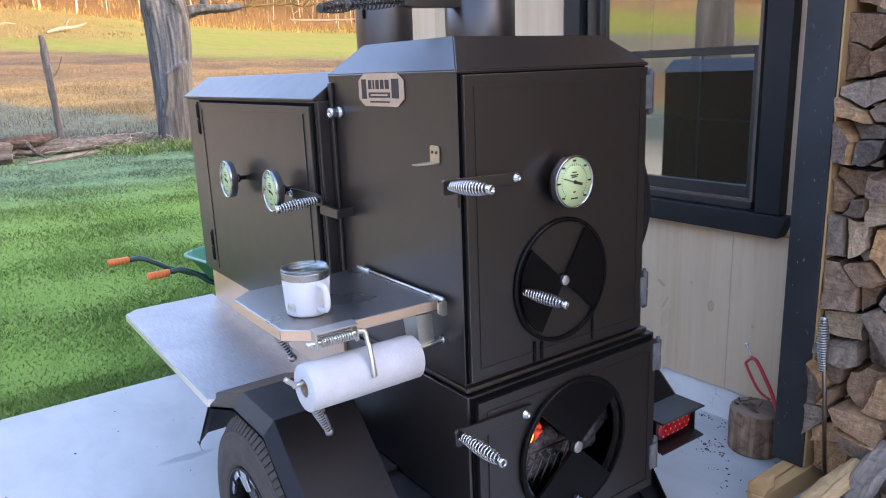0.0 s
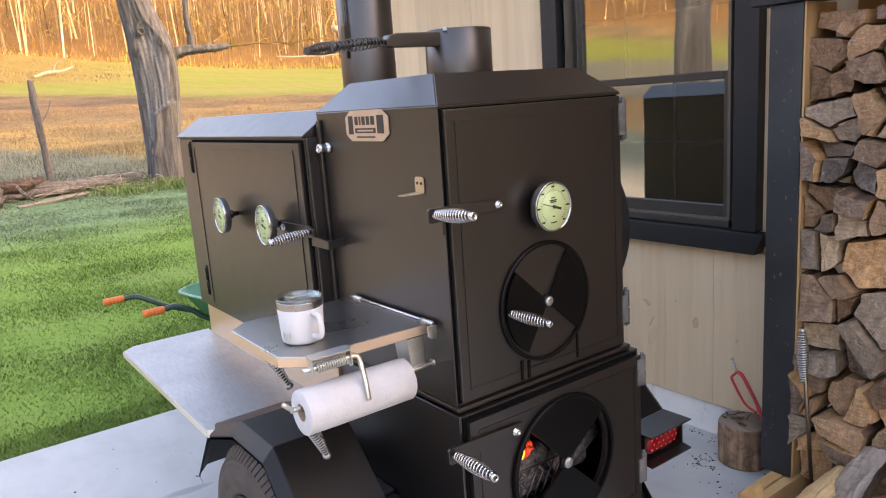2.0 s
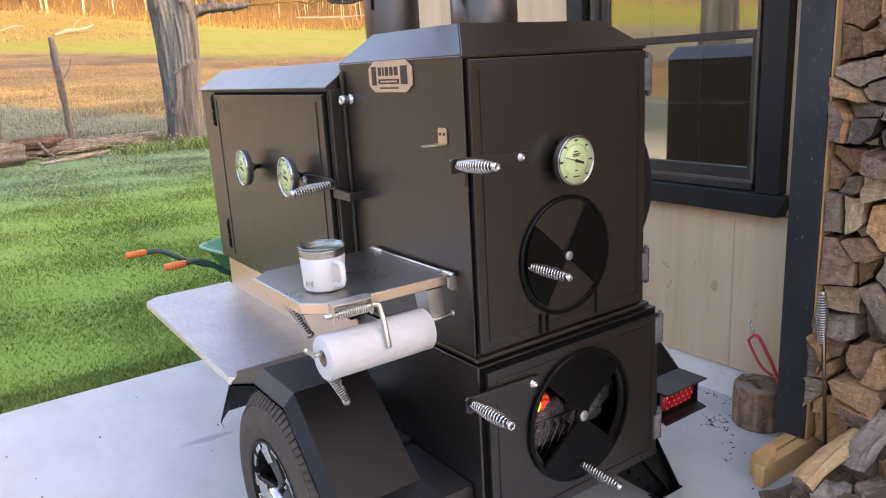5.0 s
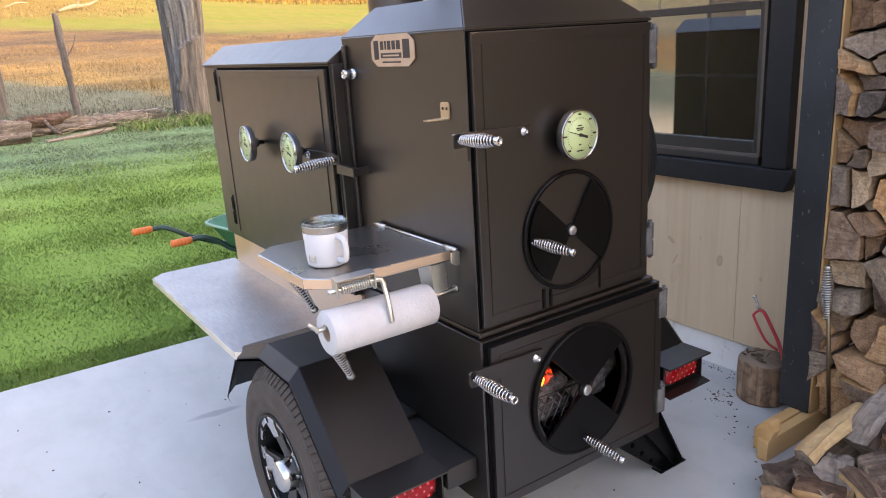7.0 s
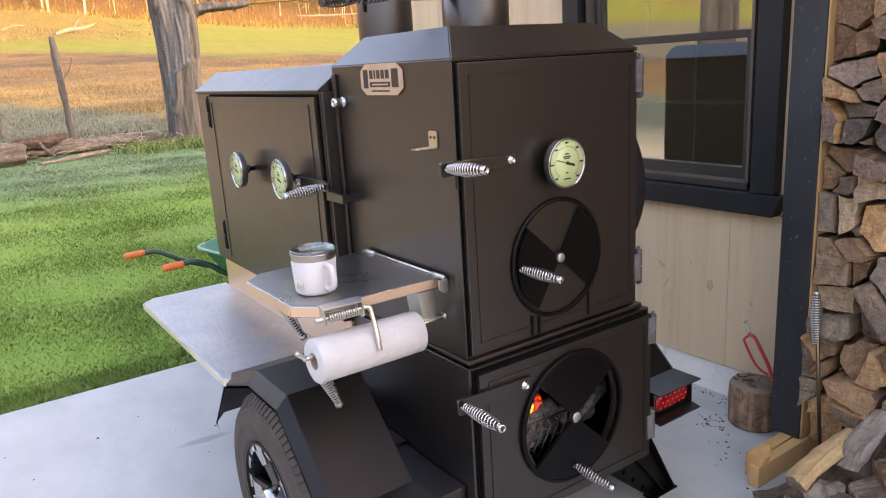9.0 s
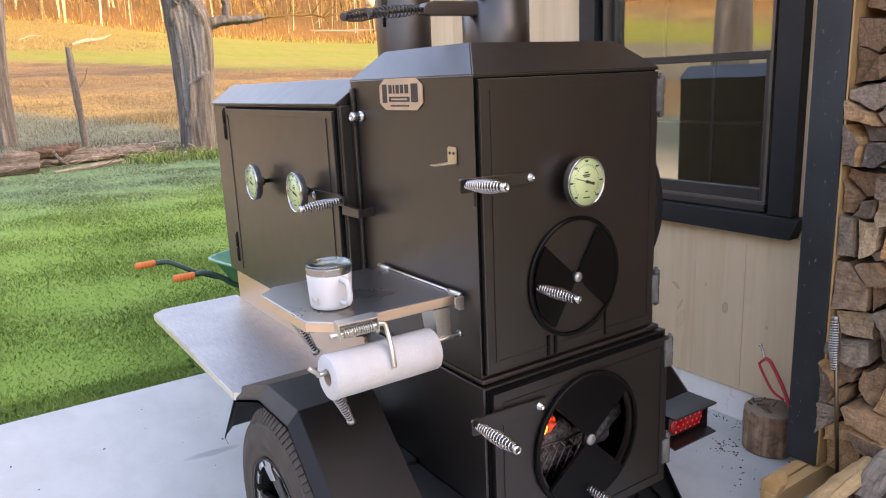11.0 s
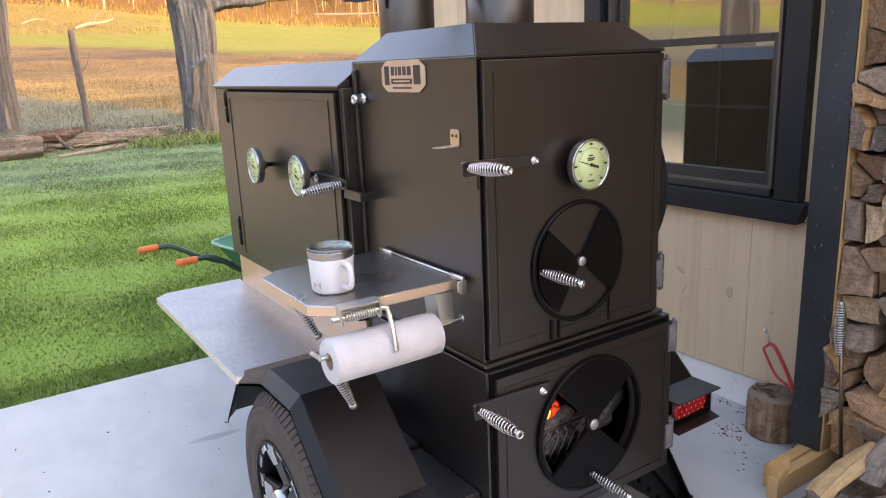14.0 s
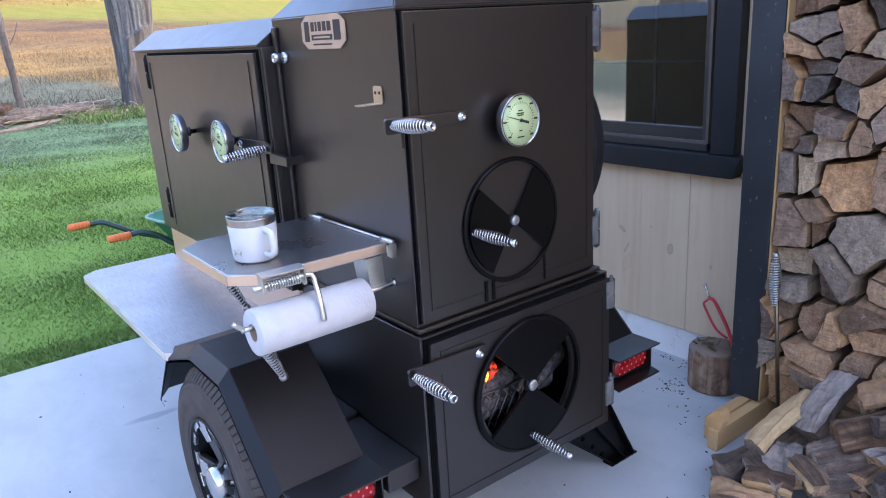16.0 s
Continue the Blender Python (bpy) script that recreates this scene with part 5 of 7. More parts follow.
part("hinge_rod", bm, ZINC, fold, "steel hinge rod")
bm = B()
slab(bm, [(-0.036, 0.0515, 0.980), (-0.010, 0.0515, 0.980), (-0.010, 0.0515, 0.946), (-0.024, 0.0515, 0.946), (-0.036, 0.0515, 0.955)], (0, -1, 0), 0.005, 0.001)
part("hinge_plate", bm, ZINC, fold)
bm = B()
slab(bm, [(-0.075, 0.085, 0.9475), (-0.028, 0.085, 0.9475), (-0.024, 0.085, 0.868), (-0.064, 0.085, 0.862)], (0, 1, 0), 0.004, 0.001)
slab(bm, [(-0.075, 0.0895, 0.9475), (-0.075, 0.145, 0.9475), (-0.064, 0.145, 0.862), (-0.064, 0.0895, 0.862)], (1, 0, 0), 0.004, 0.001)
box(bm, -0.30, -0.02, 0.20, 0.24, 0.925, 0.9475, 0.002)
part("shelf_brace", bm, ZINC, fold)
spring_handle(fold, (-0.303, 0.413, 0.902), (-0.249, 0.410, 0.787), 0.0165, 0.0075, 13, 0.0020, STAIN, True)
spring_handle(fold, (-0.312, 0.170, 0.780), (-0.273, 0.174, 0.683), 0.0170, 0.0075, 12, 0.0020, STAIN, True)

# paper towel holder
bm = B()
slab(bm, [(-0.347, 0.046, 0.982), (-0.247, 0.046, 0.982), (-0.247, 0.071, 0.987), (-0.347, 0.071, 0.987)], (0, 0, -1), 0.004, 0.001)
slab(bm, [(-0.347, 0.046, 0.981), (-0.347, 0.071, 0.986), (-0.347, 0.066, 0.946), (-0.347, 0.052, 0.940), (-0.347, 0.042, 0.946)], (1, 0, 0), 0.004, 0.001)
slab(bm, [(-0.251, 0.046, 0.981), (-0.251, 0.071, 0.986), (-0.251, 0.066, 0.946), (-0.251, 0.052, 0.940), (-0.251, 0.042, 0.946)], (1, 0, 0), 0.004, 0.001)
holder = part("towel_holder", bm, ZINC, trailer, "zinc-plated spring clamp holding a paper towel rod")
bm = B()
n = 13 * 12
sweep(bm, [Vector((-0.334 + 0.076 * i / n, 0.056 + 0.011 * math.cos(2 * math.pi * 13 * i / n), 0.958 + 0.011 * math.sin(2 * math.pi * 13 * i / n))) for i in range(n + 1)], 0.0020, 6)
part("clamp_spring", bm, ZINC, holder)
bm = B()
sweep(bm, smooth_path([(-0.364, 0.056, 0.958), (-0.312, 0.056, 0.958), (-0.257, 0.056, 0.960), (-0.230, 0.054, 0.958), (-0.226, 0.046, 0.936), (-0.228, 0.028, 0.895), (-0.229, 0.019, 0.862)], 6), 0.006, 10)
part("bent_arm", bm, ZINC, holder)
bm = B()
sweep(bm, smooth_path([(0.000, 0.086, 0.872), (-0.08, 0.082, 0.869), (-0.365, 0.080, 0.868), (-0.388, 0.080, 0.871), (-0.408, 0.082, 0.888)], 6), 0.0058, 10)
lathe(bm, (0.0, 0.086, 0.872), (-1, 0, 0), [(0, 0), (0, 0.010), (0.004, 0.010), (0.004, 0)], 14)
part("towel_rod", bm, ZINC, holder)


# ---- wheels, fenders, lights ----
def wheel_at(xo, y, z, side, r=0.318, w=0.205, name="wheel", lugs=True, rubber=RUBBER):
    """A trailer wheel; xo: the outer face; side -1 faces -x."""
    ax = Vector((side, 0, 0))
    o = Vector((xo, y, z)) - ax * w
    g = B()
    rr = r * 0.57
    lathe(g, o, ax, [(0.012, rr), (0.0, rr + 0.02), (0.004, r * 0.84), (0.022, r * 0.93), (0.045, r * 0.975), (0.060, r * 0.97), (0.066, r * 0.97), (0.071, r * 0.98), (0.098, r * 0.985), (0.103, r * 0.97),
                     (0.109, r * 0.97), (0.114, r * 0.985), (w - 0.071, r * 0.98), (w - 0.066, r * 0.97), (w - 0.060, r * 0.97), (w - 0.045, r * 0.965), (w - 0.030, r * 0.935), (w - 0.016, r * 0.895), (w - 0.008, r * 0.860), (w - 0.0045, r * 0.853), (w - 0.0055, r * 0.845), (w - 0.001, r * 0.80),
                     (w + 0.001, r * 0.75), (w - 0.001, r * 0.70), (w - 0.005, r * 0.665), (w - 0.003, r * 0.655), (w - 0.006, r * 0.62), (w - 0.003, r * 0.605), (w - 0.012, rr)], 80)
    wh = part(name, g, rubber, trailer, "black rubber trailer tyre on a machined wheel")
    d, u, v = frame_of(ax)
    g = B()
    for i in range(82 if lugs else 0):
        a = 2 * math.pi * i / 82
        c, s = math.cos(a), math.sin(a)
        rad, tan = u * c + v * s, u * -s + v * c
        for h0, r0, h1, r1, skew in ((w - 0.056, 0.975, w - 0.034, 0.958, 0.002), (w - 0.034, 0.940, w - 0.010, 0.868, 0.0), (0.056, 0.975, 0.014, 0.93, 0.0), (w * 0.5 + 0.012 + 0.010 * (i % 2), 0.98, w - 0.068, 0.978, 0.004), (0.07, 0.978, w * 0.5 - 0.012 - 0.010 * (i % 2), 0.98, -0.004)):
            half = 0.0082
            ps = [o + rad * (r * r0) + ax * h0 - tan * half, o + rad * (r * r1) + ax * h1 + tan * (skew - half), o + rad * (r * r1) + ax * h1 + tan * (skew + half), o + rad * (r * r0) + ax * h0 + tan * half]
            slab(g, ps, rad, r * 0.026)
    if lugs:
        tagged(part("tread", g, rubber, wh), kind="stuff")
    g = B()
    lathe(g, o, ax, [(w * 0.3, 0), (w * 0.3, rr * 0.92), (w - 0.03, rr * 0.93), (w - 0.012, rr), (w - 0.004, rr), (w - 0.004, rr * 0.965), (w - 0.022, rr * 0.90), (w * 0.45, rr * 0.86), (w * 0.36, 0.0)], 48)
    part("rim", g, VENT, wh, "black rim barrel")

    def arc(r0, r1, a0, a1, h, n=5):
        pts = [(r1, a0 + (a1 - a0) * k / n) for k in range(n + 1)] + [(r0, a1 - (a1 - a0) * k / n) for k in range(n + 1)]
        return [o + ax * h + (u * math.cos(q) + v * math.sin(q)) * p for p, q in pts]
    for i in range(15):
        a = 2 * math.pi * i / 15
        g = B()
        slab(g, arc(rr * 0.86, rr * 0.955, a - 0.13, a + 0.13, w - 0.022), ax, 0.013, 0.002)
        part("rim_block", g, CHROME, wh, "machined aluminium block of the rim")
    for i in range(5):
        a = 2 * math.pi * (i + 0.15) / 5
        rad, tan = u * math.cos(a) + v * math.sin(a), u * -math.sin(a) + v * math.cos(a)
        g = B()
        ps = [o + ax * (w - 0.052) + rad * 0.040 - tan * 0.021, o + ax * (w - 0.052) + rad * 0.040 + tan * 0.021, o + ax * (w - 0.036) + rad * rr * 0.88 + tan * 0.036, o + ax * (w - 0.036) + rad * rr * 0.88 - tan * 0.036]
        slab(g, ps, ax, 0.016, 0.003)
        sp = part("spoke", g, IRON, wh, "dark grey wheel spoke")
        g = B()
        ps = [o + ax * (w - 0.0268) + rad * rr * 0.60 - tan * 0.020, o + ax * (w - 0.0268) + rad * rr * 0.60 + tan * 0.020, o + ax * (w - 0.0195) + rad * rr * 0.86 + tan * 0.027, o + ax * (w - 0.0195) + rad * rr * 0.86 - tan * 0.027]
        slab(g, ps, ax, 0.006, 0.002)
        part("spoke_face", g, CHROME, sp, "machined aluminium face of the spoke")
    g = B()
    lathe(g, o, ax, [(w - 0.012, rr * 0.955), (w - 0.008, rr * 0.965), (w - 0.006, rr * 0.978), (w - 0.006, rr * 0.990), (w - 0.010, rr * 0.990), (w - 0.012, rr * 0.955)], 48)
    part("rim_lip", g, CHROME, wh)
    g = B()
    lathe(g, o, ax, [(w - 0.06, 0), (w - 0.06, 0.052), (w - 0.012, 0.047), (w + 0.004, 0.044), (w + 0.009, 0.036), (w + 0.010, 0.0)], 32)
    part("hub_cap", g, CHROME, wh, "chrome hub cap")
    for i in range(5):
        a = 2 * math.pi * (i + 0.65) / 5
        rad = u * math.cos(a) + v * math.sin(a)
        g = B()
        lathe(g, o + ax * (w - 0.06) + rad * 0.058, ax, [(0, 0), (0, 0.011), (0.018, 0.010), (0.022, 0.006), (0.022, 0)], 12)
        part("lug_nut", g, CHROME, wh)
    return wh


WY, WZ = 0.430, 0.320
MID = 0.317
wheel_at(-0.402, WY, WZ, -1)
wheel_at(2 * MID + 0.275, WY + 0.10, WZ, 1)
wheel_at(0.930, 0.520, 1.062, 1, 0.345, 0.20, "spare_wheel", False, TYRE)
bm = B()
box(bm, 0.60, 0.76, 0.47, 0.59, 1.02, 1.13, 0.004)
part("spare_bracket", bm, STEEL, trailer)


def fender(side):
    """A folded octagonal fender with a bevelled outer edge; side -1 or 1."""
    def X(x):
        return x if side < 0 else 2 * MID - 0.058 - (x + 0.026 if x < -0.3 else x)
    prof = [(0.080, 0.455), (0.318, 0.682), (0.530, 0.682), (0.760, 0.600), (0.918, 0.405)]
    c = Vector((0, WY, WZ - 0.05))
    g = B()
    rows = []
    for k, (y, z) in enumerate(prof):
        dirv = (Vector((0, y, z)) - c).normalized()
        out = Vector((0, y, z - 0.031))
        rows.append([Vector((X(-0.134), y, z)), Vector((X(-0.352), y, z)), Vector((X(-0.383), out.y, out.z)), Vector((X(-0.383), out.y, out.z)) - dirv * 0.010])
    outer = [[g.verts.new(p) for p in r] for r in rows]
    inner = [[g.verts.new(p - (Vector((0, p.y, p.z)) - c).normalized() * 0.004) for p in r] for r in rows]
    for lay, fl in ((outer, 0), (inner, 1)):
        for a, b2 in zip(lay, lay[1:]):
            for i in range(3):
                f = (a[i], a[i + 1], b2[i + 1], b2[i])
                g.faces.new(f if not fl else f[::-1])
    n = len(prof)
    for i in range(3):
        g.faces.new((outer[0][i], outer[0][i + 1], inner[0][i + 1], inner[0][i]))
        g.faces.new((outer[n - 1][i], outer[n - 1][i + 1], inner[n - 1][i + 1], inner[n - 1][i]))
    for k in range(n - 1):
        for i in (0, 3):
            g.faces.new((outer[k][i], outer[k + 1][i], inner[k + 1][i], inner[k][i]))
    bmesh.ops.recalc_face_normals(g, faces=g.faces[:])
    es = [e for e in g.edges if len(e.link_faces) == 2 and e.calc_face_angle(0) > 0.3]
    bmesh.ops.bevel(g, geom=es, offset=0.0012, segments=2, affect="EDGES")
    fe = part("fender", g, FENDER, trailer, "folded black steel wheel fender")
    # lamp box
    g = B()
    x0, x1 = sorted((X(-0.352), X(-0.134)))
    box(g, x0 - 0.004, x1 + 0.004, -0.030, 0.078, 0.452, 0.457, 0.0015)
    box(g, x0, x0 + 0.004, 0.0, 0.078, 0.365, 0.4515)
    box(g, x1 - 0.004, x1, 0.0, 0.078, 0.365, 0.4515)
    box(g, x0 + 0.0045, x1 - 0.0045, 0.030, 0.036, 0.365, 0.4515)
    slab(g, [(x0 - 0.004, 0.0, 0.364), (x1 + 0.004, 0.0, 0.364), (x1 + 0.004, -0.03, 0.358), (x0 - 0.004, -0.03, 0.358)], (0, 0, -1), 0.004)
    box(g, x0, x1, 0.0, 0.078, 0.3595, 0.364)
    lamp = part("lamp_box", g, STEEL, trailer)
    # oval lens
    def oval(g, cx, cz, a, b2, y0, dome):
        N = 40
        rings = []
        for s, yy in ((1.0, y0), (1.0, y0 - dome * 0.5), (0.93, y0 - dome), (0.6, y0 - dome * 1.25)):
            pts = []
            for i in range(N):
                t_ = 2 * math.pi * i / N
                cx_, cz_ = math.cos(t_), math.sin(t_)
                ex = (a - b2) * (1 if cx_ > 0 else -1) * min(1.0, abs(cx_) * 6)
                pts.append(g.verts.new((cx + ex * s + b2 * cx_ * s, yy, cz + b2 * cz_ * s)))
            rings.append(pts)
        for p, q in zip(rings, rings[1:]):
            for i in range(N):
                j = (i + 1) % N
                g.faces.new((p[i], p[j], q[j], q[i]))
        g.faces.new(rings[-1])
        bmesh.ops.recalc_face_normals(g, faces=g.faces[:])
        for f in g.faces:
            f.smooth = True
    cx = (x0 + x1) / 2 + (0.012 if side < 0 else 0.001)
    g = B()
    oval(g, cx, 0.408, 0.088, 0.036, 0.029, 0.020)
    part("rubber_grommet", g, RUBBER, lamp)
    g = B()
    oval(g, cx, 0.408, 0.080, 0.028, 0.012, 0.010)
    lens = part("tail_lens", g, LED_RED, lamp, "red oval LED tail light")
    g = B()
    for r_ in range(3):
        for i in range(6):
            lathe(g, (cx - 0.060 + i * 0.0225 + (0.010 if r_ % 2 else 0), 0.001, 0.391 + r_ * 0.017), (0, -1, 0), [(0, 0), (0, 0.0045), (0.0016, 0.003), (0.002, 0)], 10)
    part("reflector_dots", g, LED_DOT, lens)
    if side < 0:
        g = B()
        lathe(g, (x0 - 0.001, 0.030, 0.408), (-1, 0, 0), [(0, 0), (0, 0.019), (0.006, 0.017), (0.008, 0.0)], 24)
        part("marker_light", g, LED_RED, lamp, "small round red marker light")
    # frame stub
    g = B()
    xa, xb = sorted((X(-0.112), X(-0.016)))
    box(g, xa, xb, 0.012, 0.30, 0.368, 0.428, 0.004)
    box(g, xa - (0.025 if side < 0 else 0), xb + (0 if side < 0 else 0.025), 0.30, 1.8, 0.36, 0.44, 0.004)
    part("frame_rail", g, STEEL, trailer)
    return fe


fender(-1)
fender(1)
bm = B()
cyl(bm, (-0.22, WY, WZ), (2 * MID + 0.16, WY, WZ), 0.03, 16)
part("axle", bm, STEEL, trailer)
for ya, yb in ((0.9, 0.98), (1.70, 1.78)):
    bm = B()
    box(bm, 0.02, 2 * MID - 0.08, ya, yb, 0.36, 0.44, 0.003)
    part("cross_member", bm, STEEL, trailer)
# stabiliser leg: a tapered channel dropped at a slant
bm = B()
slab(bm, [(0.470, 0.100, 0.284), (0.772, 0.100, 0.284), (0.925, 0.100, 0.006), (0.806, 0.100, 0.006)], (0, 1, 0), 0.005, 0.001)
leg = part("stabiliser_leg", bm, VENT, trailer, "black steel drop-down stabiliser leg")
for xa, xb, w_ in ((0.470, 0.806, 0.007), (0.765, 0.918, 0.007), (0.640, 0.872, 0.006)):
    bm = B()
    slab(bm, [(xa, 0.0995, 0.284), (xa + w_, 0.0995, 0.284), (xb + w_, 0.0995, 0.006), (xb, 0.0995, 0.006)], (0, -1, 0), 0.024, 0.001)
    part("flange", bm, VENT, leg)
bm = B()
box(bm, 0.800, 0.932, 0.070, 0.112, 0.0, 0.0055, 0.001)
part("foot_plate", bm, VENT, leg)
# black discs in place of the holes' shaded insides
for k in range(5):
    bm = B()
    lathe(bm, (0.590 + 0.048 * k, 0.0998, 0.240 - 0.0484 * k), (0, -1, 0), [(0, 0), (0, 0.009), (0.002, 0.009), (0.002, 0)], 12)
    part("pin_hole", bm, GAP, leg)

# ---- things on the smoker ----
mug = thing("mug", (-0.290, 0.198, 0.981), "white steel travel mug with handle and clear lid", "mug")
mo = Vector((-0.290, 0.198, 0.9812))
bm = B()
lathe(bm, mo, (0, 0, 1), [(0, 0), (0, 0.0440), (0.0031, 0.0479), (0.0103, 0.0495), (0.0807, 0.0534), (0.0817, 0.0528)], 48)
part("body", bm, MUG_WHITE, mug)
bm = B()
lathe(bm, mo, (0, 0, 1), [(0.0817, 0.0526), (0.0972, 0.0541), (0.0993, 0.0537), (0.0993, 0.0512), (0.0827, 0.0495)], 48)
part("steel_rim", bm, STAIN, mug, "bare steel rim")
bm = B()
lathe(bm, mo, (0, 0, 1), [(0.0967, 0), (0.0967, 0.0506), (0.1003, 0.0517), (0.1003, 0.0550), (0.1050, 0.0556), (0.1065, 0.0539), (0.1065, 0.0473), (0.1013, 0.0451), (0.1013, 0)], 48)
# dark disc that makes the inside look dark through the lid
g = B()
lathe(g, mo, (0, 0, 1), [(0.0880, 0), (0.0880, 0.0492), (0.0900, 0.0492), (0.0902, 0)], 32)
part("drink", g, MUG_DARK, mug, "dark disc under the lid")
lid = part("lid", bm, CLEAR, mug, "clear plastic lid")
bm = B()
box(bm, mo.x - 0.0330, mo.x + 0.0330, mo.y - 0.0132, mo.y + 0.0132, mo.z + 0.1019, mo.z + 0.1096, 0.0033)
part("slider", bm, CLEAR, lid)
bm = B()
hd = Vector((0.10, -1.0, 0)).normalized()
pts = [mo + hd * r + Vector((0, 0, h * 0.94)) for r, h in ((0.0484, 0.0770), (0.0704, 0.0770), (0.0814, 0.0704), (0.0847, 0.0550), (0.0847, 0.0374), (0.0792, 0.0242), (0.0660, 0.0187), (0.0473, 0.0198))]
sweep(bm, smooth_path(pts, 5), 0.0068, 10)
part("handle", bm, MUG_WHITE, mug)
bm = B()
ld = Vector((-0.94, -0.34, 0)).normalized()
rt = Vector((0.34, -0.94, 0)).normalized()
for x0, x1, z0, z1 in ((-0.0110, 0.0110, 0.0154, 0.0165), (-0.0110, 0.0110, 0.0297, 0.0308), (-0.0110, -0.0099, 0.0165, 0.0297), (0.0099, 0.0110, 0.0165, 0.0297), (-0.0077, -0.0055, 0.0198, 0.0264), (-0.0033, 0.0000, 0.0198, 0.0264), (0.0022, 0.0077, 0.0198, 0.0264)):
    c0 = mo + ld * 0.0497
    slab(bm, [c0 + rt * x0 + Vector((0, 0, z0)), c0 + rt * x1 + Vector((0, 0, z0)), c0 + rt * x1 + Vector((0, 0, z1)), c0 + rt * x0 + Vector((0, 0, z1))], ld, 0.0011)
part("emblem", bm, ZINC, mug)

roll = thing("paper_towel_roll", (-0.217, 0.080, 0.804), "roll of white paper towels on a steel rod", "paper towels")
bm = B()
lathe(bm, (-0.368, 0.080, 0.856), (1, 0, 0), [(0, 0.0205), (0, 0.050), (0.002, 0.0520), (0.10, 0.0525), (0.20, 0.0520), (0.277, 0.0515), (0.279, 0.049), (0.279, 0.0205), (0, 0.0205)], 64)
part("paper", bm, PAPER, roll)
bm = B()
lathe(bm, (-0.3675, 0.080, 0.856), (1, 0, 0), [(0, 0.0185), (0, 0.0203), (0.278, 0.0203), (0.278, 0.0185), (0, 0.0185)], 32)
part("core", bm, CARD, roll, "brown cardboard core")

# ---- wheelbarrow on the lawn ----
barrow = thing("wheelbarrow", (0.6, 2.95, 0), "green wheelbarrow with orange handle grips on the lawn", "wheelbarrow")
bm = B()
def tub_ring(inset, z):
    """A rounded outline of the tub, its corners turned on a radius."""
    C = [Vector(p) for p in ((0.135, 2.80), (0.235, 2.30), (1.02, 2.34), (0.86, 3.26))]
    mid = sum(C, Vector((0, 0))) / 4
    C = [p + (mid - p).normalized() * inset for p in C]
    out = []
    for k in range(4):
        p, a, c = C[k], C[k - 1], C[(k + 1) % 4]
        e0, e1 = p + (a - p).normalized() * 0.085, p + (c - p).normalized() * 0.085
        for q in range(7):
            t_ = q / 6
            w_ = e0 * (1 - t_) ** 2 + p * 2 * t_ * (1 - t_) + e1 * t_ * t_
            out.append(Vector((w_.x, w_.y, z)))
    return out


rings = [tub_ring(i_, z_) for i_, z_ in ((0.0, 0.552), (0.018, 0.545), (0.15, 0.36), (0.16, 0.355))]
inner = [tub_ring(i_ + 0.006, z_ + 0.006) for i_, z_ in ((0.150, 0.358), (0.016, 0.546))]
vr = [[bm.verts.new(p) for p in r] for r in rings]
vi = [[bm.verts.new(p) for p in r] for r in inner]
for r, q in ((vr[0], vr[1]), (vr[1], vr[2]), (vr[2], vr[3]), (vi[0], vi[1]), (vi[1], vr[0])):
    for i in range(28):
        bm.faces.new((r[i], r[(i + 1) % 28], q[(i + 1) % 28], q[i]))
bm.faces.new(vr[3])
bm.faces.new(vi[0])
bmesh.ops.recalc_face_normals(bm, faces=bm.faces[:])
for f in bm.faces:
    f.smooth = len(f.verts) == 4
part("tub", bm, GREEN_TUB, barrow, "green tub")
bm = B()
rim = tub_ring(0.0, 0.553)
sweep(bm, rim + rim[:1], 0.0085, 8)
part("tub_rim", bm, GREEN_RIM, barrow, "rolled rim, pale sky reflection put into its green")
for pts, x0, y0 in (([(-0.180, 3.13, 0.500), (-0.067, 3.13, 0.498), (-0.007, 3.10, 0.502), (0.064, 3.07, 0.466), (0.157, 3.04, 0.416), (0.40, 2.98, 0.34), (0.90, 2.90, 0.30), (1.30, 2.80, 0.20)], -0.185, 3.13),
                    ([(-0.080, 2.665, 0.502), (0.034, 2.665, 0.503), (0.089, 2.650, 0.508), (0.164, 2.63, 0.472), (0.238, 2.61, 0.415), (0.42, 2.58, 0.34), (0.90, 2.62, 0.30), (1.30, 2.70, 0.20)], -0.085, 2.665)):
    g = B()
    sweep(g, smooth_path(pts, 6), 0.0150, 10)
    part("handle_tube", g, GREEN_TUBE, barrow)
    g = B()
    cyl(g, (x0, y0, 0.499), (x0 + 0.115, y0, 0.5015), 0.0200, 16, 0.005)
    for k in range(5):
        lathe(g, (x0 + 0.018 + k * 0.018, y0, 0.4995), (1, 0, 0), [(0, 0.0196), (0.003, 0.0212), (0.009, 0.0212), (0.012, 0.0196)], 16)
    part("grip", g, ORANGE, barrow, "orange ribbed grip")
for y in (2.74, 3.04):
    bm = B()
    sweep(bm, [(0.46, y - 0.12, 0.35), (0.42, y - 0.12, 0.0), (0.56, y - 0.12, -0.02), (0.66, y - 0.12, 0.34)], 0.012, 8)
    part("stand", bm, GREEN_TUBE, barrow)
bm = B()
lathe(bm, (1.35, 2.71, 0.17), (0, 1, 0), [(0, 0), (0, 0.12), (0.01, 0.19), (0.04, 0.20), (0.07, 0.19), (0.08, 0.12), (0.08, 0)], 32)
part("front_wheel", bm, RUBBER, barrow)

# ---- by the wall ----
bm = B()
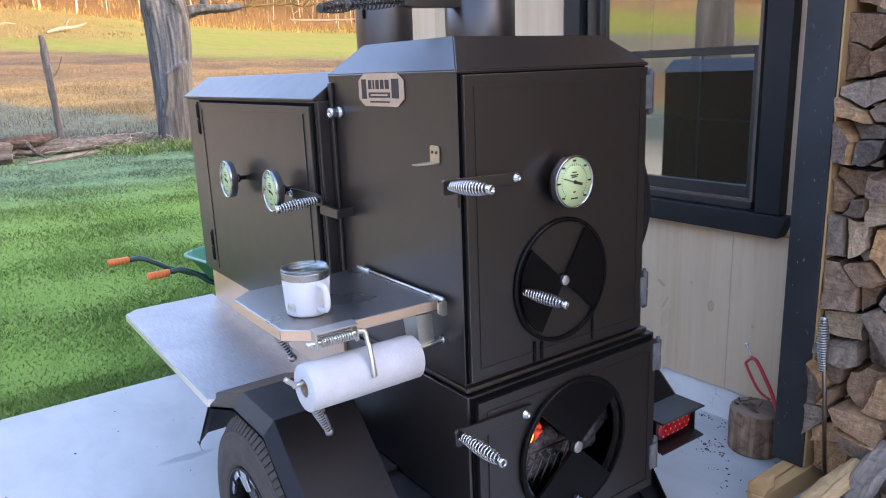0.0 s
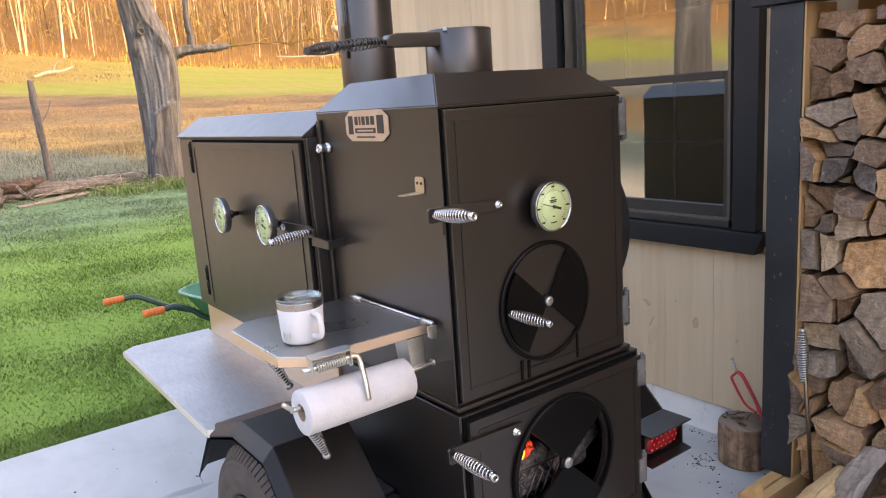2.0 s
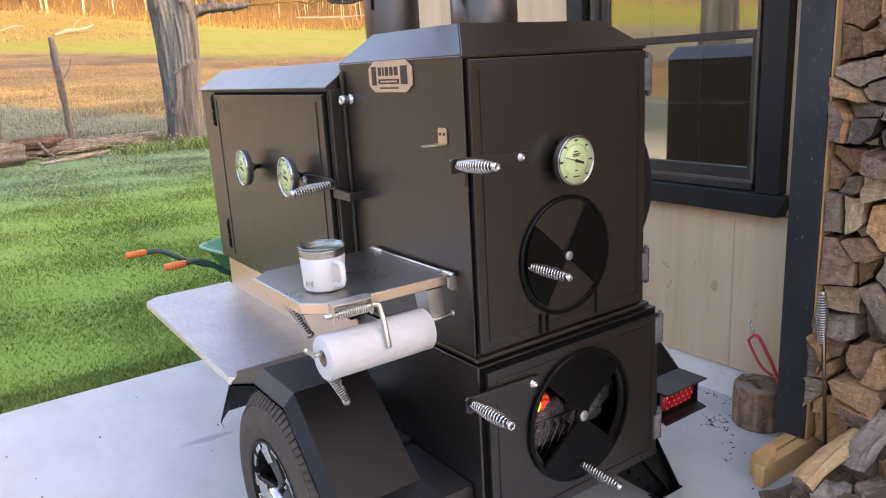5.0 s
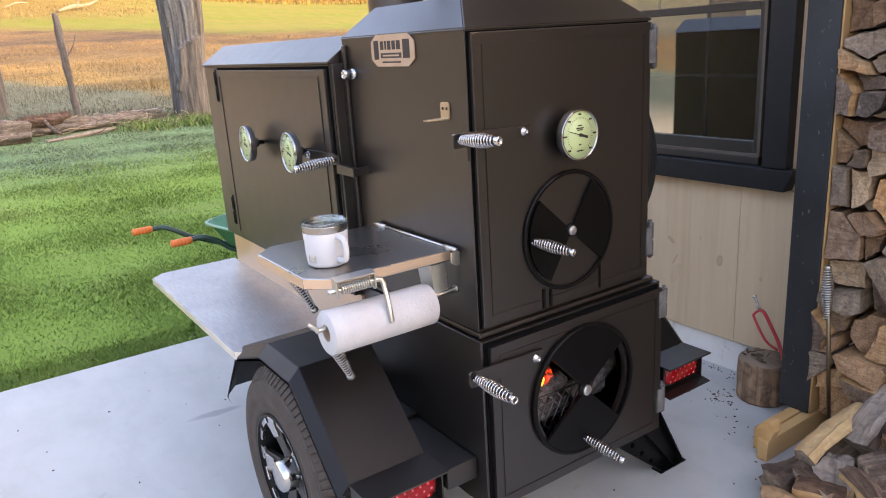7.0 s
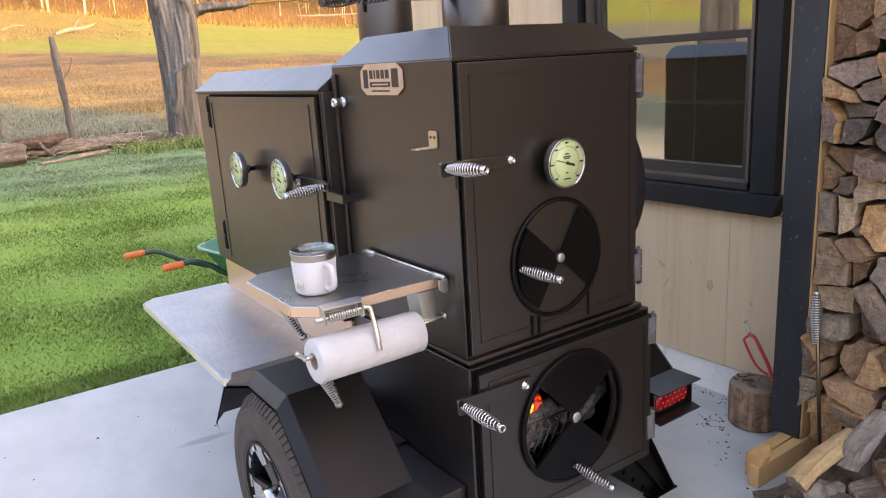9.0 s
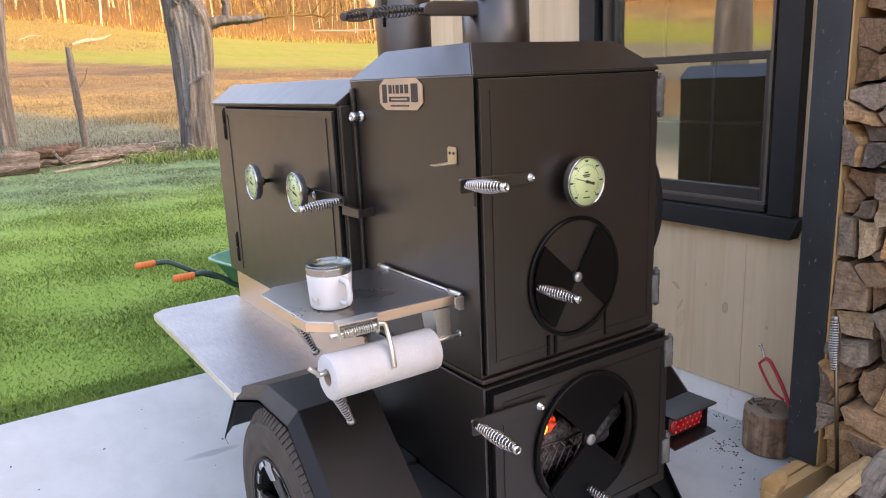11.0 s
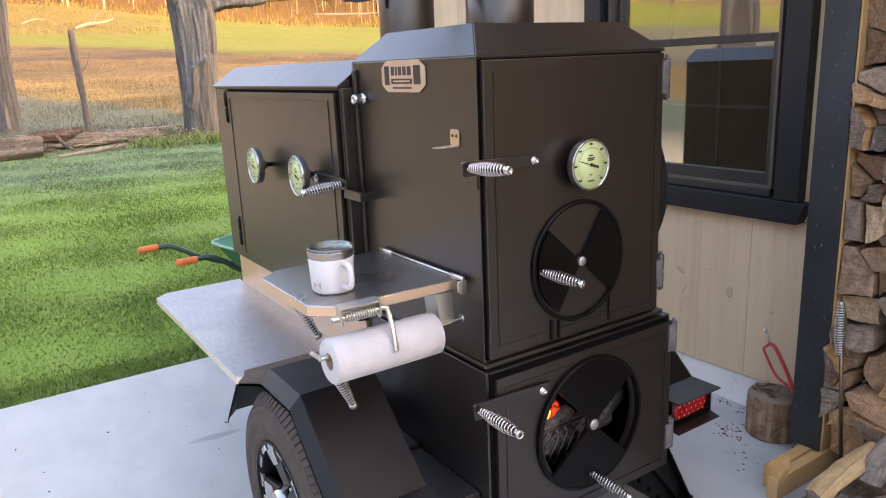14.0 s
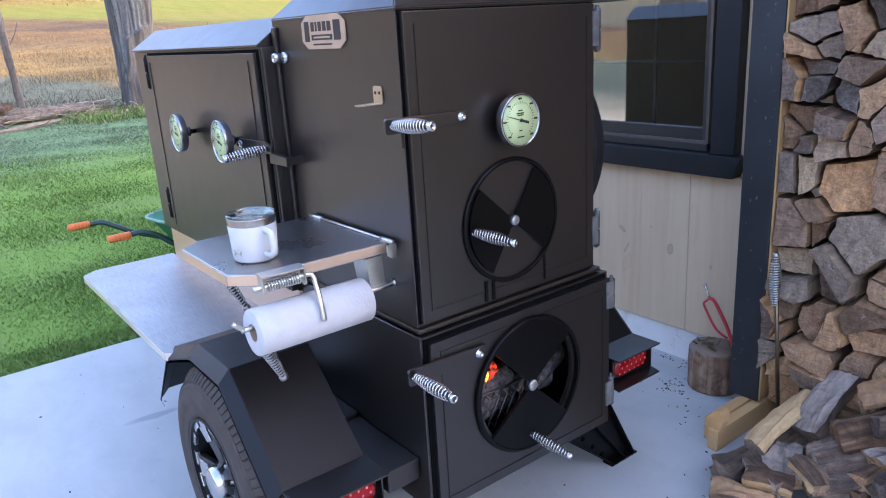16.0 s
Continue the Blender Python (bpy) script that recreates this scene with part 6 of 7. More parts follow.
lathe(bm, (1.546, 0.166, 0.0), (0, 0, 1), [(0, 0), (0, 0.096), (0.01, 0.101), (0.05, 0.098), (0.10, 0.096), (0.160, 0.097), (0.168, 0.094), (0.172, 0.0)], 48)
for v in bm.verts:
    if v.co.z > 0.001 and (v.co.xy - Vector((1.546, 0.166))).length > 0.05:
        v.co += Vector(noise.noise_vector(v.co * 9)).xyz * 0.010
for f in bm.faces:
    f.material_index = 0 if f.calc_center_median().z > 0.167 else 1
solo("stump", bm, [STUMP_TOP, STUMP], "short round of log standing as a chopping block on the patio", "stump")
bm = B()
rng = random.Random(4)
for i in range(20):
    p = Vector((1.535 + rng.uniform(-0.045, 0.035), 0.190 + rng.uniform(-0.035, 0.035), 0.173 + rng.uniform(0, 0.022)))
    q = p + Vector((rng.uniform(-0.035, 0.035), rng.uniform(-0.035, 0.035), rng.uniform(-0.004, 0.010)))
    q.z = max(q.z, 0.175)
    sweep(bm, [p, q], rng.uniform(0.0015, 0.004), 4)
solo("kindling_scraps", bm, CHIP, "small heap of bark scraps on the stump", "scraps", kind="stuff")
tongs = thing("log_tongs", (1.50, 0.1, 0.2), "red steel log tool leaning against the wall", "log tongs")
bm = B()
sweep(bm, smooth_path([(1.565, 0.212, 0.360), (1.555, 0.228, 0.342), (1.550, 0.226, 0.328), (1.540, 0.180, 0.268), (1.535, 0.150, 0.243), (1.525, 0.105, 0.232)], 5), 0.0052, 8)
part("arm", bm, RED_PAINT, tongs)
bm = B()
sweep(bm, smooth_path([(1.565, 0.212, 0.360), (1.557, 0.188, 0.356), (1.547, 0.155, 0.322), (1.533, 0.105, 0.258), (1.505, 0.06, 0.20)], 5), 0.0072, 8)
part("arm", bm, RED_PAINT, tongs)
bm = B()
sweep(bm, smooth_path([(1.56, 0.215, 0.364), (1.575, 0.236, 0.392), (1.58, 0.245, 0.40)], 4), 0.0045, 8)
lathe(bm, (1.58, 0.246, 0.400), (0.2, 0.4, 0.9), [(0, 0), (0, 0.008), (0.006, 0.009), (0.010, 0.0)], 12)
part("steel_pin", bm, CHROME, tongs)
poker = thing("fire_poker", (1.33, -0.2, 0.1), "long bronzed fire poker with a bright spring handle against the firewood", "poker")
bm = B()
sweep(bm, [(1.345, -0.158, 0.655), (1.325, -0.215, 0.13)], 0.007, 8)
part("rod", bm, ROD, poker)
spring_handle(poker, (1.340, -0.168, 0.49), (1.3455, -0.155, 0.68), 0.018, 0.009, 20, 0.0024, ZINC)

# scraps of bark on the slab
bm = B()
rng = random.Random(11)
for cx, cy, sx, n in ((1.405, 0.275, 0.030, 40), (1.2, 0.05, 0.25, 12), (-0.9, 1.3, 0.6, 16), (-0.55, 1.9, 0.5, 12), (1.30, 0.20, 0.12, 10), (1.1, -0.3, 0.3, 12), (1.62, 0.45, 0.02, 14), (1.62, 0.62, 0.03, 14), (1.60, 0.85, 0.03, 12), (1.625, 0.34, 0.02, 12), (1.33, 0.13, 0.06, 14), (1.28, -0.08, 0.05, 10)):
    for i in range(n):
        p = Vector((rng.gauss(cx, sx), rng.gauss(cy, sx), 0.002))
        if p.y > 2.4 or p.x > 1.652:
            continue
        a = rng.uniform(0, 6.28)
        L = rng.uniform(0.002, 0.010)
        sweep(bm, [p, p + Vector((math.cos(a) * L, math.sin(a) * L, rng.uniform(0, 0.003)))], rng.uniform(0.001, 0.003), 4)
solo("bark_scraps", bm, CHIP, "dark bark scraps scattered on the concrete", "scraps", kind="stuff")


# ---- firewood ----
def log_mesh(poly, length, rg, name="firewood_log", bark=None, rough=1.0):
    """A split log: outline poly in (y, z) about the heart, along x from 0; sharp sawn end, uneven split sides.
    bark: the edges of poly (by number) that carry bark."""
    g = B()
    k = len(poly)
    bark = bark or set()
    pts, onbark = [], []
    for i in range(k):
        a, b2 = Vector(poly[i]), Vector(poly[(i + 1) % k])
        n_ = max(2, int((b2 - a).length / 0.014))
        side = Vector((b2.y - a.y, a.x - b2.x)).normalized()
        bow = rg.uniform(-0.006, 0.004)
        for s_ in range(n_):
            t_ = s_ / n_
            p = a.lerp(b2, t_) + side * bow * math.sin(math.pi * t_)
            wob = 0.0022 * rough if s_ else 0.001
            pts.append(p + Vector((rg.uniform(-wob, wob), rg.uniform(-wob, wob))))
            onbark.append(i in bark)
    cen = sum(pts, Vector((0, 0))) / len(pts)
    tilt = (rg.uniform(-0.20, 0.20), rg.uniform(-0.20, 0.20))
    ph = rg.uniform(0, 50)
    rows = []
    steps = ((0.0, 0.985), (0.003, 1.0), (length * 0.12, 1.0), (length * 0.28, 1.0), (length * 0.44, 1.0), (length * 0.6, 1.0), (length * 0.76, 1.0), (length * 0.9, 0.99), (length, 0.93))
    if rough > 1.5:
        # tumbled pieces taper, twist and splinter
        taper = rg.uniform(-0.28, 0.06)
        steps = [(length * k / 14, (1 + taper * k / 14) * (0.93 if k == 0 else 1.0)) for k in range(15)]
    for x, sc in steps:
        row = []
        bend = (rough - 1) * 0.012 * math.sin(math.pi * x / length)
        for q, p in enumerate(pts):
            f = sc * (1 + rough * (0.07 * noise.noise(Vector((q * 0.5, x * 4, ph))) + 0.045 * noise.noise(Vector((q * 1.9, x * 9, ph)))) * (x > 0.01))
            by, bz = (0.5 * math.sin(ph) * bend, 0.5 * math.cos(ph) * bend) if x > 0.01 else (0, 0)
            dx = (p.x - cen.x) * tilt[0] + (p.y - cen.y) * tilt[1] + 0.0045 * noise.noise(Vector((p.x * 45, p.y * 45, ph))) if x < 0.01 else 0
            at = Vector((x + dx, cen.x + (p.x - cen.x) * f + by, cen.y + (p.y - cen.y) * f + bz))
            if rough > 1.5:
                s3 = Vector((at.x * 9 + ph, at.y * 24, at.z * 24))
                at += Vector(noise.noise_vector(s3)) * 0.010 + Vector(noise.noise_vector(s3 * 2.9)) * 0.0045
            row.append(g.verts.new(at))
        rows.append(row)
    n_ = len(pts)
    for p, q in zip(rows, rows[1:]):
        for i in range(n_):
            f = g.faces.new((p[i], p[(i + 1) % n_], q[(i + 1) % n_], q[i]))
            f.material_index = 2 if onbark[i] else 1
    last = rows[0]
    for sc in (0.75, 0.45, 0.2):
        mid = []
        for v in rows[0]:
            y_, z_ = cen.x + (v.co.y - cen.x) * sc, cen.y + (v.co.z - cen.y) * sc
            mid.append(g.verts.new(((y_ - cen.x) * tilt[0] + (z_ - cen.y) * tilt[1] + 0.0045 * noise.noise(Vector((y_ * 45, z_ * 45, ph))), y_, z_)))
        for i in range(n_):
            g.faces.new((last[(i + 1) % n_], last[i], mid[i], mid[(i + 1) % n_]))
        last = mid
    c0 = g.verts.new((0, cen.x, cen.y))
    for i in range(n_):
        g.faces.new((last[(i + 1) % n_], last[i], c0))
    g.faces.new(rows[-1])
    bmesh.ops.recalc_face_normals(g, faces=g.faces[:])
    return mesh_of(name, g, [LOG_END, LOG_SIDE, LOG_BARK])


def clip(poly, p, n):
    out = []
    for i in range(len(poly)):
        a, b2 = poly[i], poly[(i + 1) % len(poly)]
        da, db = (a - p).dot(n), (b2 - p).dot(n)
        if da <= 0:
            out.append(a)
        if da * db < 0:
            out.append(a.lerp(b2, da / (da - db)))
    return out


def tidy(poly):
    return [p for k, p in enumerate(poly) if (p - poly[k - 1]).length > 0.007]


def wedges(poly, rg):
    """Split an outline through a heart near its middle into one to four pieces."""
    c = sum(poly, Vector((0, 0))) / len(poly)
    size = max((p - c).length for p in poly)
    k = rg.choice((1, 2, 2, 3, 3, 3)) if size > 0.085 else rg.choice((1, 2))
    heart = c + Vector((rg.uniform(-0.02, 0.02), rg.uniform(-0.02, 0.02)))
    if k == 1:
        return [poly], c
    a0 = rg.uniform(0, 6.28)
    cuts = [a0 + 2 * math.pi * i / k + rg.uniform(-0.35, 0.35) for i in range(k)]
    out = []
    for i in range(k):
        a, b2 = cuts[i], cuts[(i + 1) % k] + (2 * math.pi if i == k - 1 else 0)
        na = Vector((math.sin(a), -math.cos(a)))
        nb = Vector((-math.sin(b2), math.cos(b2)))
        pc = clip(poly, heart - na * 0.002, na)
        if k > 2 and b2 - a < math.pi and len(pc) > 2:
            pc = clip(pc, heart - nb * 0.002, nb)
        out.append(pc)
    return out, heart


def stack_wood():
    """The stacked cord: rounds packed tight, most of them split through the heart into halves and wedges."""
    rg = random.Random(31)
    # south end runs on unseen, added to darken what the smoker's front reflects
    y0, y1, z0, z1 = -1.62, -0.108, 0.085, 1.66
    seeds = []
    z = z0 + 0.06
    while z < z1 + 0.06:
        y = y1 - rg.uniform(0.035, 0.075)
        while y > y0:
            seeds.append(Vector((y + rg.uniform(-0.03, 0.03), z + rg.uniform(-0.05, 0.05))))
            y -= rg.choice((0.13, 0.16, 0.19, 0.21))
        z += rg.uniform(0.138, 0.168)
    for i, s_ in enumerate(seeds):
        poly = [Vector(p) for p in ((y0, z0), (y1, z0), (y1, z1 + 0.04), (y0, z1 + 0.04))]
        for j, q in enumerate(seeds):
            if i != j and (q - s_).length < 0.5:
                d = (q - s_).normalized()
                poly = clip(poly, (s_ + q) / 2 - d * rg.uniform(0.001, 0.005), d)
        poly = tidy(poly)
        if len(poly) < 3:
            continue
        pieces, heart = wedges(poly, rg)
        for pc in pieces:
            pc = tidy(pc)
            if len(pc) < 3:
                continue
            cc = sum(pc, Vector((0, 0))) / len(pc)
            r = max((p - cc).length for p in pc)
            if r < 0.020:
                continue
            far = [p for p in pc if (p - heart).length > r * 0.9]
            if far and max(p.x for p in pc) < y1 - 0.01 and rg.random() < 0.75:
                # the bark side is rounded over
                dr = (sum(far, Vector((0, 0))) / len(far) - heart).normalized()
                reach = sum((p - heart).length for p in far) / len(far)
                for ang in (0.0, 0.4, -0.4, 0.8, -0.8, 1.2, -1.2):
                    d2 = Vector((dr.x * math.cos(ang) - dr.y * math.sin(ang), dr.x * math.sin(ang) + dr.y * math.cos(ang)))
                    pc = clip(pc, heart + d2 * reach * 0.93, d2)
                pc = tidy(pc)
                if len(pc) < 3:
                    continue
            h = min(pc, key=lambda p: (p - heart).length) if len(pieces) > 1 else cc
            edges = {k for k in range(len(pc)) if ((pc[k] + pc[(k + 1) % len(pc)]) / 2 - heart).length > r * 0.95}
            squeeze = rg.uniform(0.90, 0.965)
            me = log_mesh([(p - cc) * squeeze + cc - h for p in pc], rg.uniform(0.172, 0.192), rg, bark=edges)
            ob = new("firewood_log", me)
            ob.matrix_world = pose(1.412 + rg.uniform(-0.055, 0.030), h.x, h.y, rg.uniform(-6, 6), rg.uniform(-5, 5), rg.uniform(-7, 7))
            tagged(ob, "split firewood log with weathered sawn end, stacked", "firewood", "stacked firewood")


stack_wood()


def lay_log(p, q, r, rg, kind, spin=0.0, side=None):
    """A loose split from its sawn end p to q; kind: half, wedge, quarter or round."""
    p, q = Vector(p), Vector(q)
    if kind == "wedge":
        poly = [Vector(v) * r for v in ((-1.0, -0.45), (-0.45, -0.78), (0.35, -0.85), (1.0, -0.50), (0.55, 0.30), (0.05, 0.95), (-0.25, 0.80))]
        bark = {0, 1, 2}
    elif kind == "half":
        poly = [Vector(v) * r for v in ((-1.1, -0.45), (1.1, -0.5), (0.95, 0.15), (0.45, 0.65), (-0.3, 0.72), (-0.95, 0.2))]
        bark = {1, 2, 3, 4, 5}
    elif kind == "slab":
        poly = [Vector(v) * r for v in ((-1.05, -0.35), (-0.35, -0.70), (0.55, -0.66), (1.15, -0.20), (0.85, 0.42), (0.1, 0.62), (-0.75, 0.48))]
        bark = {0, 1, 2}
    else:
        poly = [Vector((math.cos(a), math.sin(a))) * r * rg.uniform(0.92, 1.05) for a in (0.1, 0.8, 1.5, 2.3, 3.0, 3.8, 4.5, 5.4)]
        bark = set(range(8))
    me = log_mesh(poly, (q - p).length, rg, bark=bark, rough=2.6)
    if side:
        me.materials[1] = side
    d, u, w = frame_of(q - p)
    rot = Matrix((d, -u, w)).transposed().to_4x4()
    ob = new("firewood_log", me)
    ob.matrix_world = Matrix.Translation(p) @ rot @ Matrix.Rotation(radians(spin), 4, "X")
    tagged(ob, "split firewood log tumbled at the foot of the stack", "firewood", "loose firewood")


def loose_logs():
    """Splits tumbled at the foot of the stack: the ones on top, then a bed of others under them."""
    rg = random.Random(8)
    for p, q, r, kind, spin, side in (
            ((1.070, -0.272, 0.108), (1.365, -0.305, 0.205), 0.046, "slab", 205, FRESH),
            ((1.212, -0.372, 0.148), (1.385, -0.410, 0.300), 0.056, "half", 20, GREYED),
            ((1.200, -0.464, 0.180), (1.395, -0.590, 0.215), 0.060, "round", 0, LOG_SIDE),
            ((1.112, -0.440, 0.105), (1.320, -0.560, 0.130), 0.060, "wedge", -30, GREYED),
            ((1.078, -0.405, 0.128), (1.020, -0.515, 0.105), 0.034, "slab", 15, FRESH),
            ((1.015, -0.402, 0.075), (1.175, -0.325, 0.088), 0.052, "half", 0, GREYED),
            ((1.012, -0.295, 0.100), (0.965, -0.425, 0.088), 0.034, "slab", 20, GREYED),
            ((0.945, -0.238, 0.052), (1.130, -0.262, 0.060), 0.054, "round", 0, LOG_SIDE),
            ((0.868, -0.255, 0.045), (0.930, -0.420, 0.045), 0.046, "half", 0, LOG_SIDE),
            ((0.935, -0.322, 0.105), (1.000, -0.440, 0.085), 0.034, "slab", -15, FRESH),
            ((1.055, -0.482, 0.072), (1.210, -0.570, 0.080), 0.056, "wedge", 10, LOG_SIDE),
            ((1.130, -0.560, 0.085), (1.280, -0.610, 0.095), 0.050, "wedge", 40, FRESH),
            ((1.205, -0.585, 0.135), (1.380, -0.670, 0.140), 0.058, "half", 0, GREYED),
            ((1.130, -0.305, 0.048), (1.340, -0.312, 0.060), 0.048, "half", 0, LOG_SIDE),
            ((0.950, -0.510, 0.045), (1.080, -0.620, 0.045), 0.048, "half", 0, LOG_SIDE),
            ((1.090, -0.640, 0.115), (1.260, -0.700, 0.120), 0.052, "round", 0, LOG_SIDE),
            ((1.220, -0.560, 0.255), (1.385, -0.720, 0.300), 0.050, "half", 30, LOG_SIDE),
            ((1.150, -0.700, 0.180), (1.380, -0.760, 0.220), 0.060, "wedge", 0, GREYED),
            ((1.300, -0.480, 0.290), (1.400, -0.640, 0.340), 0.046, "wedge", 60, LOG_SIDE)):
        lay_log(p, q, r, rg, kind, spin, side)
    for i in range(16):
        y = -0.40 - 0.042 * i
        x = rg.uniform(1.08, 1.16)
        lay_log((x, y, 0.046), (x + 0.25, y + rg.uniform(-0.06, 0.06), 0.050), rg.uniform(0.040, 0.048), rg, rg.choice(("half", "wedge", "round")), rg.uniform(-12, 12))
    for i in range(9):
        y = -0.78 - 0.05 * i
        x = rg.uniform(1.04, 1.2)
        lay_log((x, y, 0.125 + 0.02 * (i % 2)), (x + 0.22, y + rg.uniform(-0.1, 0.1), 0.15), rg.uniform(0.045, 0.058), rg, rg.choice(("half", "wedge")), rg.uniform(-40, 40))


loose_logs()


# ---- trees and field ----
def rough_tube(g, pts, radii, rg, seg=18, knob=0.12, fine=5):
    """A limb: a tube with an uneven, fluted skin."""
    ps = smooth_path(pts, fine)
    n_ = len(ps)
    rr = [float(np.interp(i / (n_ - 1), np.linspace(0, 1, len(radii)), radii)) for i in range(n_)]
    k0 = len(g.verts)
    sweep(g, ps, rr, seg)
    g.verts.ensure_lookup_table()
    ph = rg.uniform(0, 9)
    for i in range(k0, len(g.verts)):
        v = g.verts[i]
        ring_i, s_ = divmod(i - k0, seg)
        c = ps[min(ring_i, n_ - 1)]
        a = 2 * math.pi * s_ / seg
        f = 1 + knob * (0.35 * math.sin(a * 5 + ph + c.z * 0.4) + 0.7 * noise.noise(Vector((math.cos(a) * 1.2, math.sin(a) * 1.2, c.z * 0.7 + ph))) + 0.45 * noise.noise(Vector((math.cos(a) * 6, math.sin(a) * 6, c.z * 1.6 + ph))))
        v.co = c + (v.co - c) * f


def gnarl(g, amp, freq, squeeze=(1, 1, 1)):
    """Breaks a smooth skin up into cracks, lumps and torn fibres."""
    for v in g.verts:
        q = Vector((v.co.x * squeeze[0], v.co.y * squeeze[1], v.co.z * squeeze[2])) * freq
        v.co += Vector(noise.noise_vector(q)) * amp + Vector(noise.noise_vector(q * 2.9)) * (amp * 0.55)


def old_tree(name, base, label, pts, radii, limbs, seed, mat=BARK, seg=26):
    rg = random.Random(seed)
    tr = thing(name, base, label, "tree")
    g = B()
    rough_tube(g, [Vector(base) + Vector(p) for p in pts], radii, rg, seg * 4, 0.15, 34)
    part("trunk", g, mat, tr)
    for lp, lr in limbs:
        g = B()
        rough_tube(g, [Vector(base) + Vector(p) for p in lp], lr, rg, 16, 0.35, 12)
        gnarl(g, 0.03, 5.0)
        part("limb", g, mat, tr)
    return tr


big = old_tree("dead_tree", (4.17, 17, 0.0), "old grey half-barked tree trunk with a bare limb",
               [(0, 0, -0.25), (0.0, 0, 0.1), (0.03, 0, 0.9), (0.09, 0, 2.3), (0.06, 0, 3.2), (-0.20, 0, 4.3), (-0.42, 0, 6.0), (-0.5, 0, 9)], [0.50, 0.41, 0.40, 0.465, 0.50, 0.36, 0.33, 0.25],
               [([(0.35, 0, 2.95), (0.75, -0.05, 3.10), (1.25, -0.1, 3.14), (1.90, -0.1, 3.20)], [0.18, 0.125, 0.105, 0.08]),
                ([(0.95, -0.05, 3.05), (1.02, 0, 3.4), (0.98, 0, 4.0), (1.10, 0, 5.6), (0.9, 0, 7.5)], [0.09, 0.075, 0.06, 0.05, 0.03])], 3, TREEBARK)
for p, r in (((-0.24, -0.455, 3.52), 0.085), ((0.16, -0.475, 3.28), 0.07)):
    g = B()
    c = Vector((4.17, 17, 0)) + Vector(p)
    lathe(g, c, (0.1, -1, 0.1), [(-0.08, 0), (-0.08, r * 0.7), (0.0, r * 1.1), (0.025, r * 0.95), (0.02, r * 0.7), (-0.06, r * 0.4), (-0.07, 0)], 18)
    for v in g.verts:
        v.co += Vector(noise.noise_vector(v.co * 14)) * 0.02
    part("knot", g, TREEBARK, big)


def bare_scar(trunk, x0, y0):
    """Sinks a long patch of bare wood into the trunk's sunken face, with a rolled lip of bark round it."""
    me = trunk.data
    me.materials.append(DEADWOOD)
    face = math.atan2(-18.3, -5.1)
    inside = [False] * len(me.vertices)
    for v in me.vertices:
        z = v.co.z
        cx = x0 + float(np.interp(z, [0.1, 0.9, 2.3, 3.2, 4.3], [0, 0.03, 0.09, 0.06, -0.20]))
        a = math.atan2(v.co.y - y0, v.co.x - cx) - face
        a = (a + math.pi) % (2 * math.pi) - math.pi
        left = float(np.interp(z, [0.75, 1.2, 2.0, 2.9, 3.5, 3.75], [0.62, 0.85, 1.00, 0.80, 0.45, 0.0]))
        right = float(np.interp(z, [0.75, 1.2, 1.65, 1.95, 2.9, 3.5, 3.75], [-0.58, -0.42, -0.25, 0.85, 0.75, 0.35, 0.0]))
        wob = 0.10 * noise.noise(Vector((a * 2.0, z * 2.2, 3.0)))
        d = min(a + left, right - a) + wob if z > 0.7 else -1.0
        out = Vector((v.co.x - cx, v.co.y - y0, 0)).normalized()
        if d > 0:
            inside[v.index] = d + 0.14 * noise.noise(Vector((a * 5.0, z * 3.0, 2.0))) > 0.05
            groove = 0.020 * math.sin(a * 26 + 2.5 * noise.noise(Vector((a * 3, z * 0.8, 7.0)))) + 0.035 * noise.noise(Vector((a * 5, z * 1.1, 1.0)))
            v.co -= out * (min(d, 0.35) / 0.35 * 0.085 + groove * min(1.0, d / 0.2))
        elif d > -0.22:
            v.co += out * 0.045 * math.sin(math.pi * (d + 0.22) / 0.22)
    for f in me.polygons:
        if all(inside[k] for k in f.vertices):
            f.material_index = 1


bare_scar(next(o for o in big.children if o.name.startswith("trunk")), 4.17, 17)
old_tree("field_tree", (0.38, 20.5, 0.25), "grey tree trunk at the field's edge",
         [(-0.12, 0, -0.2), (-0.1, 0, 0.2), (-0.02, 0, 1.5), (0.05, 0, 2.6), (0.30, 0, 4.5), (0.6, 0, 8)], [0.36, 0.27, 0.23, 0.25, 0.20, 0.12], [], 5, TREEBARK, 20)
old_tree("yard_tree", (-5.7, 5.62, -0.05), "old grey tree trunk on the lawn",
         [(0, 0, -0.1), (0, 0, 0.4), (0.05, 0, 2), (0.0, 0, 5), (0.2, 0, 9)], [0.38, 0.29, 0.265, 0.24, 0.18], [([(0, 0, 3.4), (0.8, 0.2, 4.4), (1.6, 0.3, 6)], [0.16, 0.12, 0.07])], 6, TREEBARK, 18)


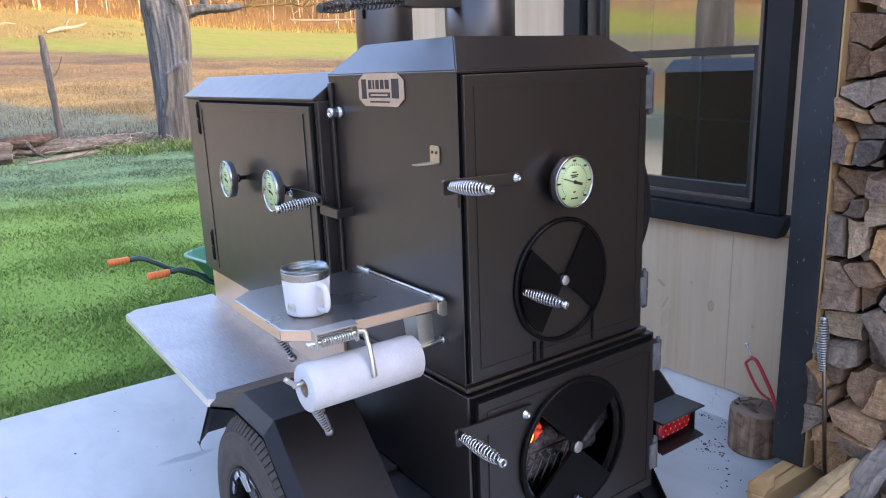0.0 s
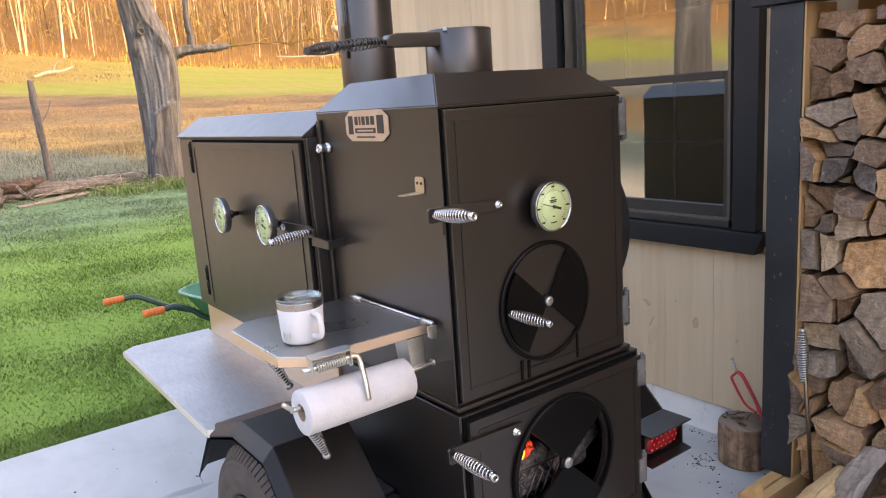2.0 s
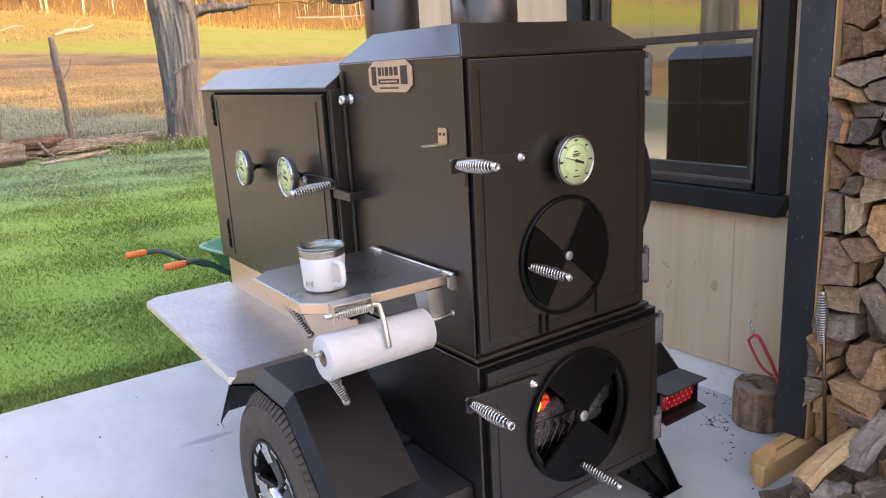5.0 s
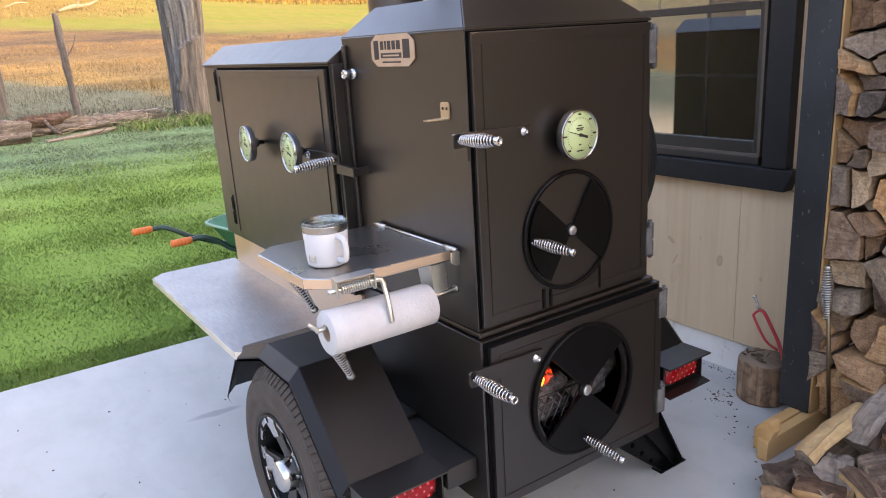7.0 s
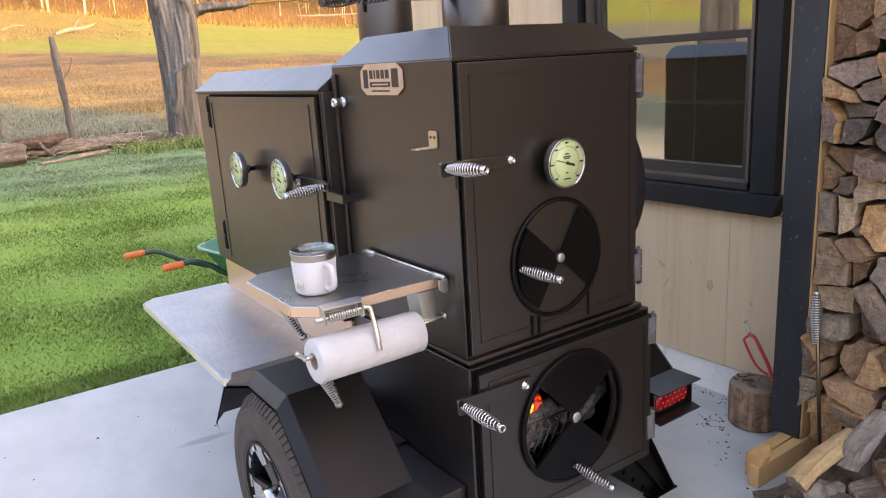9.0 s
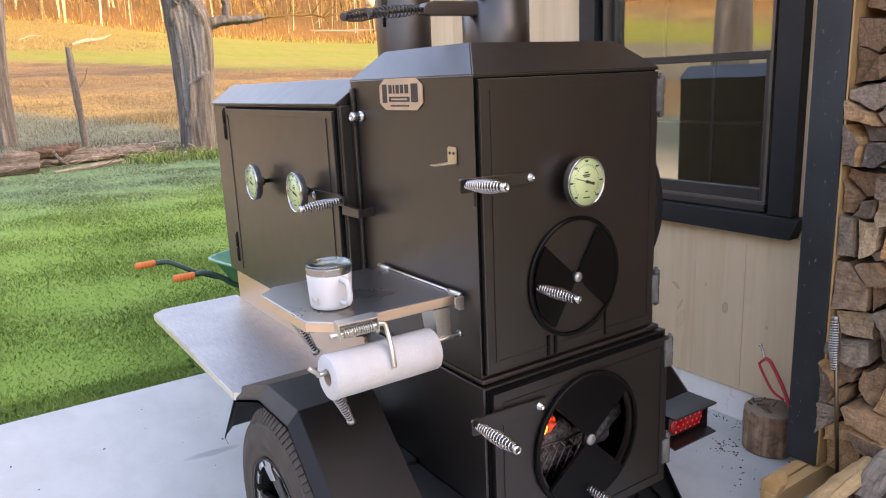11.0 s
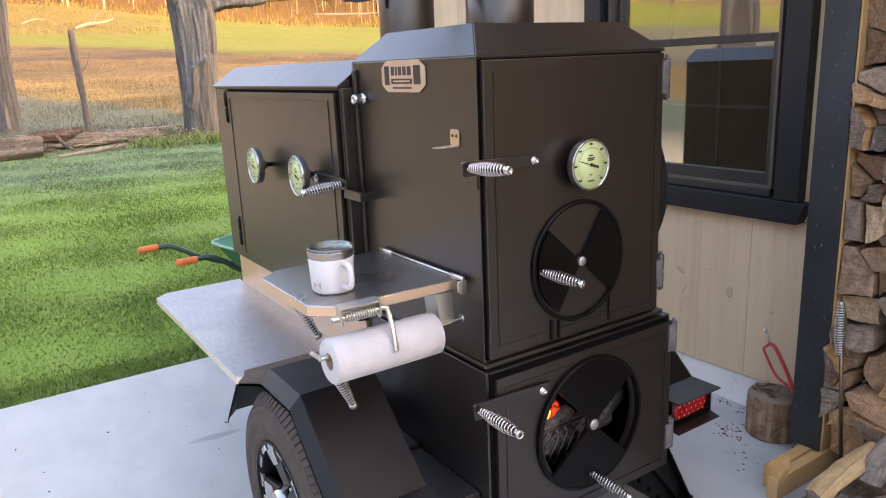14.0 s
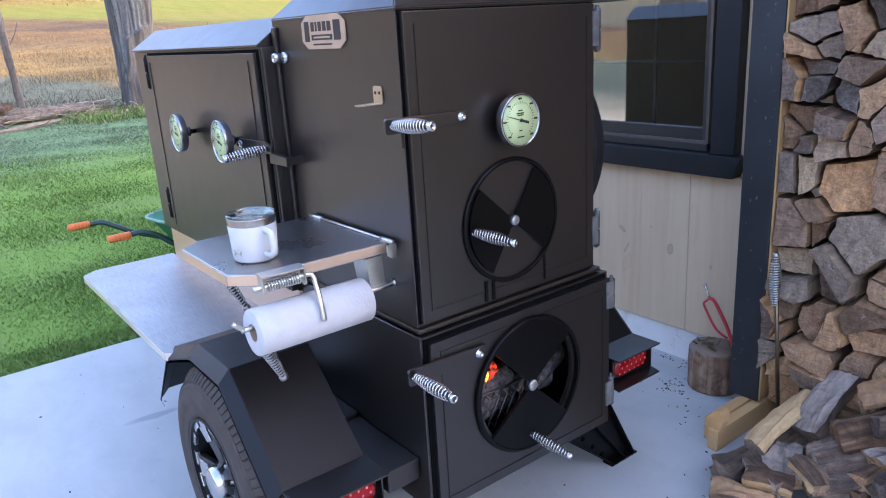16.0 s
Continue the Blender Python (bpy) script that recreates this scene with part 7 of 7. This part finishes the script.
def fence_post(x, y, h, lean, r, seed, twig=False):
    rg = random.Random(seed)
    z = float(height(np.array(x), np.array(y)))
    e = thing("fence_post", (x, y, z), "weathered grey split fence post leaning in dry grass", "fence post", "old fence posts")
    g = B()
    rough_tube(g, [(x, y, z - 0.15), (x + lean * 0.3, y, z + h * 0.4), (x + lean * 0.55, y, z + h * 0.7), (x + lean, y, z + h)], [r * 1.1, r * 0.9, r * 1.0, r * 0.75], rg, 18, 0.30, 22)
    gnarl(g, r * 0.34, 6.0, (1, 1, 0.45))
    part("post", g, POSTWOOD, e)
    if twig:
        g = B()
        sweep(g, smooth_path([(x + lean * 0.45, y, z + h * 0.55), (x + lean * 0.2 + 0.2, y, z + h * 0.68), (x + 0.30, y, z + h * 0.80)], 4), 0.012, 6)
        part("twig", g, POSTWOOD, e)


fence_post(1.94, 19.1, 2.46, -0.09, 0.085, 1, True)
fence_post(-6.5, 20.5, 2.0, 0.1, 0.09, 3)


def fallen(name, label, pts, radii, seed, mat):
    rg = random.Random(seed)
    g = B()
    rough_tube(g, pts, radii, rg, 26, 0.6, 26)
    gnarl(g, max(radii) * 0.30, 1.1 / max(radii), (0.45, 1, 1))
    return solo(name, g, mat, label, "log", "fallen logs")


fallen("fallen_log", "rotten grey-brown log lying along the lawn's edge", [(-2.6, 15.2, 0.12), (-0.8, 15.35, 0.14), (-0.1, 15.4, 0.15), (0.45, 15.45, 0.13)], [0.19, 0.24, 0.25, 0.23], 1, ROTTEN)
fallen("fallen_log", "old broken log end beside the rotten log", [(-1.6, 16.2, 0.14), (-0.5, 16.25, 0.18), (0.35, 16.1, 0.20)], [0.14, 0.19, 0.15], 9, ROTTEN)
fallen("fallen_log", "grey rotten log along the lawn's edge", [(0.5, 16.3, 0.11), (1.6, 16.5, 0.13), (2.6, 16.8, 0.15), (3.05, 17.0, 0.15)], [0.15, 0.18, 0.16, 0.10], 2, ROTTEN)
fallen("fallen_branch", "dark broken branch lying over the logs", [(0.05, 15.95, 0.30), (0.55, 16.1, 0.36), (1.0, 16.25, 0.36), (1.42, 16.4, 0.43)], [0.05, 0.10, 0.105, 0.05], 3, REDBARK)
fallen("fallen_branch", "thin forked stick leaning on the logs", [(0.85, 16.05, 0.36), (0.95, 15.9, 0.20), (1.10, 15.75, 0.06)], [0.03, 0.028, 0.018], 8, ROTTEN)
fallen("fallen_branch", "pale broken branch in the grass", [(0.7, 15.0, 0.02), (1.5, 15.3, 0.06), (2.1, 15.5, 0.10)], [0.03, 0.045, 0.03], 4, GREYWOOD)
hz = lambda x, y, up: (x, y, float(height(np.array(x), np.array(y))) + up)
fallen("fallen_log", "long pale fallen trunk across the far field", [hz(12.2, 90, 0.2), hz(14.0, 92, 0.5), hz(15.6, 94, 0.5), hz(17.4, 96, 0.9)], [0.10, 0.17, 0.14, 0.08], 5, BARK)
fallen("fallen_branch", "pale snapped limb of the fallen trunk", [hz(14.4, 92.4, 0.5), hz(15.0, 93, 1.3), hz(15.7, 93.6, 1.7)], [0.09, 0.07, 0.04], 7, BARK)
fallen("fallen_branch", "pale dead limb lying on the far slope", [hz(7.6, 95, 0.3), hz(9.0, 96, 0.7), hz(10.2, 97, 0.6)], [0.06, 0.08, 0.04], 10, BARK)
fallen("fallen_log", "pale fallen trunk at the wood's edge", [(58, 128, 11.4), (66, 129, 11.5), (74, 130, 11.9)], [0.13, 0.17, 0.10], 6, BARK)
br = B()
rs = random.Random(17)
for k in range(620):
    x, y = rs.uniform(-2.8, 4.6) - 0.6 * rs.random(), 16.9 + rs.gauss(0, 0.75)
    a, L = rs.gauss(0.1, 1.1), rs.uniform(0.10, 0.55)
    z = float(height(np.array(x), np.array(y))) + rs.uniform(0.01, 0.16)
    p = Vector((x, y, z))
    q = p + Vector((math.cos(a) * L, math.sin(a) * L * 0.5, rs.uniform(-0.05, 0.12)))
    sweep(br, smooth_path([p, (p + q) / 2 + Vector((0, rs.uniform(-0.05, 0.05), rs.uniform(-0.03, 0.05))), q], 3), rs.uniform(0.003, 0.012), 5)
solo("brush_pile", br, LITTER, "broken sticks and bark litter along the logs", "brush", kind="stuff")
g = B()
box(g, 2.75, 3.75, 18.0, 18.3, 0.20, 0.26, 0.01)
solo("plank", g, GREYWOOD, "old dark plank lying on the log", "plank")
bucket = B()
lathe(bucket, (33.2, 60, 8.3), (0, 0, 1), [(0, 0), (0, 0.30), (0.55, 0.45), (0.55, 0.40), (0.05, 0.26), (0.05, 0)], 20)
sweep(bucket, smooth_path([(32.77, 60, 8.83), (33.2, 60, 9.5), (33.63, 60, 8.83)], 5), 0.03, 6)
sweep(bucket, [(33.2, 60, 9.45), (33.3, 60, 14)], 0.05, 5)
solo("hanging_feeder", bucket, BADGE, "pale feeder hanging from a branch over the field", "bird feeder")


def blades(name, xs, ys, hs, ws, lean, mat, label, seed):
    """Many thin blades in one mesh, each a bent strip."""
    rg = np.random.default_rng(seed)
    n_ = len(xs)
    zs = height(xs, ys) - 0.01
    a = rg.uniform(0, 2 * np.pi, n_)
    b2 = rg.uniform(0, 2 * np.pi, n_)
    wx, wy = np.cos(a) * ws, np.sin(a) * ws
    lx, ly = np.cos(b2) * lean * hs, np.sin(b2) * lean * hs
    V = np.empty((n_, 5, 3))
    V[:, 0] = np.stack([xs - wx, ys - wy, zs], -1)
    V[:, 1] = np.stack([xs + wx, ys + wy, zs], -1)
    V[:, 2] = np.stack([xs + wx * 0.7 + lx * 0.35, ys + wy * 0.7 + ly * 0.35, zs + hs * 0.6], -1)
    V[:, 3] = np.stack([xs - wx * 0.7 + lx * 0.35, ys - wy * 0.7 + ly * 0.35, zs + hs * 0.6], -1)
    V[:, 4] = np.stack([xs + lx, ys + ly, zs + hs], -1)
    base = np.arange(n_)[:, None] * 5
    loops = np.concatenate([base + np.array([[0, 1, 2, 3]]), base + np.array([[3, 2, 4]])], 1).ravel()
    me = bpy.data.meshes.new(name)
    me.vertices.add(n_ * 5)
    me.vertices.foreach_set("co", V.ravel())
    me.loops.add(len(loops))
    me.loops.foreach_set("vertex_index", loops.astype(np.int32))
    me.polygons.add(n_ * 2)
    starts = (np.arange(n_)[:, None] * 7 + np.array([[0, 4]])).ravel()
    me.polygons.foreach_set("loop_start", starts.astype(np.int32))
    me.update(calc_edges=True)
    me.materials.append(mat)
    tagged(new(name, me), label, "grass", kind="stuff")


rg = np.random.default_rng(2)
n = 190000
u = rg.uniform(0, 1, n)
ys = 2.50 + 13.3 * u ** 1.7
xs = rg.uniform(0, 1, n) * (1.5 + ys * 0.62) - 1.4 + ys * 0.02
cl = np.sin(xs * 3.1 + np.sin(ys * 2.3)) + np.sin(ys * 3.7 + xs)
hs = np.clip(rg.normal(0.027, 0.009, n) + 0.008 * cl, 0.012, 0.10)
ws = rg.uniform(0.0022, 0.0045, n) * (0.7 + ys * 0.11)
# far blades take the sheen-coloured material
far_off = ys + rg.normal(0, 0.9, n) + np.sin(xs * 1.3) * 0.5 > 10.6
for sel, mat_, label_, seed_ in ((~far_off, GRASS, "short green lawn grass, patchy", 3), (far_off, DEW_SHEEN, "short dewy far lawn grass, its grazing blue-green sheen put into the colour", 8)):
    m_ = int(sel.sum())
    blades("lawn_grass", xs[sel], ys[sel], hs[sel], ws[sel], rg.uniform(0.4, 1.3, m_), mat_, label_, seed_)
n = 60000
u = rg.uniform(0, 1, n)
ys = 16.9 + 16 * u ** 1.2
xs = rg.uniform(0, 1, n) * (8 + ys * 0.95) - 4
tuft = np.clip(np.sin(xs * 0.9 + np.sin(ys * 0.7) * 2) + np.sin(ys * 1.1 - xs * 0.35), -1.6, 1.6)
hs = np.clip(rg.normal(0.10, 0.05, n) + 0.04 * tuft, 0.03, 0.4)
# shade-coloured blades stop at the painted shade edge
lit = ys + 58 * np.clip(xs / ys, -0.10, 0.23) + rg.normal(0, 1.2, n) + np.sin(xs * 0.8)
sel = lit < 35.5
xs, ys, hs, n = xs[sel], ys[sel], hs[sel], int(sel.sum())
blades("frosty_grass", xs, ys, hs, rg.uniform(0.003, 0.007, n), rg.uniform(0.2, 0.9, n), SHADE_FROST, "pale frosty grass at the field's edge, shade put into its grey", 4)
n = 90000
u = rg.uniform(0, 1, n)
ys = 20.0 + 32 * u ** 1.5
xs = rg.uniform(0, 1, n) * (8 + ys * 0.95) - 4
tuft = np.clip(np.sin(xs * 0.45 + np.sin(ys * 0.5) * 2) + np.sin(ys * 0.6 - xs * 0.2), -1.6, 1.6)
hs = np.clip(rg.normal(0.13, 0.09, n) + 0.07 * tuft, 0.03, 0.8)
# straw blades only past that edge, on the sunlit side
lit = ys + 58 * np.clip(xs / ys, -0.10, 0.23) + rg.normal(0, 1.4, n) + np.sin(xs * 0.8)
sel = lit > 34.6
xs, ys, hs, n = xs[sel], ys[sel], hs[sel], int(sel.sum())
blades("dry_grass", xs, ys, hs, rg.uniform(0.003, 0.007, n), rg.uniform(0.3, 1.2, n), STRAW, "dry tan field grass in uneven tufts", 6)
n = 11000
ys = rg.uniform(84, 128, n)
xs = ys * (rg.uniform(-0.06, 0.30, n) - 0.06 * rg.uniform(0, 1, n) ** 2)
clump = np.sin(xs * 0.7 + np.sin(ys * 0.31) * 2) + np.sin(ys * 0.45 + xs * 0.2)
hs = np.clip(rg.normal(0.14, 0.12, n) + 0.12 * clump, 0.03, 0.8)
blades("scrub", xs, ys, hs, rg.uniform(0.012, 0.035, n), rg.uniform(0.2, 0.9, n), STRAW, "low orange-brown scrub on the far slope", 14)
n = 3800
ang = rg.uniform(0, 6.28, n)
rad = 1.6 * rg.uniform(0, 1, n) ** 0.7
xs, ys = 3.75 + np.cos(ang) * rad * 1.1, 15.75 + np.sin(ang) * rad * 0.75
sel = (np.sin(xs * 5.1) + np.sin(ys * 6.3 + xs * 2) > -0.6) & (np.hypot(xs - 4.17, ys - 17) > 0.45)
xs, ys, n = xs[sel], ys[sel], int(sel.sum())
blades("weeds", xs, ys, np.clip(rg.normal(0.11, 0.06, n), 0.03, 0.30), rg.uniform(0.006, 0.016, n), rg.uniform(0.3, 1.1, n), WEED, "rank green weeds round the trunk", 5)


def far_woods():
    """The bare wood on the hill: slim trunks, some limbs and a haze of twigs, in two meshes."""
    rg = np.random.default_rng(9)
    n_ = 1300
    y = 132 + 95 * rg.uniform(0, 1, n_) ** 1.3
    x = rg.uniform(-0.15, 0.95, n_) * y + rg.normal(0, 2, n_)
    y[900:] = rg.uniform(20, 190, 400)
    x[900:] = -118 - 90 * rg.uniform(0, 1, 400) ** 1.3
    z = height(x, y) - 0.3
    H = rg.uniform(14, 26, n_)
    R = 0.06 + 0.14 * rg.uniform(0, 1, n_) ** 2.4
    verts, faces = [], []
    tv, tf = [], []

    def tube(vl, fl, p, q, r0, r1, k=5):
        b0 = len(vl)
        for c, r in ((p, r0), (q, r1)):
            for i in range(k):
                a = 2 * math.pi * i / k
                vl.append((c[0] + r * math.cos(a), c[1] + r * math.sin(a), c[2]))
        for i in range(k):
            j = (i + 1) % k
            fl.append((b0 + i, b0 + j, b0 + k + j, b0 + k + i))
    for i in range(n_):
        lean = rg.normal(0, 0.055, 2)
        top = (x[i] + lean[0] * H[i], y[i] + lean[1] * H[i], z[i] + H[i])
        tube(verts, faces, (x[i], y[i], z[i]), top, R[i], R[i] * 0.35)
        for j in range(rg.integers(3, 8)):
            t_ = rg.uniform(0.12, 0.95)
            b0 = np.array([x[i] + lean[0] * H[i] * t_, y[i] + lean[1] * H[i] * t_, z[i] + H[i] * t_])
            L = rg.uniform(1.5, 6)
            a = rg.uniform(0, 6.28)
            e = b0 + np.array([math.cos(a) * L, math.sin(a) * L, L * rg.uniform(0.3, 1.2)])
            tube(verts, faces, b0, e, R[i] * 0.35, R[i] * 0.08, 4)
            for s_ in range(9):
                f = b0 + (e - b0) * rg.uniform(0.3, 1)
                d = rg.normal(0, 1.5, 3)
                tube(tv, tf, f, f + d, 0.040, 0.012, 3)
    for nm, vl, fl, mt, lb in (("far_woods", verts, faces, WOODS, "bare sunlit woodland on the hillside"), ("far_twigs", tv, tf, TWIGS, "bare twigs of the hillside wood")):
        me = bpy.data.meshes.new(nm)
        me.from_pydata(vl, [], fl)
        me.materials.append(mt)
        tagged(new(nm, me), lb, "woods", kind="stuff")
    # undergrowth along the wood's edge
    m_ = 20000
    yy = 120 + 90 * rg.uniform(0, 1, m_) ** 1.5
    xx = rg.uniform(-0.15, 0.95, m_) * yy
    blades("undergrowth", xx, yy, np.clip(rg.normal(0.55, 0.5, m_), 0.15, 3.5), rg.uniform(0.02, 0.06, m_), rg.uniform(0.1, 0.7, m_), TWIGS, "brown brush and saplings at the wood's edge", 12)


far_woods()

# thin hanging twigs of a near branch
tw = B()
rgt = random.Random(5)
limb = [(6.0 + 0.35 * k, 17.1 + 0.1 * k, 3.19 + 0.028 * k + rgt.uniform(-0.05, 0.05)) for k in range(14)]
sweep(tw, smooth_path(limb, 4), [0.034 - 0.0004 * k for k in range(53)], 7)
for k in range(26):
    p = Vector(limb[rgt.randrange(1, 13)])
    d = Vector((rgt.uniform(-0.2, 0.5), rgt.uniform(-0.2, 0.2), rgt.uniform(-0.25, 0.5)))
    sweep(tw, smooth_path([p, p + d * 0.5 + Vector((0, 0, rgt.uniform(-0.06, 0.06))), p + d], 3), rgt.uniform(0.006, 0.012), 4)
for i in range(16):
    x = rgt.uniform(6.3, 12.0)
    p = Vector((x, 17 + rgt.uniform(0, 2), 5.2 + rgt.uniform(-0.3, 0.6)))
    pts = [p]
    d = Vector((rgt.uniform(-0.5, 0.5), 0, -0.35))
    for k in range(5):
        d += Vector((rgt.uniform(-0.25, 0.25), rgt.uniform(-0.1, 0.1), rgt.uniform(-0.1, 0.12)))
        pts.append(pts[-1] + d * 0.55)
    sweep(tw, smooth_path(pts, 4), 0.018, 5)
solo("hanging_branches", tw, TWIGS, "bare hanging branches beyond the tree", "branches", kind="stuff")

# ---- siding boards ----
y = -2.55
rb = random.Random(2)
while y < WEND - 0.3:
    w = rb.choice((0.19, 0.24, 0.24, 0.29))
    spans = [(0.145, 5.78)]
    if y + w > 0.19 and y < 1.295:
        spans = [(0.145, 0.836), (2.312, 5.78)]
    for z0, z1 in spans:
        g = B()
        box(g, WALL - 0.008 + rb.uniform(-0.001, 0.001), WALL + 0.0115, y + 0.0004, y + w - 0.0004, z0, z1)
        part("board", g, SIDING, wall)
    y += w
